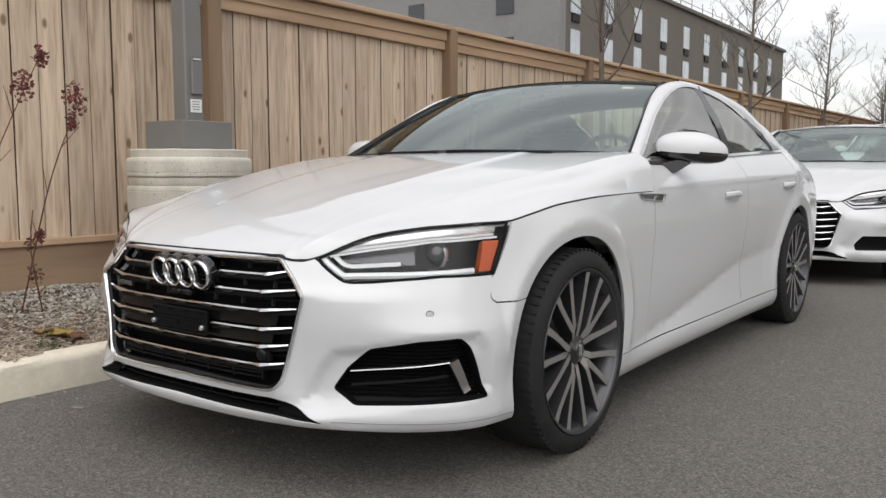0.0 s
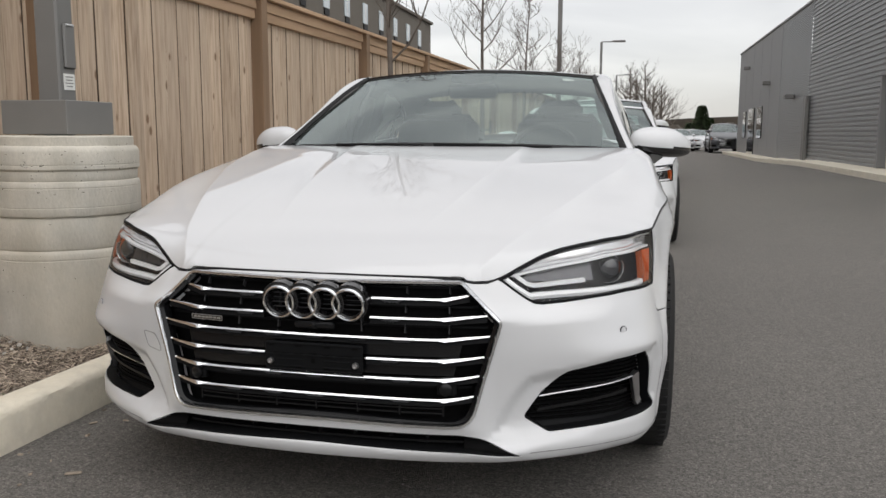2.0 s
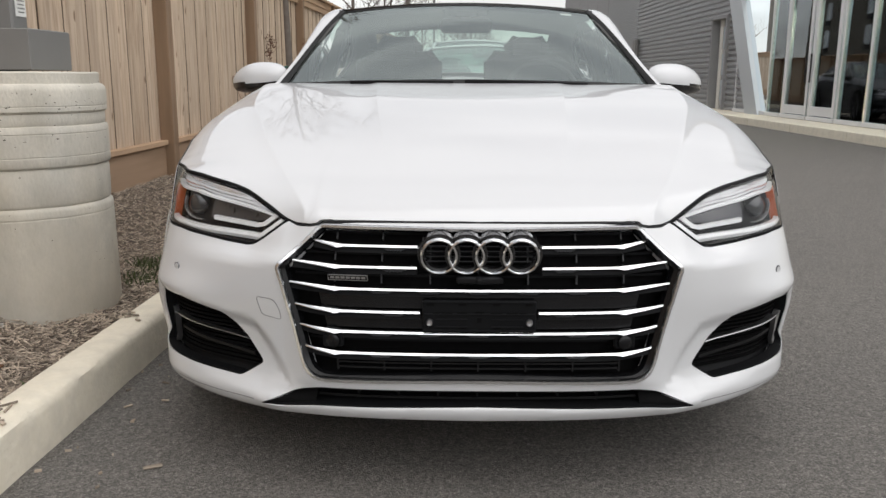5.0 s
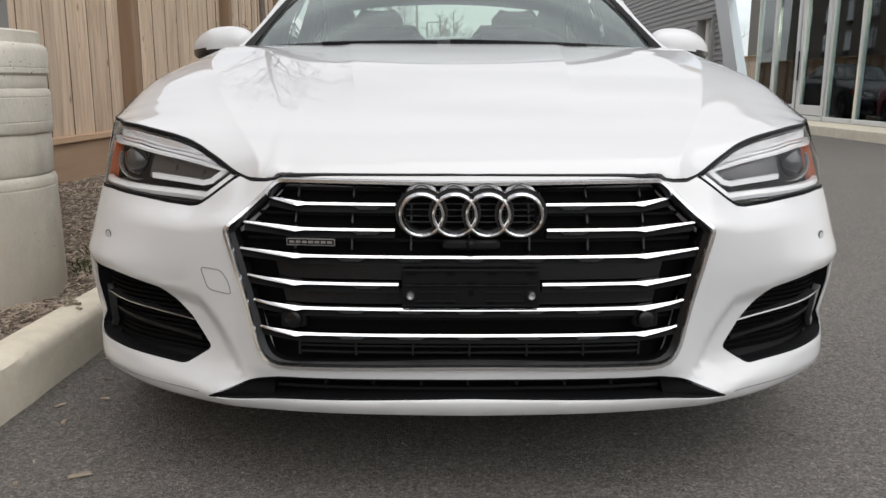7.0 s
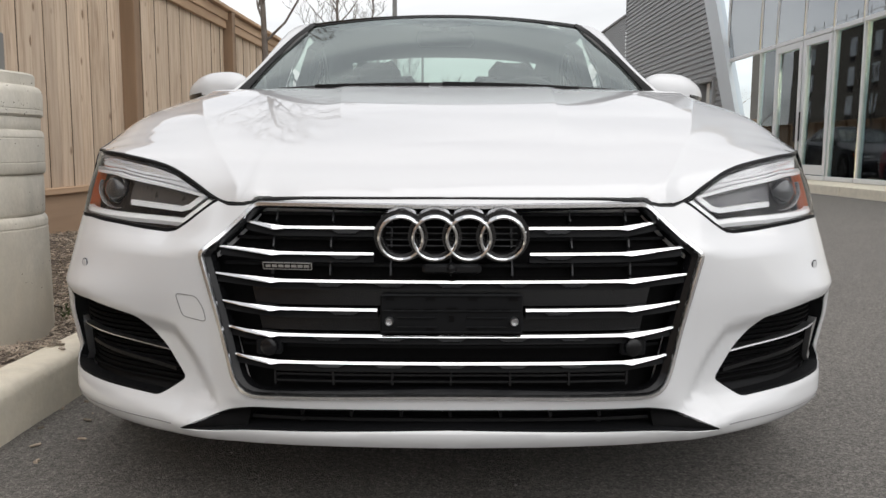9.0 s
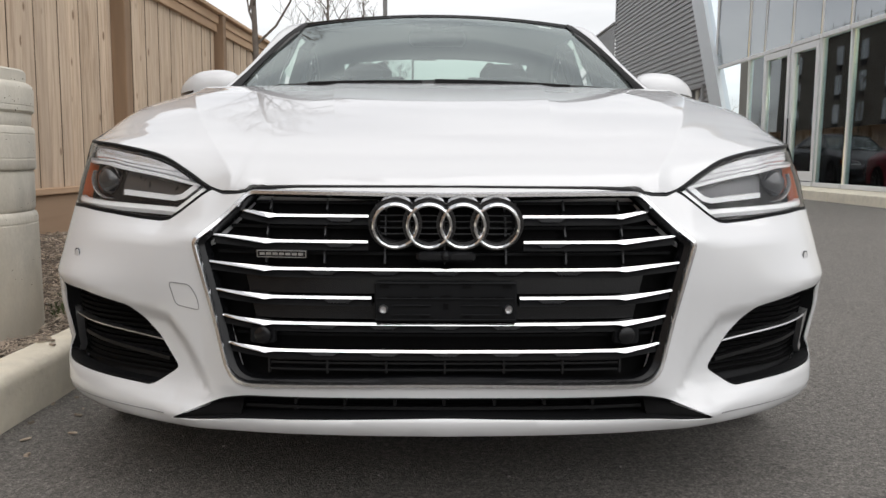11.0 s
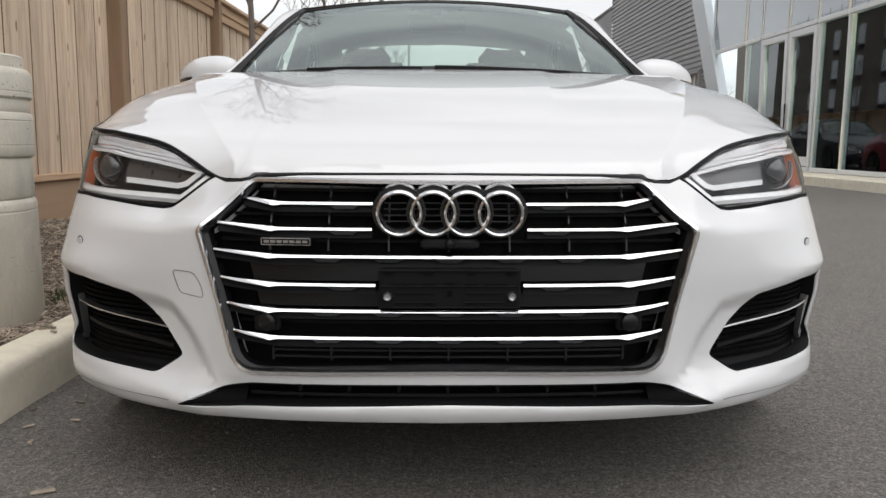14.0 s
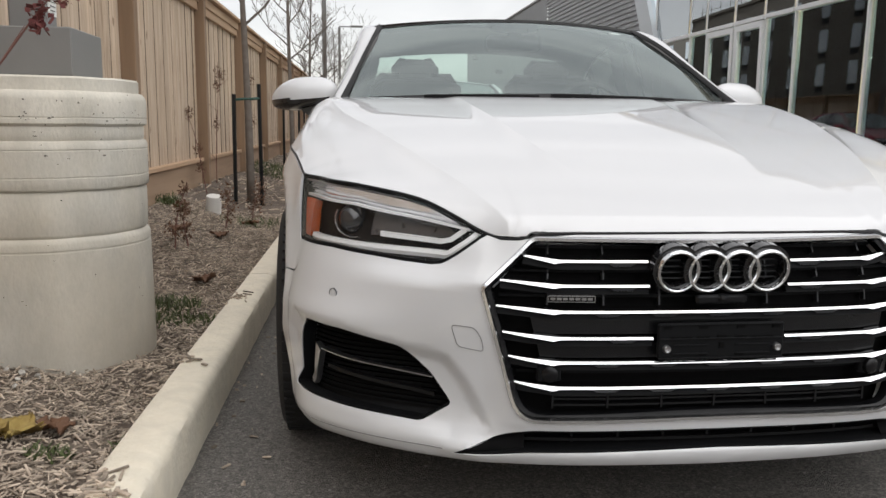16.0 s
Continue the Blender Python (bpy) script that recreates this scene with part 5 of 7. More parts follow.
    for z, start in bars:
        for k in two if start else (1,):
            end = reach(z + 0.012) + 0.004
            kink = 0.346 if end > 0.41 else 0.322
            xs = np.concatenate([np.linspace(start, kink - 0.014, 8), [kink - 0.006, kink, kink + 0.008, kink + 0.03, (kink + end) / 2 + 0.01, end - 0.012, end]])
            if not start:
                xs = np.concatenate([-xs[::-1], xs[1:]])
            out = np.clip((np.abs(xs) - kink) / (end - kink), 0, 1)
            zz = z + out * 0.010
            sc = 1.0 + 0.85 * np.clip((np.abs(xs) - kink + 0.016) / 0.016, 0, 1) - 1.20 * out
            ss = line_s(xs)
            p = body(ss, zz, 0.012) * (k, 1, 1)
            u = (body(ss, zz, -0.05) - body(ss, zz, 0.012)) * (k, 1, 1)
            # up profile axis points out of the grille; across is vertical
            if k < 0:
                p, u, sc = p[::-1], u[::-1], sc[::-1]
            pr = [(-0.0027, -0.004), (-0.0023, 0.0038), (0.0018, 0.0068), (0.0024, 0.0070), (0.0028, 0.0062), (0.0028, -0.004)]
            bar = Geo().sweep(p, u, pr, scale=sc).make("grille_bar", M["chrome"], g, "chrome bar", smooth="auto")
            p2 = body(ss, zz - 0.011, 0.020) * (k, 1, 1)
            p2 = p2[::-1] if k < 0 else p2
            Geo().sweep(p2, u, [(-0.006, -0.012), (-0.006, 0.002), (0.006, 0.008), (0.007, -0.012)]).make("bar_blade", M["void_black"], bar, smooth="auto")
            if detail:
                # grey facets that hang below the bar, broad at the top
                row = np.arange(0.205, kink - 0.03, 0.118) if start else np.arange(-0.236, 0.24, 0.118)
                for xm in row:
                    v = []
                    for dz, hw_, d in ((-0.0035, 0.030, 0.006), (-0.0105, 0.019, 0.010), (-0.0125, 0.017, 0.018)):
                        v += list(body(line_s([xm - hw_, xm + hw_]), np.full(2, z + dz), d) * (k, 1, 1))
                    fs = [(0, 2, 3, 1), (2, 4, 5, 3)]
                    link_mesh("bar_facet", v, fs if k > 0 else [q[::-1] for q in fs], M["facet_grey"], bar)
    if detail:
        for z in (0.395, 0.553, 0.603, 0.650):
            strip("grille_rib", "void_black", np.linspace(-reach(z), reach(z), 24), z, 0.045, [(-0.003, -0.008), (-0.003, 0.006), (0.003, 0.006), (0.003, -0.008)])
        for z, w_ in ((0.350, 0.345), (0.343, 0.345), (0.330, 0.345)):
            strip("grille_rib", "matt_black", np.linspace(-w_, w_, 24), z, 0.026, [(-0.0018, -0.012), (-0.0018, 0.006), (0.0018, 0.006), (0.0018, -0.012)])
        for x in np.arange(-0.345, 0.36, 0.115):
            c = body(math.copysign(s_of_x(abs(x)), x), 0.340, 0.024)
            Geo().box(c, (0.004, 0.012, 0.034)).make("grille_rib", M["matt_black"], g)
        for x in (-0.36, -0.24, -0.12, 0.0, 0.12, 0.24, 0.36):
            for z0, z1 in ((0.585, 0.622), (0.634, 0.664), (0.533, 0.572)):
                zs = np.linspace(z0, z1, 4)
                p = body(np.full(4, math.copysign(s_of_x(abs(x)), x)), zs, 0.046)
                Geo().sweep(p, np.tile((0, -1, 0), (4, 1)), [(-0.0016, -0.006), (-0.0016, 0.008), (0.0016, 0.008), (0.0016, -0.006)]).make("grille_rib", M["facet_grey"], g)
        # smooth panels between the middle bars
        for z0, z1, w0, w1 in ((0.478, 0.515, 0.385, 0.395), (0.429, 0.461, 0.372, 0.380)):
            put_panel("grille_panel", M["sheen_black"], g, "smooth gloss black panel", fmap=lambda u, v: body(u, v, 0.026), outer=[(-s_of_x(w0), z0), (s_of_x(w0), z0), (s_of_x(w1), z1), (-s_of_x(w1), z1)], h=0.05, rim=0.01)
        for k in two:
            c = body(k * s_of_x(0.352), 0.398, 0.006)
            Geo().box(c + np.array((0, 0.014, 0)), (0.05, 0.02, 0.034), bevel=0.004).make("sensor_holder", M["void_black"], g)
            Geo().lathe([(0.0, 0.004), (0.011, 0.004), (0.013, 0.003), (0.017, 0.001), (0.018, -0.02)], Matrix.Translation(c) @ pose(0, 0, 0, 90, 0, 14 * k), 20).make("radar_eye", M["sheen_black"], g, "round black sensor", smooth="auto")
        # plate carrier: a thin moulded plate with slots, ribs and two screws
        pc = Geo().box((0, 0.000, 0.4685), (0.270, 0.012, 0.073), bevel=0.003).make("plate_carrier", M["void_black"], car, "empty black number plate carrier")
        for x, z, sx, sz in ((0, 0.4325, 0.268, 0.0035), (0, 0.4735, 0.262, 0.003), (-0.066, 0.4605, 0.075, 0.0022), (0.066, 0.4605, 0.075, 0.0022), (-0.066, 0.4425, 0.075, 0.0022), (0.066, 0.4425, 0.075, 0.0022), (0, 0.503, 0.262, 0.0022)):
            Geo().box((x, -0.0075, z), (sx, 0.005, sz), bevel=0.001).make("carrier_rib", M["void_black"], pc)
        for x, z, sx, sz in ((-0.116, 0.497, 0.017, 0.006), (-0.040, 0.497, 0.017, 0.006), (0.040, 0.497, 0.017, 0.006), (0.116, 0.497, 0.017, 0.006), (-0.102, 0.476, 0.017, 0.005), (-0.076, 0.475, 0.026, 0.006), (-0.040, 0.476, 0.026, 0.005), (0.0, 0.478, 0.020, 0.005), (0.040, 0.476, 0.026, 0.005), (0.076, 0.475, 0.026, 0.006), (0.102, 0.476, 0.017, 0.005), (0.0, 0.459, 0.010, 0.012), (-0.040, 0.440, 0.016, 0.005), (0.040, 0.440, 0.016, 0.005)):
            Geo().box((x, -0.0066, z), (sx, 0.003, sz)).make("slot", M["duct_black"], pc)
        for k in two:
            Geo().lathe([(0, 0.0055), (0.0025, 0.0055), (0.003, 0.008), (0.0062, 0.0085), (0.0082, 0.005), (0.0085, -0.006)], Matrix.Translation((0.118 * k, -0.008, 0.454)) @ pose(0, 0, 0, 90), 16).make("screw", M["satin"], pc, "bright screw", smooth="auto")
        # camera nub under the emblem
        Geo().box((0, 0.012, 0.552), (0.112, 0.024, 0.020), bevel=0.005).lathe([(0, 0.004), (0.006, 0.003), (0.0085, 0.0), (0.011, -0.012)], Matrix.Translation((0, -0.004, 0.554)) @ pose(0, 0, 0, 90), 18).make("front_camera", M["sheen_black"], car, "small black camera under the rings", smooth="auto")
        # model badge: a chrome outline round plain bars
        c = body(-s_of_x(0.313), 0.556, -0.001)
        turn = pose(0, 0, 0, 6, 0, -7)
        bd = Geo().box(c, (0.098, 0.006, 0.0145), turn, bevel=0.002).make("badge", M["gloss_black"], car, "small chrome-edged badge with plain bars")
        for i in range(7):
            Geo().box(Vector(c) + turn @ Vector((-0.0375 + 0.0125 * i, -0.0036, 0)), (0.0095, 0.0016, 0.0048), turn).make("badge_bar", M["satin"], bd)
        for x, z, sx, sz in ((0, 0.0062, 0.096, 0.0012), (0, -0.0062, 0.096, 0.0012), (-0.0474, 0, 0.0012, 0.0112), (0.0474, 0, 0.0012, 0.0112)):
            Geo().box(Vector(c) + turn @ Vector((x, -0.0036, z)), (sx, 0.0016, sz), turn).make("badge_edge", M["satin"], bd)
        # ribs inside the rings
        for dz in (-0.017, -0.0058, 0.0058, 0.017):
            strip("emblem_rib", "facet_grey", np.linspace(-0.128, 0.128, 14), 0.611 + dz, 0.012, [(-0.0008, -0.006), (-0.0008, 0.003), (0.0008, 0.003), (0.0008, -0.006)])
    for x in (-0.096, -0.032, 0.032, 0.096):
        n = 48
        tilt = pose(0, 0, 0, 9, 0, 0)
        base = Matrix.Translation((x, body(s_of_x(abs(x)), 0.61)[1] - 0.016, 0.611)) @ tilt
        ang = np.linspace(0, 2 * math.pi, n, endpoint=False)
        p = [base @ Vector((0.0412 * math.cos(a), 0, 0.0412 * math.sin(a))) for a in ang]
        u = [base.to_3x3() @ Vector((0, -1, 0))] * n
        r1 = Geo().sweep(p, u, [(-0.0046, -0.006), (-0.0046, 0.001), (-0.0026, 0.0045), (0.0, 0.0056), (0.0026, 0.0045), (0.0046, 0.001), (0.0046, -0.006)], closed=True).make("emblem_ring", M["chrome"], car, "chrome ring", smooth="auto")
        if detail:
            p = [base @ Vector((0.0425 * math.cos(a), 0.010, 0.0425 * math.sin(a) + 0.002)) for a in ang]
            Geo().sweep(p, u, [(-0.0075, -0.02), (-0.0075, 0.004), (0.0085, 0.004), (0.0085, -0.02)], closed=True).make("ring_backing", M["gloss_black"], r1, smooth="auto")

    # --- lower intake ---
    lo = [(s_of_x(0.55), 0.215), (s_of_x(0.42), 0.30), (-s_of_x(0.42), 0.30), (-s_of_x(0.55), 0.215)]
    li = put_panel("lower_intake", M["duct_black"], car, "black lower air intake", fmap=lambda u, v: body(u, v, 0.06), outer=lo, h=0.08, rim=0)
    edge = dense(intake, 0.02)
    mid = edge.mean(0)
    inn = mid + (edge - mid) * (0.996, 0.93)
    p = body(inn[:, 0], inn[:, 1], 0.003)
    Geo().sweep(p, p - body(inn[:, 0], inn[:, 1], 0.05), [(-0.0025, -0.055), (0.0025, -0.055), (0.0025, 0.0), (-0.0025, 0.0)], closed=True).make("intake_edge", M["void_black"], li, smooth="auto")
    end = [(s_of_x(0.536), 0.2200), (s_of_x(0.50), 0.2400), (s_of_x(0.44), 0.2665), (s_of_x(0.40), 0.2760), (s_of_x(0.40), 0.2360)]
    for k in (1, -1):
        put_panel("intake_end", M["duct_black"], li, "black closed end", fmap=lambda u, v: body(u, v, 0.0005 + 0.15 * np.clip(s_of_x(0.525) - u, 0, 0.2)), outer=end, h=0.02, rim=0, mirror=k < 0)
    if detail:
        for z in (0.250, 0.268):
            xs = np.linspace(-0.40, 0.40, 20)
            ss = np.array([math.copysign(s_of_x(abs(x)), x) for x in xs])
            p = body(ss, np.full(20, z), 0.04)
            Geo().sweep(p, p - body(ss, np.full(20, z), 0.08), [(-0.003, -0.01), (-0.003, 0.006), (0.003, 0.006), (0.003, -0.01)]).make("intake_rib", M["matt_black"], li)
        for x in (-0.30, -0.2, -0.1, 0, 0.1, 0.2, 0.30):
            c = body(math.copysign(s_of_x(abs(x)), x), 0.258, 0.045)
            Geo().box(c, (0.006, 0.02, 0.05)).make("intake_rib", M["matt_black"], li)

    # --- fog grilles ---
    for k in two:
        cen = fog.mean(0)
        big = cen + (fog - cen) * 1.06
        f = put_panel("side_intake", M["void_black"], car, "black side air intake with a bright trim blade", fmap=lambda u, v: body(u, v, 0.042), outer=big, h=0.06, rim=0, mirror=k < 0)
        edge = dense(fog, 0.02)
        p = body(edge[:, 0], edge[:, 1], 0.004) * (k, 1, 1)
        u = (body(edge[:, 0], edge[:, 1], -0.05) - body(edge[:, 0], edge[:, 1], 0.004)) * (k, 1, 1)
        Geo().sweep(p, u, [(-0.004, -0.03), (0.004, -0.03), (0.004, 0.001), (-0.004, 0.001)], closed=True).make("intake_edge", M["void_black"], f, smooth="auto")
        if detail:
            for z in np.arange(0.290, 0.452, 0.0115):
                row = np.linspace(fog[:, 0].min(), fog[:, 0].max(), 160)
                inn = row[inside(row, np.full(160, z), fog)]
                if len(inn) > 4:
                    ss = np.linspace(inn[0], inn[-1], 16)
                    p = body(ss, np.full(16, z), 0.036) * (k, 1, 1)
                    u = (body(ss, np.full(16, z), -0.05) - body(ss, np.full(16, z), 0.036)) * (k, 1, 1)
                    Geo().sweep(p, u, [(-0.0025, -0.006), (-0.0025, 0.006), (0.0025, 0.004), (0.0025, -0.006)]).make("intake_rib", M["duct_black"], f)
            # bright trim: a long thin line and a blade at its outer end
            ss = np.linspace(s_of_x(0.60), s_of_y(0.285), 18)
            zz = np.linspace(0.361, 0.390, 18)
            p = body(ss, zz, 0.016) * (k, 1, 1)
            u = (body(ss, zz, -0.05) - body(ss, zz, 0.016)) * (k, 1, 1)
            Geo().sweep(p, u, [(-0.0022, -0.016), (-0.0016, 0.003), (0.0016, 0.004), (0.0022, -0.016)]).make("trim_line", M["satin"], f, "thin chrome line")
            p = body(ss, zz - 0.042, 0.024) * (k, 1, 1)
            Geo().sweep(p, u, [(-0.004, -0.016), (-0.004, 0.003), (0.004, 0.003), (0.004, -0.016)]).make("trim_blade_dark", M["matt_black"], f)
            zs = np.linspace(0.298, 0.394, 8)
            se = np.linspace(s_of_y(0.340), s_of_y(0.294), 8)
            p = body(se, zs, 0.016) * (k, 1, 1)
            u = (body(se, zs, -0.05) - body(se, zs, 0.016)) * (k, 1, 1)
            Geo().sweep(p, u, [(-0.013, -0.010), (-0.013, 0.002), (0.013, 0.006), (0.013, -0.010)], scale=np.linspace(0.85, 1.05, 8)).make("trim_blade", M["satin"], f, "satin metal blade", smooth="auto")

    # --- small marks on the bumper ---
    if detail:
        for k in two:
            for x, z in ((0.787, 0.530),):
                c = body(k * s_of_x(x), z)
                n = Vector(c - body(k * s_of_x(x), z, 0.05)).normalized()
                q = n.to_track_quat("Z", "Y").to_matrix().to_4x4()
                m = Matrix.Translation(Vector(c)) @ q
                sn = Geo().lathe([(0, 0.0022), (0.0085, 0.002), (0.010, -0.004)], m, 24).make("parking_sensor", P, car, smooth="auto")
                Geo().lathe([(0.0100, -0.001), (0.0104, 0.0014), (0.0114, 0.0014), (0.0118, -0.001)], m, 24).make("sensor_ring", M["rim_grey"], sn)
        lp = round_corners([(-s_of_x(0.549), 0.492), (-s_of_x(0.503), 0.489), (-s_of_x(0.489), 0.466), (-s_of_x(0.485), 0.438), (-s_of_x(0.537), 0.446)], 0.010, 5)
        lp = dense(lp, 0.01)
        p = body(lp[:, 0], lp[:, 1], -0.0002)
        Geo().sweep(p, p - body(lp[:, 0], lp[:, 1], 0.05), [(-0.0009, -0.001), (-0.0009, 0.0007), (0.0009, 0.0007), (0.0009, -0.001)], closed=True).make("tow_cover_gap", M["seam"], car, "thin gap round the towing eye cover")

        for k in two:
            sl = np.linspace(s_of_x(0.56), s_of_y(0.50), 30)
            zl = np.linspace(0.226, 0.214, 30)
            p = body(sl, zl, -0.0003) * (k, 1, 1)
            Geo().sweep(p, (body(sl, zl, -0.05) - body(sl, zl, 0.0)) * (k, 1, 1), [(-0.0011, -0.002), (-0.0011, 0.0006), (0.0011, 0.0006), (0.0011, -0.002)]).make("lip_seam", M["seam"], car, "fine seam above the bumper lip")

    # --- headlights ---
    top = [(s_of_x(x), float(edge_z(s_of_x(x))) - 0.0055) for x in (0.515, 0.54, 0.564, 0.59, 0.616, 0.65, 0.70, 0.75, 0.80)] + [(s_of_y(y), float(edge_z(s_of_y(y))) - 0.0055) for y in (0.34, 0.36, 0.42, 0.47, 0.508)]
    lamp = [(s_of_x(0.493), 0.6735)] + [(a, b + 0.003) for a, b in lamp_low[::-1]] + [(s_of_y(0.434), 0.628)] + top[::-1]
    lamp = np.array(lamp)
    for k in two:
        def at(u, v, d, k=k):
            return body(u, v, d) * (k, 1, 1)

        hl = put_panel("headlight", M["matt_black"], car, "headlight with clear lens and amber reflector", fmap=lambda u, v: body(u, v, 0.05), outer=lamp, h=0.05, rim=0, mirror=k < 0)
        put_panel("lens", M["lens"], hl, "clear lens", fmap=lambda u, v: body(u, v, 0.0015), outer=lamp, h=0.03 if detail else 0.06, rim=0, mirror=k < 0).visible_shadow = False
        ring = dense(lamp, 0.015)
        nr = len(ring)
        wall = np.concatenate([at(ring[:, 0], ring[:, 1], 0.051), at(ring[:, 0], ring[:, 1], 0.003)])
        link_mesh("housing_wall", wall, [(i, (i + 1) % nr, nr + (i + 1) % nr, nr + i) for i in range(nr)], M["matt_black"], hl)
        p, u = at(ring[:, 0], ring[:, 1], 0.002), at(ring[:, 0], ring[:, 1], -0.05) - at(ring[:, 0], ring[:, 1], 0.002)
        Geo().sweep(p, u, [(-0.0038, -0.02), (-0.0038, 0.0005), (0.0038, 0.0005), (0.0038, -0.02)], closed=True).make("lamp_edge", M["void_black"], hl, smooth="auto")
        # upper bright band, under the hood's edge
        ss = np.linspace(s_of_x(0.535), s_of_y(0.47), 26)
        hi = edge_z(ss) - 0.014
        lo_ = np.interp(ss, [s_of_x(0.535), s_of_x(0.66), s_of_x(0.795), s_of_y(0.47)], [0.6815, 0.703, 0.724, 0.733])
        v = []
        for a, zh, zl in zip(ss, hi, lo_):
            for q, d in ((0, 0.008), (0.35, 0.012), (0.7, 0.016), (1, 0.026)):
                v.append(at(a, zh + (min(zl, zh - 0.001) - zh) * q, d))
        f2 = [(i * 4 + j, i * 4 + j + 1, i * 4 + j + 5, i * 4 + j + 4) for i in range(25) for j in range(3)]
        f2 = f2 if k < 0 else [t[::-1] for t in f2]
        link_mesh("upper_reflector", v, f2, M["lamp_chrome"], hl, "bright upper reflector band", smooth=True)
        p, u = at(ss, lo_ - 0.002, 0.012), at(ss, lo_ - 0.002, -0.05) - at(ss, lo_ - 0.002, 0.012)
        Geo().sweep(p, u, [(-0.0028, -0.012), (-0.0028, 0.003), (0.0028, 0.003), (0.0028, -0.012)]).make("light_guide", M["drl"], hl, "thin white light guide")
        # lower band with its hook at the inner end
        sl = np.concatenate([[s_of_x(0.512), s_of_x(0.54), s_of_x(0.572)], np.linspace(s_of_x(0.58), s_of_y(0.372), 16)])
        zl = np.concatenate([[0.6735, 0.652, 0.630], np.linspace(0.6255, 0.640, 16)])
        p, u = at(sl, zl, 0.014), at(sl, zl, -0.05) - at(sl, zl, 0.014)
        Geo().sweep(p, u, [(-0.0085, -0.01), (-0.0085, 0.002), (0.0, 0.005), (0.0085, 0.002), (0.0085, -0.01)]).make("lower_guide", M["drl"], hl, "white lower light guide", smooth="auto")
        # inner stepped band
        sl = np.concatenate([[s_of_x(0.548), s_of_x(0.578)], np.linspace(s_of_x(0.60), s_of_x(0.725), 8)])
        zl = np.concatenate([[0.679, 0.657], np.linspace(0.652, 0.662, 8)])
        p, u = at(sl, zl, 0.018), at(sl, zl, -0.05) - at(sl, zl, 0.018)
        Geo().sweep(p, u, [(-0.0055, -0.008), (-0.0055, 0.003), (0.0055, 0.003), (0.0055, -0.008)]).make("inner_guide", M["drl"], hl, smooth="auto")
        gp = Geo()
        for i in range(20):
            for j in range(4):
                s0 = s_of_x(0.582) + i * 0.0062
                top_z = 0.690 + i * 0.0011
                if j * 0.0052 < 0.006 + i * 0.0014:
                    gp.box(at(s0, top_z - j * 0.0052, 0.030), (0.0046, 0.004, 0.0040), bevel=0.0012)
        gp.make("facet_block", M["facet_chrome"], hl, "fine faceted reflector")
        plate = [(s_of_x(0.56), 0.66), (s_of_x(0.76), 0.655), (s_of_x(0.76), 0.725), (s_of_x(0.66), 0.712)]
        put_panel("inner_plate", M["lamp_grey"], hl, fmap=lambda u, v: body(u, v, 0.042), outer=plate, h=0.05, rim=0.006, mirror=k < 0)
        # projector
        c = at(s_of_x(0.803), 0.686, 0.036)
        n = Vector((0.10 * k, -1, 0.06)).normalized()
        m = Matrix.Translation(Vector(c)) @ n.to_track_quat("Z", "Y").to_matrix().to_4x4()
        pr = Geo().lathe([(0.0, 0.012), (0.014, 0.010), (0.026, 0.004), (0.034, -0.008), (0.038, -0.03)], m, 28).make("projector", M["dark_glass"], hl, "round dark projector lens", smooth="auto")
        Geo().lathe([(0.0405, -0.012), (0.0405, 0.002), (0.0420, 0.004), (0.0435, 0.002), (0.0435, -0.012)], m, 36, arc=(math.radians(150), math.radians(420)) if k < 0 else (math.radians(120), math.radians(390))).make("projector_ring", M["lamp_chrome"], pr, smooth="auto")
        # amber
        am = [(s_of_y(0.386), 0.637), (s_of_y(0.428), 0.637), (s_of_y(0.474), 0.722), (s_of_y(0.420), 0.722)]
        put_panel("amber_reflector", M["amber"], hl, "amber side reflector", fmap=lambda u, v: body(u, v, 0.010), outer=am, h=0.03, rim=0.02, mirror=k < 0)

    # --- hood ---
    xe = [(float(_ep[i, 0]), float(_ep[i, 1])) for i in range(0, 700, 6)]
    half = [(x, y + 0.0015) for x, y in xe if x > 0.02 and y < 1.53]
    rear = [(0.775 * q, 1.40 + 0.165 * q * q) for q in np.linspace(0.97, 0.05, 14)]
    right = half + rear
    dom = right + [(0, 1.40)] + [(-x, y) for x, y in right[::-1]] + [(0, half[0][1] - 0.002)]
    cy = np.linspace(0.11, 1.42, 60)
    ridge = [[(k * (float(crease_x(y)) + o), y) for y in cy] for k in two for o in ((-0.004, 0.004, 0.016) if detail else (0.0,))]
    if detail:
        ridge += [[(k * (float(dome_x(y)) + o), y) for y in np.linspace(0.25, 1.37, 50)] for k in two for o in (-0.003, 0.003)]
    put_panel("hood", P, car, fmap=hood, outer=dom, h=0.017 if detail else 0.08, rim=0.014, lines=ridge)
    Geo().box((0, 1.50, 0.935), (1.40, 0.22, 0.03), bevel=0.01).make("cowl", M["matt_black"], car)

    for k in two:
        sl = np.linspace(0.0, s_of_y(1.50), 120)
        p = body(sl, edge_z(sl) - 0.002, 0.004) * (k, 1, 1)
        Geo().tube([tuple(q) for q in p], 0.0034, 6).make("hood_seal", M["matt_black"], car, "black gap along the hood's edge")

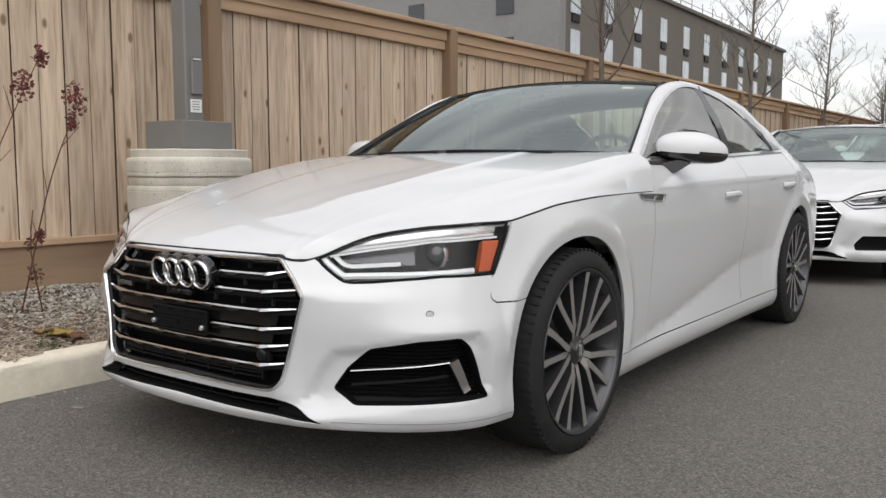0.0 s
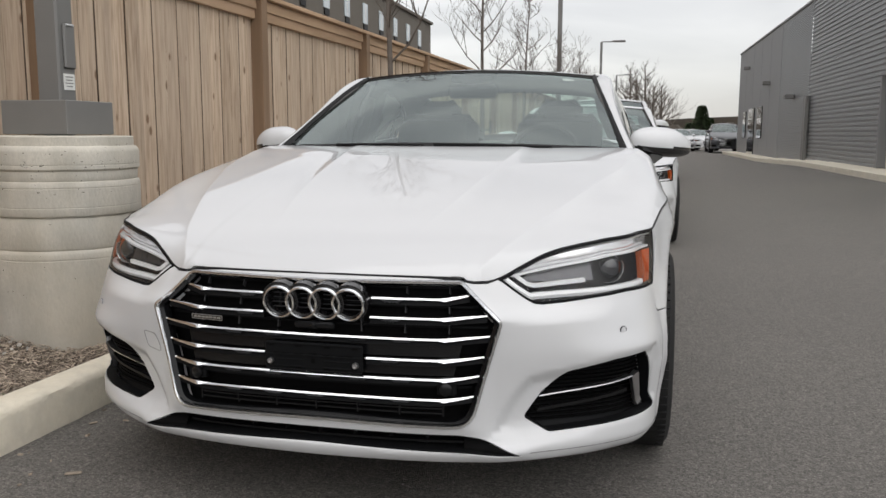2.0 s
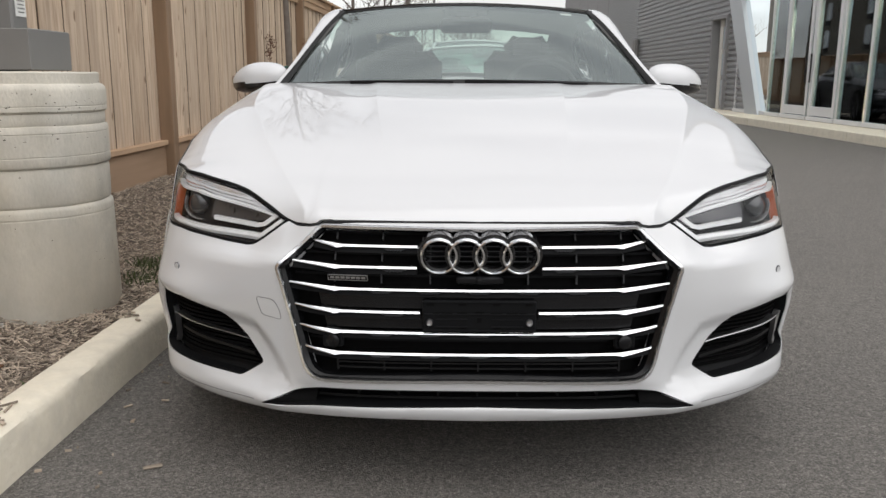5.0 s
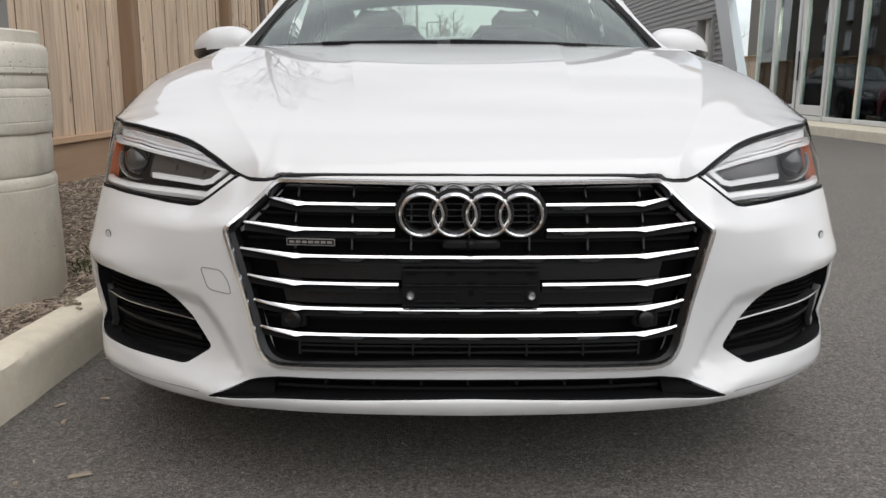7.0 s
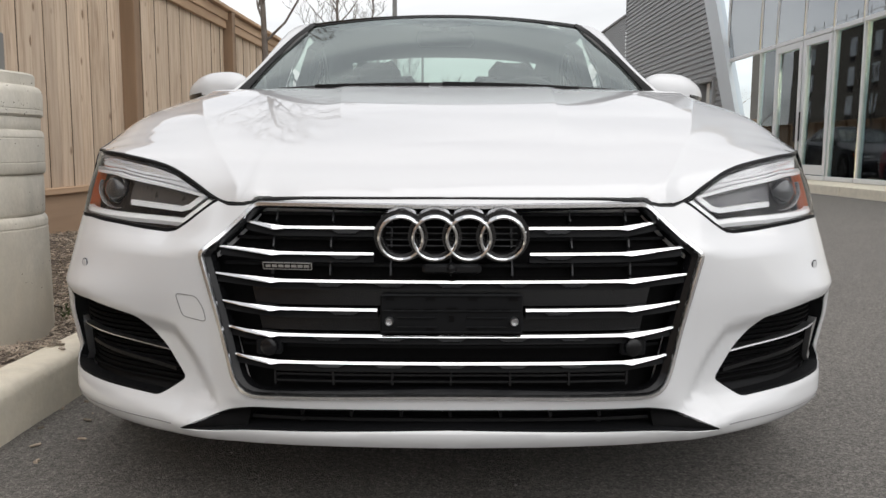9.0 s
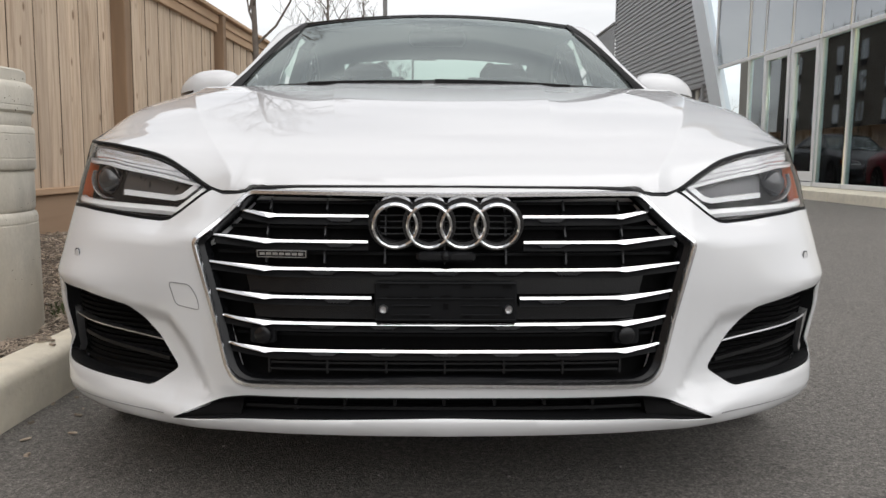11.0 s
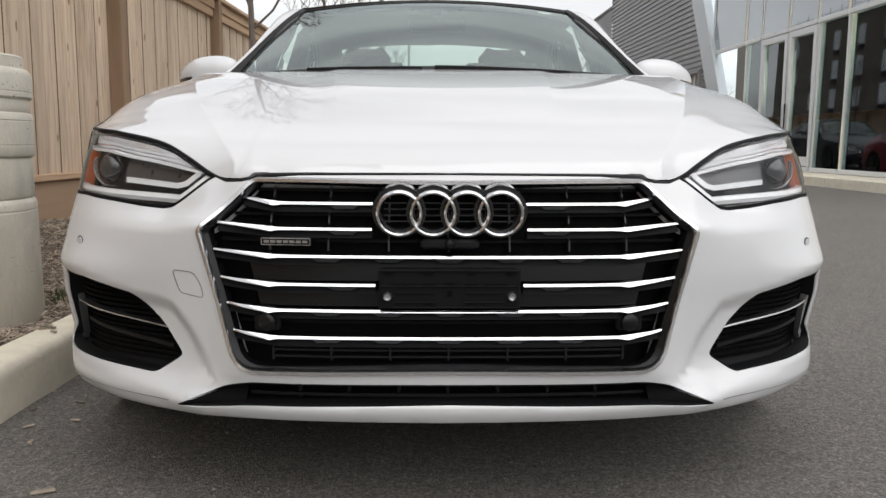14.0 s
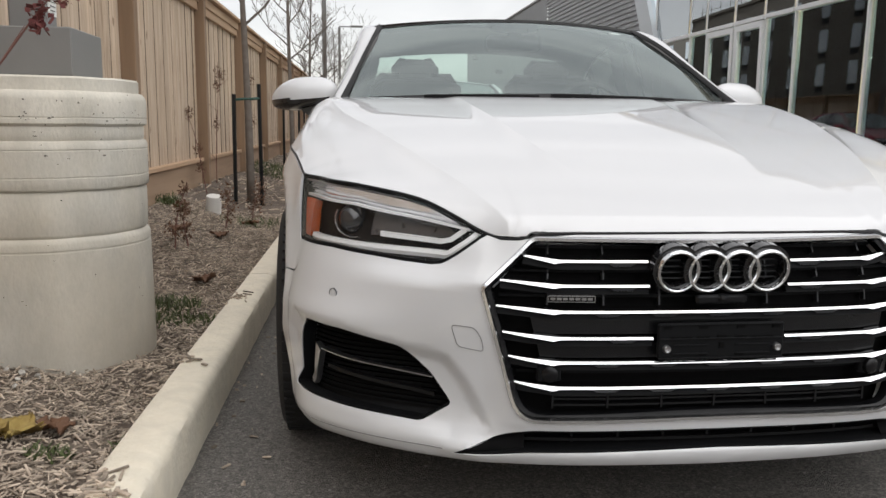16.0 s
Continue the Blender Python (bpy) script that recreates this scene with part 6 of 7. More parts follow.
    # --- sides ---
    for k in two:
        top = [(s, float(edge_z(s)) - 0.004) for s in np.linspace(s_of_y(0.53), s_of_y(1.50), 40)]
        fend = arch(yc, math.pi - a_seam - 0.012, -math.asin((0.255 - zc) / r_arch) * -1, 50)
        fend += [(s_of_y(1.500), 0.255), (s_of_y(1.500), float(edge_z(s_of_y(1.5))) - 0.004)]
        fend += top[::-1][1:]
        fend += [(s_of_y(0.437), 0.630), (s_of_y(0.414), 0.612), (s_of_y(0.4095), seam_z + 0.024), (s_of_y(0.4135), seam_z + 0.014), (s_of_y(0.427), seam_z + 0.005), (s_of_y(0.502), seam_z + 0.002)]
        def swage(y0, y1):
            return [[(s_of_y(y), float(swage_z(y))) for y in np.linspace(y0, y1, max(3, int((y1 - y0) / 0.03)))]]

        def shoulder(y0, y1):
            return [[(s_of_y(y), float(shoulder_z(y)) + o) for y in np.linspace(y0, y1, max(3, int((y1 - y0) / 0.05)))] for o in (-0.003, 0.003)]

        put_panel("front_fender", P, car, fmap=body, outer=fend, h=h * 0.9, rim=0.012, mirror=k < 0, lines=swage(1.33, 1.49) + [[(s_of_y(yc + 0.424 * math.cos(a)), 0.333 + 0.424 * math.sin(a)) for a in np.linspace(0.0, 2.55, 60)]])
        ys = np.linspace(1.505, 2.715, 30)
        door = [(s_of_y(1.505), 0.255), (s_of_y(2.715), 0.255)] + [(s_of_y(y), float(belt_z(y))) for y in ys[::-1]]
        fd = put_panel("front_door", P, car, fmap=body, outer=door, h=h * 1.1, rim=0.012, mirror=k < 0, lines=swage(1.515, 2.705) + shoulder(1.515, 2.705))
        ra = arch(yr, math.pi - math.asin((0.255 - zc) / r_arch), math.pi * 0.62, 20)
        ye = yr + r_arch * math.cos(math.pi * 0.62)
        ys = np.linspace(2.721, 3.62, 24)
        door = [(s_of_y(2.721), 0.255)] + ra + [(s_of_y(3.62), 0.76)] + [(s_of_y(y), float(belt_z(y))) for y in ys[::-1]]
        rd = put_panel("rear_door", P, car, fmap=body, outer=door, h=h * 1.2, rim=0.012, mirror=k < 0, lines=swage(2.73, 3.26) + shoulder(2.73, 3.61))
        quarter = arch(yr, math.pi * 0.615, math.asin((0.24 - zc) / r_arch), 34) + [(s_of_y(4.30), 0.24), (s_of_y(4.30), 0.95)]
        quarter += [(s_of_y(y), z) for y, z in ((4.2, 0.980), (4.05, 1.004), (3.9, float(belt_z(3.9))), (3.75, float(belt_z(3.75))), (3.626, float(belt_z(3.626))))] + [(s_of_y(3.626), 0.762)]
        put_panel("rear_fender", P, car, fmap=body, outer=quarter, h=h * 1.6, rim=0.012, mirror=k < 0)
        sill = arch(yc, math.asin((0.15 - zc) / r_arch), math.asin((0.25 - zc) / r_arch), 6) + arch(yr, math.pi - math.asin((0.25 - zc) / r_arch), math.pi - math.asin((0.15 - zc) / r_arch), 6)
        put_panel("side_sill", P, car, fmap=body, outer=sill, h=h * 1.6, rim=0.02, mirror=k < 0)
        for name_, owner, y, z in (("door_handle", fd, 2.46, 0.808), ("door_handle", rd, 3.44, 0.840)):
            s0 = s_of_y(y)
            gh = Geo()
            ys = np.linspace(-0.105, 0.105, 9)
            p = [mirror_pt(body(s0 + q, z + 0.004 * (1 - abs(q) / 0.105), -0.024 + 0.022 * (abs(q) / 0.105) ** 3), k) for q in ys]
            u = [mirror_pt((1, 0, 0.1), k)] * 9
            gh.sweep(p, u, [(-0.013, -0.006), (-0.013, 0.004), (-0.006, 0.010), (0.006, 0.010), (0.013, 0.004), (0.013, -0.006)])
            hd = gh.make(name_, P, owner, "white pull handle", smooth="auto")
            cup = [(s0 + 0.07 * math.cos(a), z + 0.026 * math.sin(a)) for a in np.linspace(0, 2 * math.pi, 18, endpoint=False)]
            cp = np.array(cup)
            m0 = body(cp[:, 0], cp[:, 1], -0.001)
            Geo().sweep([mirror_pt(q, k) for q in m0], [mirror_pt((1, 0, 0), k)] * 18, [(-0.001, -0.002), (-0.001, 0.001), (0.001, 0.001), (0.001, -0.002)], closed=True).make("handle_cup_edge", P, hd)
        # fender vent
        vent = round_corners([(s_of_y(1.38), 0.818), (s_of_y(1.585), 0.802), (s_of_y(1.615), 0.830), (s_of_y(1.345), 0.838)], 0.004, 3)
        vt = put_panel("fender_vent", M["gloss_black"], car, "black fender vent with chrome edge", fmap=lambda u, v: body(u, v, -0.004), outer=vent, h=0.03, rim=0.008, mirror=k < 0)
        if detail:
            e = dense(vent, 0.01)
            p = body(e[:, 0], e[:, 1], -0.005) * (k, 1, 1)
            Geo().sweep(p, [mirror_pt((1, 0, 0), k)] * len(p), [(-0.0016, -0.003), (-0.0016, 0.002), (0.0016, 0.002), (0.0016, -0.003)], closed=True).make("vent_edge", M["chrome"], vt, "chrome edge")
            c = body(s_of_y(1.50), 0.820, -0.006) * (k, 1, 1)
            Geo().box(c, (0.004, 0.03, 0.006), pose(0, 0, 0, 25, 0, 0)).make("vent_mark", M["chrome"], vt, "chrome bar")
        # wheel wells
        for y0 in (yc, yr):
            m = Matrix.Translation((0.40 * k, y0, zc)) @ pose(0, 0, 0, 0, 90 * k, 0)
            Geo().lathe([(0.0, 0.0), (0.379, 0.0), (0.379, 0.478)], m, 32, arc=(math.radians(68), math.radians(292)) if k > 0 else (math.radians(-112), math.radians(112))).make("wheel_well", M["matt_black"], car)
        # --- greenhouse side ---
        ys = np.linspace(1.59, 3.64, 50)
        n = len(ys)
        lowp = np.stack([[body(s_of_y(y), float(belt_z(y)))[0] - 0.012 for y in ys], ys, belt_z(ys) + 0.012], -1)
        topp = np.stack([dlo_x(ys), ys, np.maximum(dlo_z(ys), lowp[:, 2] + 0.001)], -1)
        v, f2 = [], []
        for i in range(n):
            for q in np.linspace(0, 1, 6):
                p = lowp[i] * (1 - q) + topp[i] * q
                p = p + np.array((0.016 * 4 * q * (1 - q), 0, 0))
                v.append(mirror_pt(p, k))
        f2 = [(i * 6 + j, i * 6 + 6 + j, i * 6 + 7 + j, i * 6 + j + 1) for i in range(n - 1) for j in range(5)]
        f2 = f2 if k > 0 else [t[::-1] for t in f2]
        sg = link_mesh("side_window", v, f2, M["side_glass"], car, "tinted side glass with chrome trim", smooth=True)
        sg.visible_shadow = False
        # chrome line round the glass
        u = [mirror_pt((1, 0, 0.4), k)] * n
        Geo().sweep([mirror_pt(p + np.array((0.015, 0, -0.004)), k) for p in lowp], u, [(-0.007, -0.01), (-0.007, 0.003), (0.007, 0.003), (0.007, -0.01)]).make("belt_trim", M["chrome"], sg, "chrome belt trim")
        Geo().sweep([mirror_pt(p + np.array((0.006, 0, 0.0)), k) for p in topp], u, [(-0.006, -0.01), (-0.006, 0.002), (0.006, 0.002), (0.006, -0.01)]).make("window_trim", M["chrome"], sg, "chrome window trim")
        # pillar between the door windows
        j = int(np.argmin(np.abs(ys - 2.68)))
        a, b = Vector(mirror_pt(lowp[j] + np.array((0.002, 0.03, 0)), k)), Vector(mirror_pt(topp[j - 2] + np.array((0.002, 0, 0)), k))
        m2 = (a + b) / 2 + Vector((0.018 * k, 0, 0))
        Geo().sweep([a, m2, b], [mirror_pt((1, 0, 0.3), k)] * 3, [(-0.045, -0.004), (-0.045, 0.003), (0.045, 0.003), (0.045, -0.004)]).make("door_pillar", M["gloss_black"], car)
        j = int(np.argmin(np.abs(ys - 3.40)))
        a, b = Vector(mirror_pt(lowp[j + 2], k)), Vector(mirror_pt(topp[j - 2], k))
        m2 = (a + b) / 2 + Vector((0.018 * k, 0, 0))
        Geo().sweep([a, m2, b], [mirror_pt((1, 0, 0.3), k)] * 3, [(-0.02, -0.004), (-0.02, 0.003), (0.02, 0.003), (0.02, -0.004)]).make("door_pillar", M["gloss_black"], car)
        # white band between glass and roof, from the fender over the roof to the tail
        ys = np.linspace(1.52, 4.30, 64)
        v, f2 = [], []
        for y in ys:
            ra_, rz_ = float(rail_x(y)), float(rail_z(y))
            if 1.59 <= y <= 3.64:
                dx, dz = float(dlo_x(y)) + 0.004, max(float(dlo_z(y)), float(belt_z(y)) + 0.012)
            else:
                dx, dz = float(body(s_of_y(y), float(belt_z(y)))[0]), float(belt_z(y)) - 0.006
            for q in np.linspace(0, 1, 6):
                bulge = 4 * q * (1 - q) * (0.25 if y < 3.4 else max(0.05, 0.25 - 0.5 * (y - 3.4))) * math.hypot(dx - ra_, dz - rz_)
                v.append(mirror_pt((dx + (ra_ - dx) * q + bulge * 0.6, y, dz + (rz_ - dz) * q + bulge * 0.6), k))
        f2 = [(i * 6 + j, i * 6 + 6 + j, i * 6 + 7 + j, i * 6 + j + 1) for i in range(63) for j in range(5)]
        f2 = f2 if k > 0 else [t[::-1] for t in f2]
        link_mesh("roof_frame", v, f2, P, car, "white pillar and roof frame", smooth=True)
        lining = [(p[0] - 0.022 * k, p[1], p[2] - 0.014) for p in v[6 * 4:6 * 60]]
        link_mesh("inner_lining", lining, [(i * 6 + j, i * 6 + 6 + j, i * 6 + 7 + j, i * 6 + j + 1) for i in range(55) for j in range(5)], M["seat"], car, "dark lining of the roof frame", smooth=True)
        # black strip between screen and pillar
        ys = np.linspace(1.55, 2.36, 20)
        v = []
        for i, y in enumerate(ys):
            q = i / 19
            w = windscreen(np.array(0.985), np.array(q))
            v += [mirror_pt((float(rail_x(y)), y, float(rail_z(y)) + 0.001), k), mirror_pt(((w[0] + float(rail_x(y))) / 2 + 0.004, (w[1] + y) / 2, (w[2] + float(rail_z(y))) / 2 + 0.012), k), mirror_pt(w + np.array((0, 0, 0.004)), k)]
        f2 = [(i * 3 + j, i * 3 + 3 + j, i * 3 + 4 + j, i * 3 + j + 1) for i in range(19) for j in range(2)]
        f2 = f2 if k > 0 else [t[::-1] for t in f2]
        link_mesh("pillar_trim", v, f2, M["matt_black"], car, "black windscreen pillar trim", smooth=True)
        # --- door mirror ---
        v, f2 = [], []
        nu, nv = (72, 36) if detail else (24, 14)
        for i in range(nv + 1):
            ph = math.pi * (i / nv - 0.5)
            for j in range(nu):
                th = 2 * math.pi * j / nu
                c, s_ = math.cos(ph), math.sin(ph)
                ex, ez, ey = s_, c * math.sin(th), c * math.cos(th)
                taper = 1.0 - 0.22 * (ex > 0) * ex * ex
                x = 0.918 + 0.135 * math.copysign(abs(ex) ** 0.85, ex)
                z = 1.003 + (0.080 * taper * ez ** 0.8 if ez > 0 else -0.052 * (-ez) ** 0.7) - 0.012 * ex
                y = 1.865 + 0.05 * ex + (0.085 * taper * ey if ey < 0 else 0.045 * ey)
                v.append(mirror_pt((x, y, z), k))
        f2 = [(i * nu + j, i * nu + (j + 1) % nu, (i + 1) * nu + (j + 1) % nu, (i + 1) * nu + j) for i in range(nv) for j in range(nu)]
        f2 = f2 if k > 0 else [t[::-1] for t in f2]
        cut = [v[i][2] + 0.05 * (abs(v[i][0]) - 0.92) for i in range(len(v))]
        up = [t for t in f2 if np.mean([cut[i] for i in t]) > 0.997]
        dn = [t for t in f2 if np.mean([cut[i] for i in t]) <= 0.997]
        mr = link_used("door_mirror", v, up, P, car, "white door mirror with black lower half")
        link_used("mirror_underside", v, dn, M["gloss_black"], mr, "black lower shell")
        gm = Geo().sweep([mirror_pt((0.80, 1.80, 0.935), k), mirror_pt((0.86, 1.83, 0.950), k), mirror_pt((0.905, 1.85, 0.975), k)], [(0, 0, 1)] * 3, [(-0.04, -0.03), (-0.04, 0.012), (0.04, 0.012), (0.04, -0.03)], scale=[1.3, 1.1, 0.9])
        gm.make("mirror_arm", M["gloss_black"], mr, smooth="auto")
        gl = Geo().box(mirror_pt((0.93, 1.912, 1.005), k), (0.17, 0.006, 0.085), pose(0, 0, 0, 0, 0, 14 * k), bevel=0.002)
        gl.make("mirror_glass", M["chrome"], mr, "mirror glass")

    # --- screen, roof, rear ---
    ws = put_panel("windscreen", M["ws"], car, "tinted windscreen", fmap=windscreen, outer=[(-0.985, 0.0), (0.985, 0.0), (0.985, 1.0), (-0.985, 1.0)], h=0.07, rim=0)
    ws.visible_shadow = False
    put_panel("screen_band", M["matt_black"], car, "black band at the screen's foot", fmap=lambda u, v: windscreen(u, v) + np.array((0, -0.001, 0.0015)), outer=[(-0.985, -0.05), (0.985, -0.05), (0.985, 0.045), (-0.985, 0.045)], h=0.09, rim=0)
    put_panel("screen_top_band", M["matt_black"], car, fmap=lambda u, v: windscreen(u, v) + np.array((0, -0.001, 0.0015)), outer=[(-0.985, 0.965), (0.985, 0.965), (0.985, 1.02), (-0.985, 1.02)], h=0.09, rim=0)
    put_panel("sensor_pod", M["gloss_black"], car, fmap=lambda u, v: windscreen(u, v) - np.array((0, 0.0, 0.006)), outer=round_corners([(-0.20, 0.99), (-0.16, 0.90), (-0.07, 0.86), (0.07, 0.86), (0.16, 0.90), (0.20, 0.99)], 0.02), h=0.06, rim=0.02)
    put_panel("roof", M[roof], car, "dark glass roof" if roof == "gloss_black" else "", fmap=roof_skin, outer=[(-1, 2.22), (1, 2.22), (1, 3.45), (-1, 3.45)], h=0.09, rim=0.01)
    put_panel("rear_window", M["rear_glass"], car, fmap=roof_skin, outer=[(-0.93, 3.452), (0.93, 3.452), (0.93, 4.28), (-0.93, 4.28)], h=0.12, rim=0).visible_shadow = False
    for k in two:
        put_panel("rear_pillar", P, car, fmap=roof_skin, outer=[(0.93 * k, 3.452), (1.0 * k, 3.452), (1.0 * k, 4.28), (0.93 * k, 4.28)], h=0.12, rim=0.01)
    for k in two:
        put_panel("inner_lining", M["seat"], car, fmap=lambda u, v: roof_skin(u, v) - np.array((0, 0, 0.022)), outer=[(0.91 * k, 3.45), (1.0 * k, 3.45), (1.0 * k, 4.28), (0.91 * k, 4.28)], h=0.14, rim=0)
    put_panel("headliner", M["seat"], car, "dark headliner", fmap=lambda u, v: roof_skin(u, v) - np.array((0, 0, 0.03)), outer=[(-0.98, 2.30), (0.98, 2.30), (0.98, 3.44), (-0.98, 3.44)], h=0.16, rim=0)
    v, n = [], 13
    for y, z, w in ((4.28, 1.035, 0.62), (4.45, 1.005, 0.70), (4.60, 0.995, 0.62), (4.66, 0.985, 0.58)):
        for u in np.linspace(-1, 1, n):
            v.append((u * w, y + 0.02 * (1 - u * u), z + 0.02 * (1 - u * u) - 0.03 * u * u))
    link_mesh("tailgate", v, [(i * n + j, i * n + j + 1, i * n + n + j + 1, i * n + n + j) for i in range(3) for j in range(n - 1)], P, car, smooth=True)
    tail = [(s_of_y(4.305), 0.24), (s_of_y(4.305), 0.95), (s_of_y(4.45), 0.97), (s_of_y(4.6), 0.97), (S_END - 0.3, 0.975), (S_END, 0.98), (S_END, 0.24)]
    for k in two:
        put_panel("rear_bumper", P, car, fmap=body, outer=tail, h=0.08, rim=0.012, mirror=k < 0)
        tl = [(s_of_y(4.40), 0.80), (s_of_y(4.40), 0.90), (S_END - 0.35, 0.90), (S_END - 0.35, 0.81)]
        put_panel("tail_light", M["paint_red"], car, "red tail light", fmap=lambda u, v: body(u, v, -0.004), outer=tl, h=0.05, rim=0.01, mirror=k < 0)
    Geo().box((0, 2.3, 0.235), (1.50, 3.8, 0.05), bevel=0.02).make("underbody", M["matt_black"], car)
    Geo().box((0, 0.55, 0.235), (1.20, 0.75, 0.06), bevel=0.02).make("underbody", M["matt_black"], car)
    Geo().box((0, 0.75, 0.50), (1.0, 1.0, 0.30), bevel=0.05).make("engine_bay", M["matt_black"], car)

    # --- cabin ---
    Geo().box((0, 1.80, 0.885), (1.42, 0.52, 0.12), bevel=0.05).box((0, 2.02, 0.78), (1.36, 0.16, 0.26), bevel=0.05).make("dashboard", M["seat"], car, "black dashboard")
    Geo().box((0, 2.9, 0.30), (1.40, 2.2, 0.06)).make("cabin_floor", M["seat"], car)
    Geo().box((0.0, 4.05, 0.88), (1.2, 0.7, 0.04)).make("parcel_shelf", M["seat"], car)
    for x in (-0.37, 0.37):
        st = Geo().box((x, 2.62, 0.52), (0.50, 0.52, 0.16), bevel=0.06).make("front_seat", M["seat"], car, "black leather front seat", smooth="auto")
        Geo().box((x, 2.96, 0.86), (0.50, 0.15, 0.62), pose(0, 0, 0, -16), bevel=0.06).make("backrest", M["seat"], st, smooth="auto")
        Geo().box((x, 3.06, 1.165), (0.26, 0.10, 0.17), pose(0, 0, 0, -12), bevel=0.045).make("headrest", M["seat"], st, smooth="auto")
    for k in two:
        Geo().sweep([(0.80 * k, 2.72, 0.55), (0.78 * k, 2.74, 0.98), (0.655 * k, 2.62, 1.29)], [(k, 0, 0.3)] * 3, [(-0.085, -0.05), (-0.085, 0.0), (0.085, 0.0), (0.085, -0.05)]).make("pillar_trim", M["seat"], car, "dark inner trim of the door pillar")
        Geo().box((0.80 * k, 2.62, 0.74), (0.07, 2.0, 0.48), bevel=0.02).make("door_trim", M["seat"], car, "dark inner door trim")
    bench = Geo().box((0, 3.45, 0.50), (1.2, 0.5, 0.16), bevel=0.05).make("rear_bench", M["seat"], car, smooth="auto")
    Geo().box((0, 3.78, 0.76), (1.2, 0.16, 0.50), pose(0, 0, 0, -22), bevel=0.05).make("rear_backrest", M["seat"], bench, smooth="auto")
    for x in (-0.36, 0.36):
        Geo().box((x, 3.90, 1.03), (0.24, 0.09, 0.12), pose(0, 0, 0, -18), bevel=0.04).make("rear_headrest", M["seat"], bench, smooth="auto")
    sw = Matrix.Translation((0.37, 2.17, 0.93)) @ pose(0, 0, 0, 66)
    an = np.linspace(0, 2 * math.pi, 28, endpoint=False)
    gs = Geo()
    ring = [sw @ Vector((0.178 * math.cos(a), 0.178 * math.sin(a), 0)) for a in an]
    gs.sweep(ring, [sw.to_3x3() @ Vector((0, 0, 1))] * 28, [(0.014 * math.cos(a), 0.014 * math.sin(a)) for a in np.linspace(0, 2 * math.pi, 8, endpoint=False)], closed=True)
    gs.box(sw.translation, (0.16, 0.10, 0.04), sw.to_3x3().to_4x4(), bevel=0.015).box(sw.translation, (0.34, 0.035, 0.02), sw.to_3x3().to_4x4())
    gs.make("steering_wheel", M["seat"], car, "black three-spoke steering wheel", smooth="auto")
    Geo().box((0, 2.20, 1.262), (0.25, 0.035, 0.065), pose(0, 0, 0, -8), bevel=0.02).box((0, 2.185, 1.30), (0.05, 0.05, 0.05), bevel=0.015).make("rear_view_mirror", M["gloss_black"], car, smooth="auto")
    if detail:
        put_panel("windscreen_sticker", M["white_label"], car, "small white sticker inside the screen", fmap=lambda u, v: windscreen(u, v) - np.array((0, 0, 0.004)), outer=[(0.74, 0.89), (0.83, 0.89), (0.83, 0.93), (0.74, 0.93)], h=0.05, rim=0)
        for x0, x1 in ((0.62, -0.02), (-0.08, -0.62)):
            us = np.linspace(x0, x1, 12)
            p = windscreen(us, np.full(12, 0.018) + 0.010 * np.linspace(0, 1, 12)) + np.array((0, -0.016, 0.004))
            Geo().sweep(p, [(0, -0.4, 1)] * 12, [(-0.006, -0.008), (-0.003, 0.006), (0.003, 0.006), (0.006, -0.008)]).make("wiper", M["matt_black"], car, "black wiper blade")

    # --- wheels ---
    def wheel(k):
        """A wheel turned about its own axle, which is x; outer face towards +x."""
        rx = pose(0, 0, 0, 0, 90, 0)
        rim_r = 0.269
        barrel = Geo().lathe([(0.235, -0.19), (0.244, -0.02), (rim_r - 0.006, 0.006), (rim_r, 0.010), (rim_r + 0.002, 0.0), (rim_r + 0.002, -0.20)], rx, 64)
        w = barrel.make("wheel", M["rim_grey"], car, "grey multi-spoke alloy wheel with low-profile tyre", smooth="auto")
        Geo().lathe([(rim_r - 0.009, 0.002), (rim_r - 0.006, 0.0085), (rim_r + 0.001, 0.0125), (rim_r + 0.003, 0.006)], rx, 72).make("rim_lip", M["rim_grey"], w, "grey rim lip", smooth="auto")
        tp = [(rim_r, -0.20), (0.29, -0.235), (0.322, -0.228), (0.3345, -0.195), (0.3368, -0.11), (0.3345, -0.032), (0.326, -0.004), (0.308, 0.008), (0.290, 0.012), (0.276, 0.010), (rim_r + 0.001, 0.002)]
        Geo().lathe(tp, rx, 72).make("tyre", M["rubber"], w, "black low-profile tyre", smooth="auto")
        if detail:
            tg = Geo()
            for i in range(72):
                a = 2 * math.pi * i / 72
                for xo, sk in ((-0.035, 0.05), (-0.185, -0.05)):
                    c = rx @ Vector((0.3305 * math.cos(a), 0.3305 * math.sin(a), xo))
                    tg.box(c, (0.060, 0.009, 0.012), Matrix.Rotation(math.atan2(c[2], c[1]), 4, "X"))
            tg.make("tread_block", M["rubber"], w, kind="stuff")
        Geo().lathe([(0.0, -0.10), (0.165, -0.10), (0.17, -0.105), (0.17, -0.12), (0.0, -0.12)], rx, 40).make("brake_disc", M["disc"], w, smooth="auto")
        Geo().lathe([(0.0, -0.15), (0.245, -0.15)], rx, 40).make("wheel_back", M["matt_black"], w)
        count = 15 if detail else 10
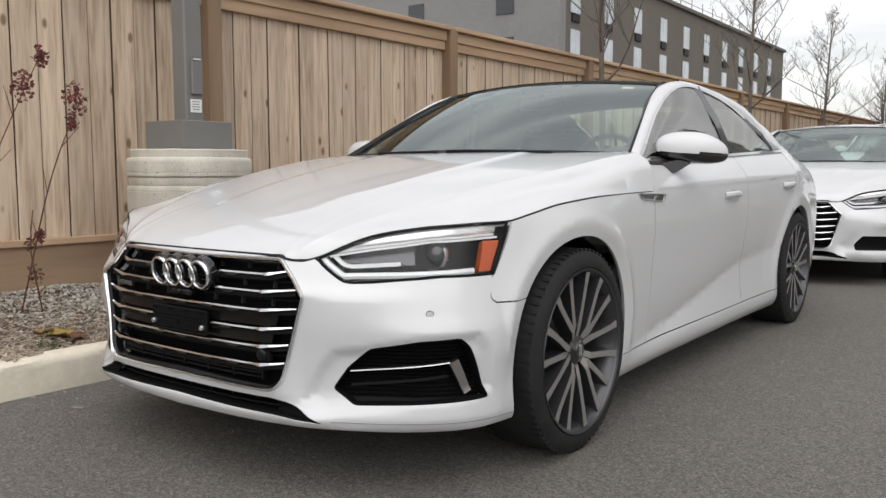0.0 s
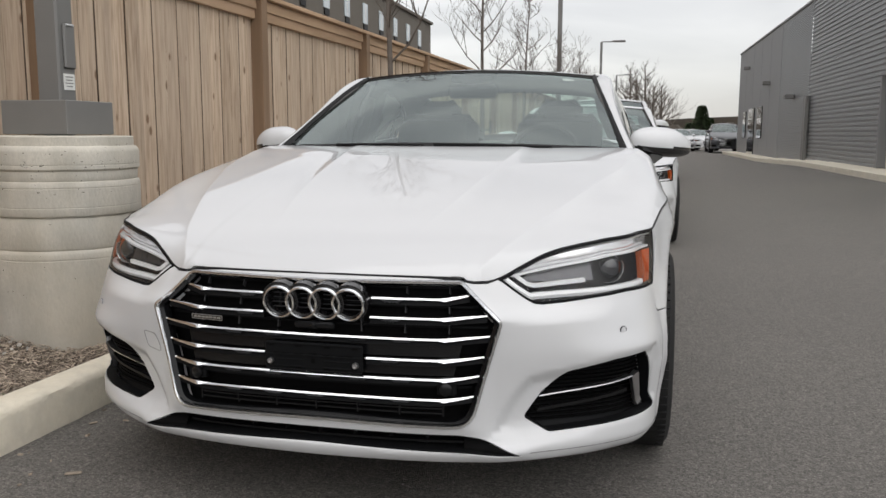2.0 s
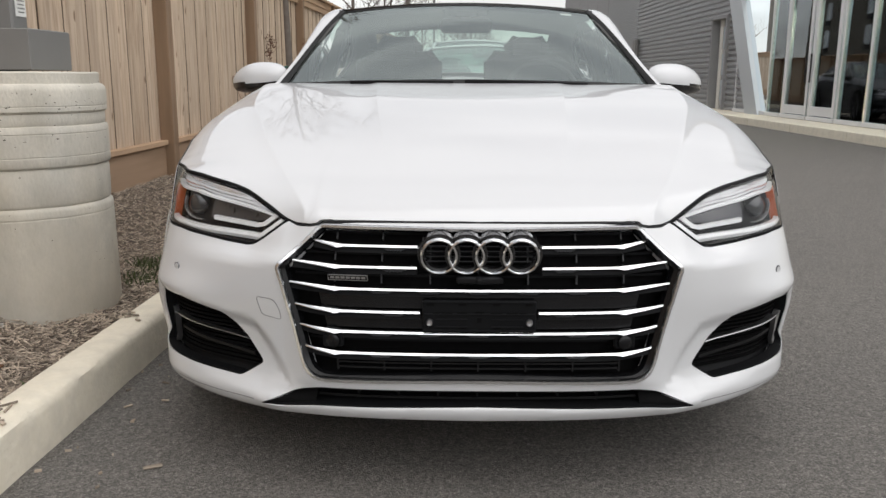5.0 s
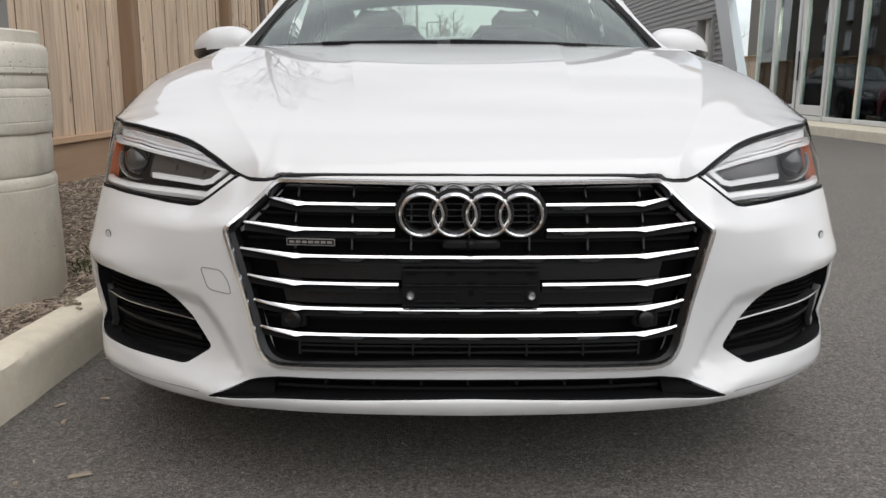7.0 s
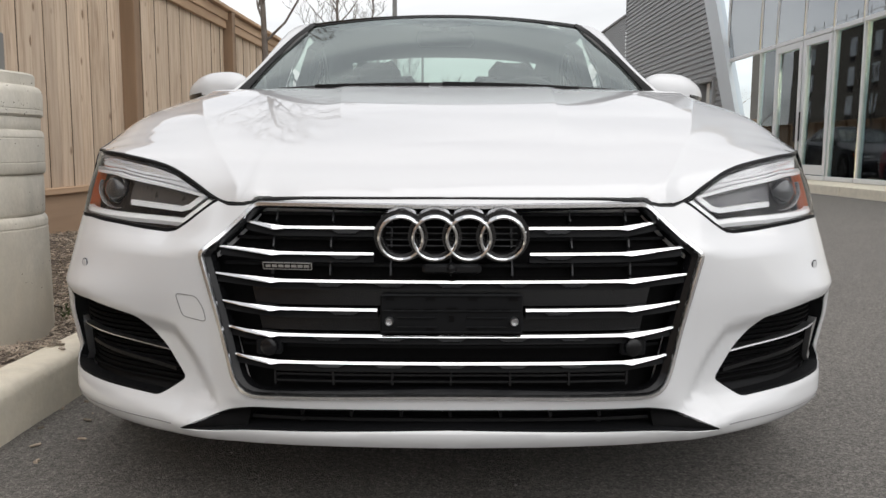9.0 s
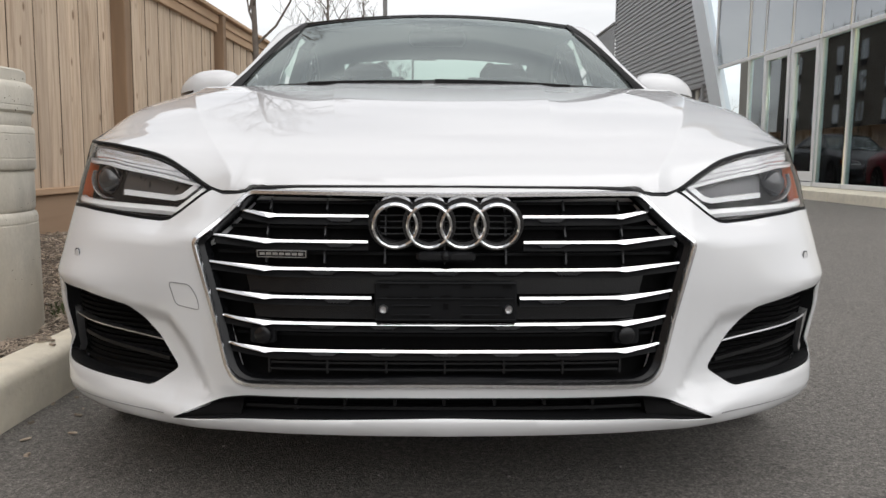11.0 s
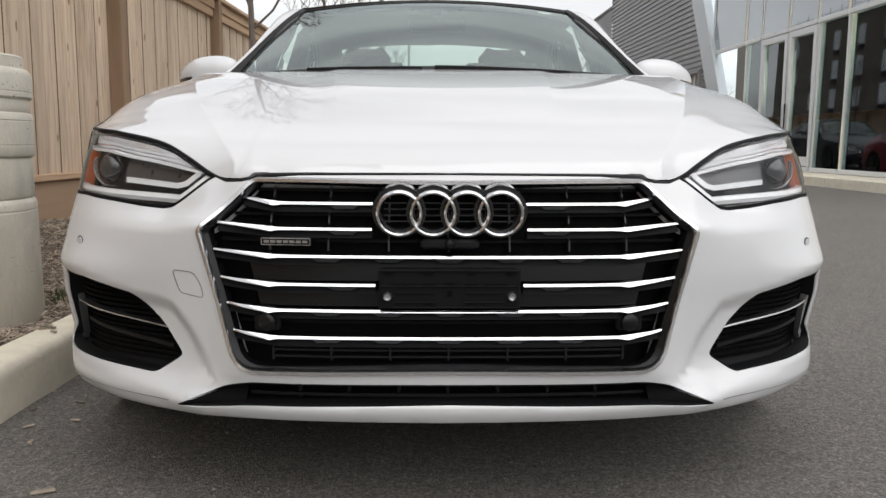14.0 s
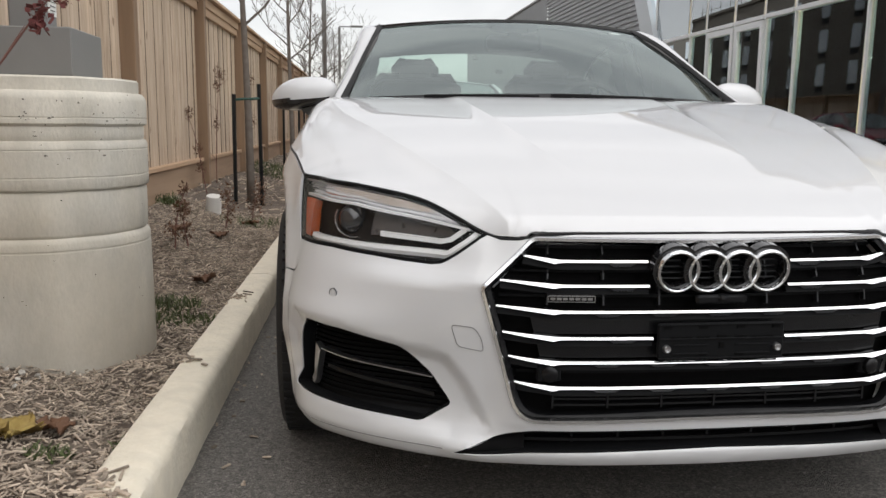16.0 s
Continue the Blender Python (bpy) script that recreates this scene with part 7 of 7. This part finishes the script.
        for i in range(count):
            a = 2 * math.pi * (i + 0.5) / count
            grp = i % 3 if detail else 1
            a_in = a + (0.16 if grp == 0 else -0.16 if grp == 2 else 0.0)
            rr = np.array([0.048, 0.085, 0.15, 0.215, 0.258])
            aa = np.array([a_in, a_in, a + (a_in - a) * 0.25, a, a])
            xx = np.array([-0.018, -0.008, -0.004, 0.000, 0.004]) - (0.006 if grp == 1 else 0.0)
            hw = np.array([0.010, 0.0115, 0.0105, 0.011, 0.0135])
            for nm, mat_, dx, wq, dp in (("spoke", M["rim_grey"], 0.0, 1.0, 0.045), ("spoke_face", M["rim_cut"], 0.0012, 0.92, 0.003)):
                v = []
                for r, q, x, b in zip(rr, aa, xx, hw):
                    for sx, dd in ((-1, 0), (1, 0), (1, -dp), (-1, -dp)):
                        off = b * wq * sx * (1.25 if dd and dp > 0.01 else 1.0)
                        v.append((x + dx + dd, r * math.cos(q) - off * math.sin(q), r * math.sin(q) + off * math.cos(q)))
                f2 = [(0, 1, 2, 3), (19, 18, 17, 16)]
                for j in range(4):
                    for e in range(4):
                        f2.append((j * 4 + e, j * 4 + 4 + e, j * 4 + 4 + (e + 1) % 4, j * 4 + (e + 1) % 4))
                link_mesh(nm, v, f2, mat_, w)
        Geo().lathe([(0.0, -0.004), (0.026, -0.005), (0.030, -0.010), (0.034, -0.012), (0.052, -0.020), (0.056, -0.05), (0.0, -0.05)], rx, 32).make("hub_cap", M["gloss_black"], w, "black hub cap", smooth="auto")
        if detail:
            for j in range(4):
                Geo().lathe([(0.0058, -0.006), (0.0062, -0.0022), (0.0078, -0.0022), (0.008, -0.006)], Matrix.Translation((0.0, 0, -0.0135 + 0.009 * j)) @ rx, 16).make("hub_ring", M["chrome"], w)
        return w

    w0 = wheel(1)
    w0.matrix_basis = pose(0.933, yc, 0.3365)
    for k, y0, rot in ((1, yr, 40), (-1, yc, 10), (-1, yr, 60)):
        w = copy_thing(w0, pose((0.933 if y0 == yc else 0.908) * k, y0, 0.3365, rot, 0, 180 if k < 0 else 0))
    return car


main_car = build_car("car", "white five-door coupe parked beside the kerb, black chrome-barred grille")


# ---- other cars ----
second = build_car("car", "white saloon parked behind, chrome-barred grille and white roof", roof="paint", detail=False, lamp_style=1)
second.matrix_basis = pose(0.30, 5.55, 0)
suv = build_car("car", "white tall estate car parked in the row", roof="paint", detail=False, lamp_style=1)
suv.matrix_basis = pose(0.30, 10.75, 0) @ Matrix.Diagonal((1.02, 1.0, 1.20, 1))
red = build_car("car", "red car parked in the row", paint="paint_red", roof="paint_red", detail=False, lamp_style=1)
red.matrix_basis = pose(0.62, 16.2, 0) @ Matrix.Diagonal((1.0, 1.0, 1.05, 1))
dark = build_car("car", "dark car parked in the row", paint="paint_dark", roof="paint_dark", detail=False, lamp_style=1)
dark.matrix_basis = pose(0.60, 21.6, 0) @ Matrix.Diagonal((1.02, 1.0, 1.22, 1))
copy_thing(second, pose(3.6, 51.5, 0))["label"] = "white car parked far off"
copy_thing(second, pose(5.6, 54, 0, 0, 0, 20))["label"] = "white car parked far off beside a dark one"
copy_thing(dark, pose(6.0, 47.6, 0, 0, 0, 0))["label"] = "dark pickup-like car parked far off by the building"


# ---- bed details ----
def bed_x(y, u):
    """u from 0 at the kerb to 1 at the fence."""
    return (kerb_x(y) - 0.14) * (1 - u) + (-2.36 + LEAN_Y * y) * u


def scatter_chips():
    rng = random.Random(11)
    g = Geo()

    def chip(x, y, z, size):
        ln, wd, th = size * rng.uniform(0.5, 1.5), size * rng.uniform(0.12, 0.26), size * rng.uniform(0.05, 0.12)
        m = pose(0, 0, 0, rng.gauss(0, 16), rng.gauss(0, 16), rng.uniform(0, 360))
        k = rng.uniform(0.3, 1)
        v = [(-ln, -wd * k, 0), (ln * rng.uniform(0.7, 1), -wd * rng.uniform(0.3, 1), 0), (ln, wd * rng.uniform(0.3, 1), 0), (-ln * rng.uniform(0.7, 1), wd, 0)]
        v = [(a / 2, b / 2, c) for a, b, c in v]
        v = v + [(a * 0.9, b * 0.85, th) for a, b, c in v]
        g.add([Matrix.Translation((x, y, z)) @ m @ Vector(p) for p in v], [(3, 2, 1, 0), (4, 5, 6, 7), (0, 1, 5, 4), (1, 2, 6, 5), (2, 3, 7, 6), (3, 0, 4, 7)])

    for i in range(52000):
        y = -1.8 + 7.5 * rng.random() ** 1.35
        x = bed_x(y, rng.random())
        if math.hypot(x + 1.775, y - 1.37) < 0.335:
            continue
        if y > 2.0 and rng.random() < 0.15:
            continue
        chip(x, y, float(bed_z(x, y)) + rng.uniform(0.0, 0.014), rng.uniform(0.010, 0.036))
    for i in range(1500):
        y = rng.uniform(5.5, 20)
        x = bed_x(y, rng.random())
        chip(x, y, float(bed_z(x, y)) + 0.01, rng.uniform(0.05, 0.10))
    g.make("bark_chips", M["chip"], None, "loose grey-brown bark chips covering the bed", kind="stuff", category="mulch")
    g = Geo()
    for i in range(75):
        y = rng.choice((0.10, 0.12, 0.13, 1.05, 2.0)) + rng.gauss(0, 0.05)
        x = kerb_x(y) - 0.03 - 0.10 * rng.random() ** 0.6
        g_z = 0.152
        ln, wd = rng.uniform(0.015, 0.05), rng.uniform(0.004, 0.010)
        g.box((x, y, g_z + 0.004), (ln, wd, 0.005), pose(0, 0, 0, 0, rng.gauss(0, 8), rng.uniform(0, 360)))
    for i in range(110):
        y = rng.uniform(-1.2, 5)
        x = kerb_x(y) + abs(rng.gauss(0, 0.16)) + 0.01
        s = rng.uniform(0.004, 0.018)
        g.box((x, y, 0.004), (s, s * rng.uniform(0.2, 0.5), 0.006), pose(0, 0, 0, rng.gauss(0, 10), 0, rng.uniform(0, 360)))
    g.make("stray_chips", M["chip"], None, "stray bark chips along the kerb", kind="stuff", category="mulch")
    g = Geo()
    for i in range(1500):
        x, y = rng.uniform(-1.0, 3.2), rng.uniform(-2.0, 4)
        s = rng.uniform(0.002, 0.0055)
        g.box((x, y, 0.002 + float(rise(x, y))), (s, s * 0.8, s * 0.7), pose(0, 0, 0, 20 * rng.random(), 0, rng.uniform(0, 360)))
    g.make("grit", M["stone"], None, "pale grit on the asphalt", kind="stuff", category="grit")
    g = Geo()
    for i in range(1500):
        y = rng.gauss(0.95, 0.38)
        x = bed_x(y, min(0.98, max(0.25, rng.gauss(0.78, 0.16))))
        if math.hypot(x + 1.775, y - 1.37) < 0.36:
            continue
        s = rng.uniform(0.007, 0.022)
        g.box((x, y, float(bed_z(x, y)) + 0.012), (s, s * rng.uniform(0.6, 1.0), s * 0.7), pose(0, 0, 0, rng.uniform(-30, 30), rng.uniform(-30, 30), rng.uniform(0, 360)), bevel=s * 0.25)
    g.make("gravel", M["pale_stone"], None, "pale loose gravel in the bed near the fence", kind="stuff", category="gravel")


scatter_chips()


def dead_leaf(x, y, z, size, mat, seed, label):
    rng = random.Random(seed)
    n, m = 15, 11
    v = []
    for i in range(n):
        u = i / (n - 1)
        w = math.sin(math.pi * min(1, u * 0.96 + 0.02)) ** 0.6 * (0.62 + 0.38 * abs(math.sin(8.5 * u + seed)))
        for j in range(m):
            q = 2 * j / (m - 1) - 1
            curl = 0.16 * abs(q) ** 2 * (0.6 + 0.4 * math.sin(5 * u + seed)) + 0.07 * math.sin(7 * u + 3 * q + seed) + 0.05 * math.sin(19 * u + 11 * q) + 0.03 * rng.uniform(-1, 1)
            v.append((size * (u - 0.5) + 0.10 * size * abs(q) * math.sin(6 * u), size * 0.52 * w * q, size * (curl + 0.10 * u)))
    f = [(i * m + j, i * m + j + 1, (i + 1) * m + j + 1, (i + 1) * m + j) for i in range(n - 1) for j in range(m - 1)]
    ob = link_mesh("dead_leaf", v, f, M[mat], None, label, smooth=True, category="leaf", group="fallen leaves")
    ob.matrix_basis = pose(x, y, z, rng.uniform(-12, 12), rng.uniform(-12, 12), rng.uniform(0, 360))
    so = ob.modifiers.new("thick", "SOLIDIFY")
    so.thickness = 0.0015
    return ob


for i, (x, y, s, mt, lb) in enumerate(((-1.56, 0.46, 0.13, "leaf_yellow", "curled yellow dead leaf on the mulch"), (-1.49, 0.50, 0.10, "leaf_brown", "curled brown dead leaf on the mulch"), (-1.60, 0.40, 0.09, "leaf_yellow", "curled yellow dead leaf on the mulch"), (-1.46, 2.6, 0.13, "leaf_brown", "curled brown dead leaf on the mulch"), (-1.60, 4.1, 0.13, "leaf_brown", "curled brown dead leaf on the mulch"), (-1.85, 4.1, 0.15, "leaf_brown", "curled brown dead leaf on the mulch"), (-1.47, 4.8, 0.13, "leaf_brown", "curled brown dead leaf on the mulch"), (-2.0, 0.2, 0.1, "leaf_brown", "curled brown dead leaf on the mulch"))):
    dead_leaf(x, y, float(bed_z(x, y)) + 0.02, s, mt, i + 2, lb)


def tuft(x, y, r, n, h, seed):
    rng = random.Random(seed)
    g = Geo()
    for i in range(n):
        a, d = rng.uniform(0, 6.28), r * math.sqrt(rng.random())
        p = Vector((x + d * math.cos(a), y + d * math.sin(a), 0))
        p.z = float(bed_z(p.x, p.y))
        t = Vector((rng.gauss(0, 0.5), rng.gauss(0, 0.5), 1)).normalized() * h * rng.uniform(0.5, 1.2)
        s = Vector((rng.uniform(-1, 1), rng.uniform(-1, 1), 0)).normalized() * 0.0035
        q = p + t * 0.6
        g.add([p - s, p + s, q + s * 0.8, q - s * 0.8, p + t + Vector((t.x * 0.4, t.y * 0.4, -h * 0.1))], [(0, 1, 2, 3), (3, 2, 4)])
    g.make("grass_tuft", M["grass"], None, "small tuft of green grass in the mulch", kind="stuff", category="grass")


tuft(-1.45, 0.35, 0.05, 70, 0.035, 1)
tuft(-1.42, 1.75, 0.14, 190, 0.05, 2)
tuft(-1.50, 2.05, 0.12, 200, 0.06, 3)
tuft(-2.22, 5.2, 0.18, 300, 0.10, 6)
tuft(-1.47, 4.9, 0.25, 160, 0.07, 7)
tuft(-1.85, 10.5, 1.0, 1600, 0.12, 4)
tuft(-1.30, 0.42, 0.03, 60, 0.03, 5)


def dry_shrub(x, y, height, seed, heads, label, lean=(0, 0), mat="dry_flower"):
    """A thin reddish stem with dried flower heads."""
    rng = random.Random(seed)
    s = tagged(new("dry_shrub"), label, "shrub", "dried shrubs in the bed")
    s.location = (x, y, float(bed_z(x, y)) - 0.01)
    g = Geo()
    n = 10
    pts = []
    for i in range(n + 1):
        f = i / n
        pts.append(Vector((lean[0] * f * (0.75 + 0.25 * f) + 0.02 * math.sin(5 * f + seed) * f, lean[1] * f + 0.02 * math.cos(4 * f + seed) * f, height * f)))
    g.tube(pts, [0.005 * (1 - 0.6 * i / n) for i in range(n + 1)], 6)
    for i in range(2, n, 2):
        q = pts[i]
        d = Vector((rng.uniform(-1, 1), rng.uniform(-1, 1), 0.8)).normalized() * height * 0.12
        g.tube([q, q + d * 0.5, q + d], [0.0025, 0.002, 0.001], 4)
    g.make("stem", M["twig"], s, "thin reddish stem")
    for hx, (f, r) in enumerate(heads):
        c = pts[min(n, int(f * n))] + Vector((rng.uniform(-0.02, 0.02), rng.uniform(-0.02, 0.02), 0.0))
        fl = Geo()
        for i in range(int((150 if mat == "dry_flower" else 90) * r / 0.06)):
            d = Vector((rng.gauss(0, 1), rng.gauss(0, 1), rng.gauss(0, 1))).normalized() * r * rng.random() ** 0.5
            d.z *= 1.5
            p = c + d
            w = rng.uniform(0.006, 0.012)
            a, b = Vector((rng.uniform(-1, 1), rng.uniform(-1, 1), rng.uniform(-1, 1))).normalized() * w, Vector((rng.uniform(-1, 1), rng.uniform(-1, 1), rng.uniform(-1, 1))).normalized() * w
            fl.add([p - a, p + b, p + a, p - b], [(0, 1, 2, 3)])
            if i % 6 == 0:
                fl.tube([c, p], 0.0008, 3, cap=False)
        fl.make("flower_head" if mat == "dry_flower" else "dry_leaves", M[mat], s, "dark red dried flower head" if mat == "dry_flower" else "withered brown leaves")


dry_shrub(-2.03, 0.51, 1.06, 1, ((1.0, 0.055), (0.95, 0.03), (0.4, 0.025)), "dried hydrangea-like stem with dark red flower head", (0.64, 0.0))
dry_shrub(-1.98, 0.12, 1.24, 2, ((1.0, 0.035), (0.94, 0.05)), "tall dried stem with dark red flower heads", (0.60, 0.18))
dry_shrub(-2.02, 0.62, 0.55, 8, ((0.4, 0.04), (0.7, 0.03)), "small dried brown shrub in the mulch", (0.10, -0.1), "leaf_brown")
dry_shrub(-1.76, 3.42, 0.40, 3, ((0.9, 0.035), (0.6, 0.05), (0.3, 0.05)), "small dried brown shrub in the mulch", (0.05, 0.05), "leaf_brown")
dry_shrub(-1.70, 3.52, 0.30, 9, ((0.8, 0.04), (0.4, 0.05)), "small dried brown shrub in the mulch", (-0.04, 0.05), "leaf_brown")
dry_shrub(-2.08, 7.3, 1.25, 4, ((0.95, 0.07), (0.8, 0.05), (0.5, 0.05)), "tall dried brown shrub beside a young tree", (0.02, 0.1), "leaf_brown")
dry_shrub(-2.02, 6.3, 0.85, 5, ((0.95, 0.05), (0.55, 0.05), (0.3, 0.05)), "dried brown shrub in the mulch", (-0.20, 0.1), "leaf_brown")
dry_shrub(-1.9, 8.6, 1.2, 6, ((1.0, 0.07), (0.6, 0.08)), "tall dried brown shrub in the mulch", (0.05, 0.1), "leaf_brown")
dry_shrub(-1.62, 4.5, 0.30, 7, ((0.9, 0.06), (0.5, 0.07)), "low dried brown shrub in the mulch", (0.05, 0.1), "leaf_brown")
dry_shrub(-1.50, 5.2, 0.32, 10, ((0.8, 0.08), (0.4, 0.09)), "low dried brown shrub in the mulch", (0.05, 0.1), "leaf_brown")

Geo().lathe([(0.0, 0.16), (0.055, 0.16), (0.06, 0.155), (0.066, 0.0), (0.0, 0.0)], Matrix.Translation((-1.83, 5.35, 0.150)) @ pose(0, 0, 0, 12, 6, 0), 24).make("upturned_cup", M["white_plastic"], None, "white ribbed plastic cup lying in the mulch", smooth="auto", category="cup")
Geo().lathe([(0.0, 0.01), (0.10, 0.0), (0.13, 0.06), (0.135, 0.10), (0.12, 0.10), (0.10, 0.03), (0.0, 0.025)], Matrix.Translation((-2.27, 1.47, 0.235)) @ pose(0, 0, 0, -60, 20, 0), 28).make("plastic_bowl", M["dark_bowl"], None, "dark blue plastic bowl tipped behind the base", smooth="auto", category="bowl")


def stray(x, y, s, seed, label="dry wood chip lying on the asphalt"):
    ob = Geo().box((0, 0, 0), (s, s * 0.28, 0.006), bevel=0.002).make("wood_chip", M["chip"], None, label, category="wood chip", group="stray chips")
    ob.matrix_basis = pose(x, y, 0.005, 4, 0, seed * 77)


stray(-0.857, 0.14, 0.05, 5)
stray(-1.03, 0.755, 0.03, 2)
stray(-1.08, 0.55, 0.03, 3)
stray(-0.98, 0.60, 0.025, 7)
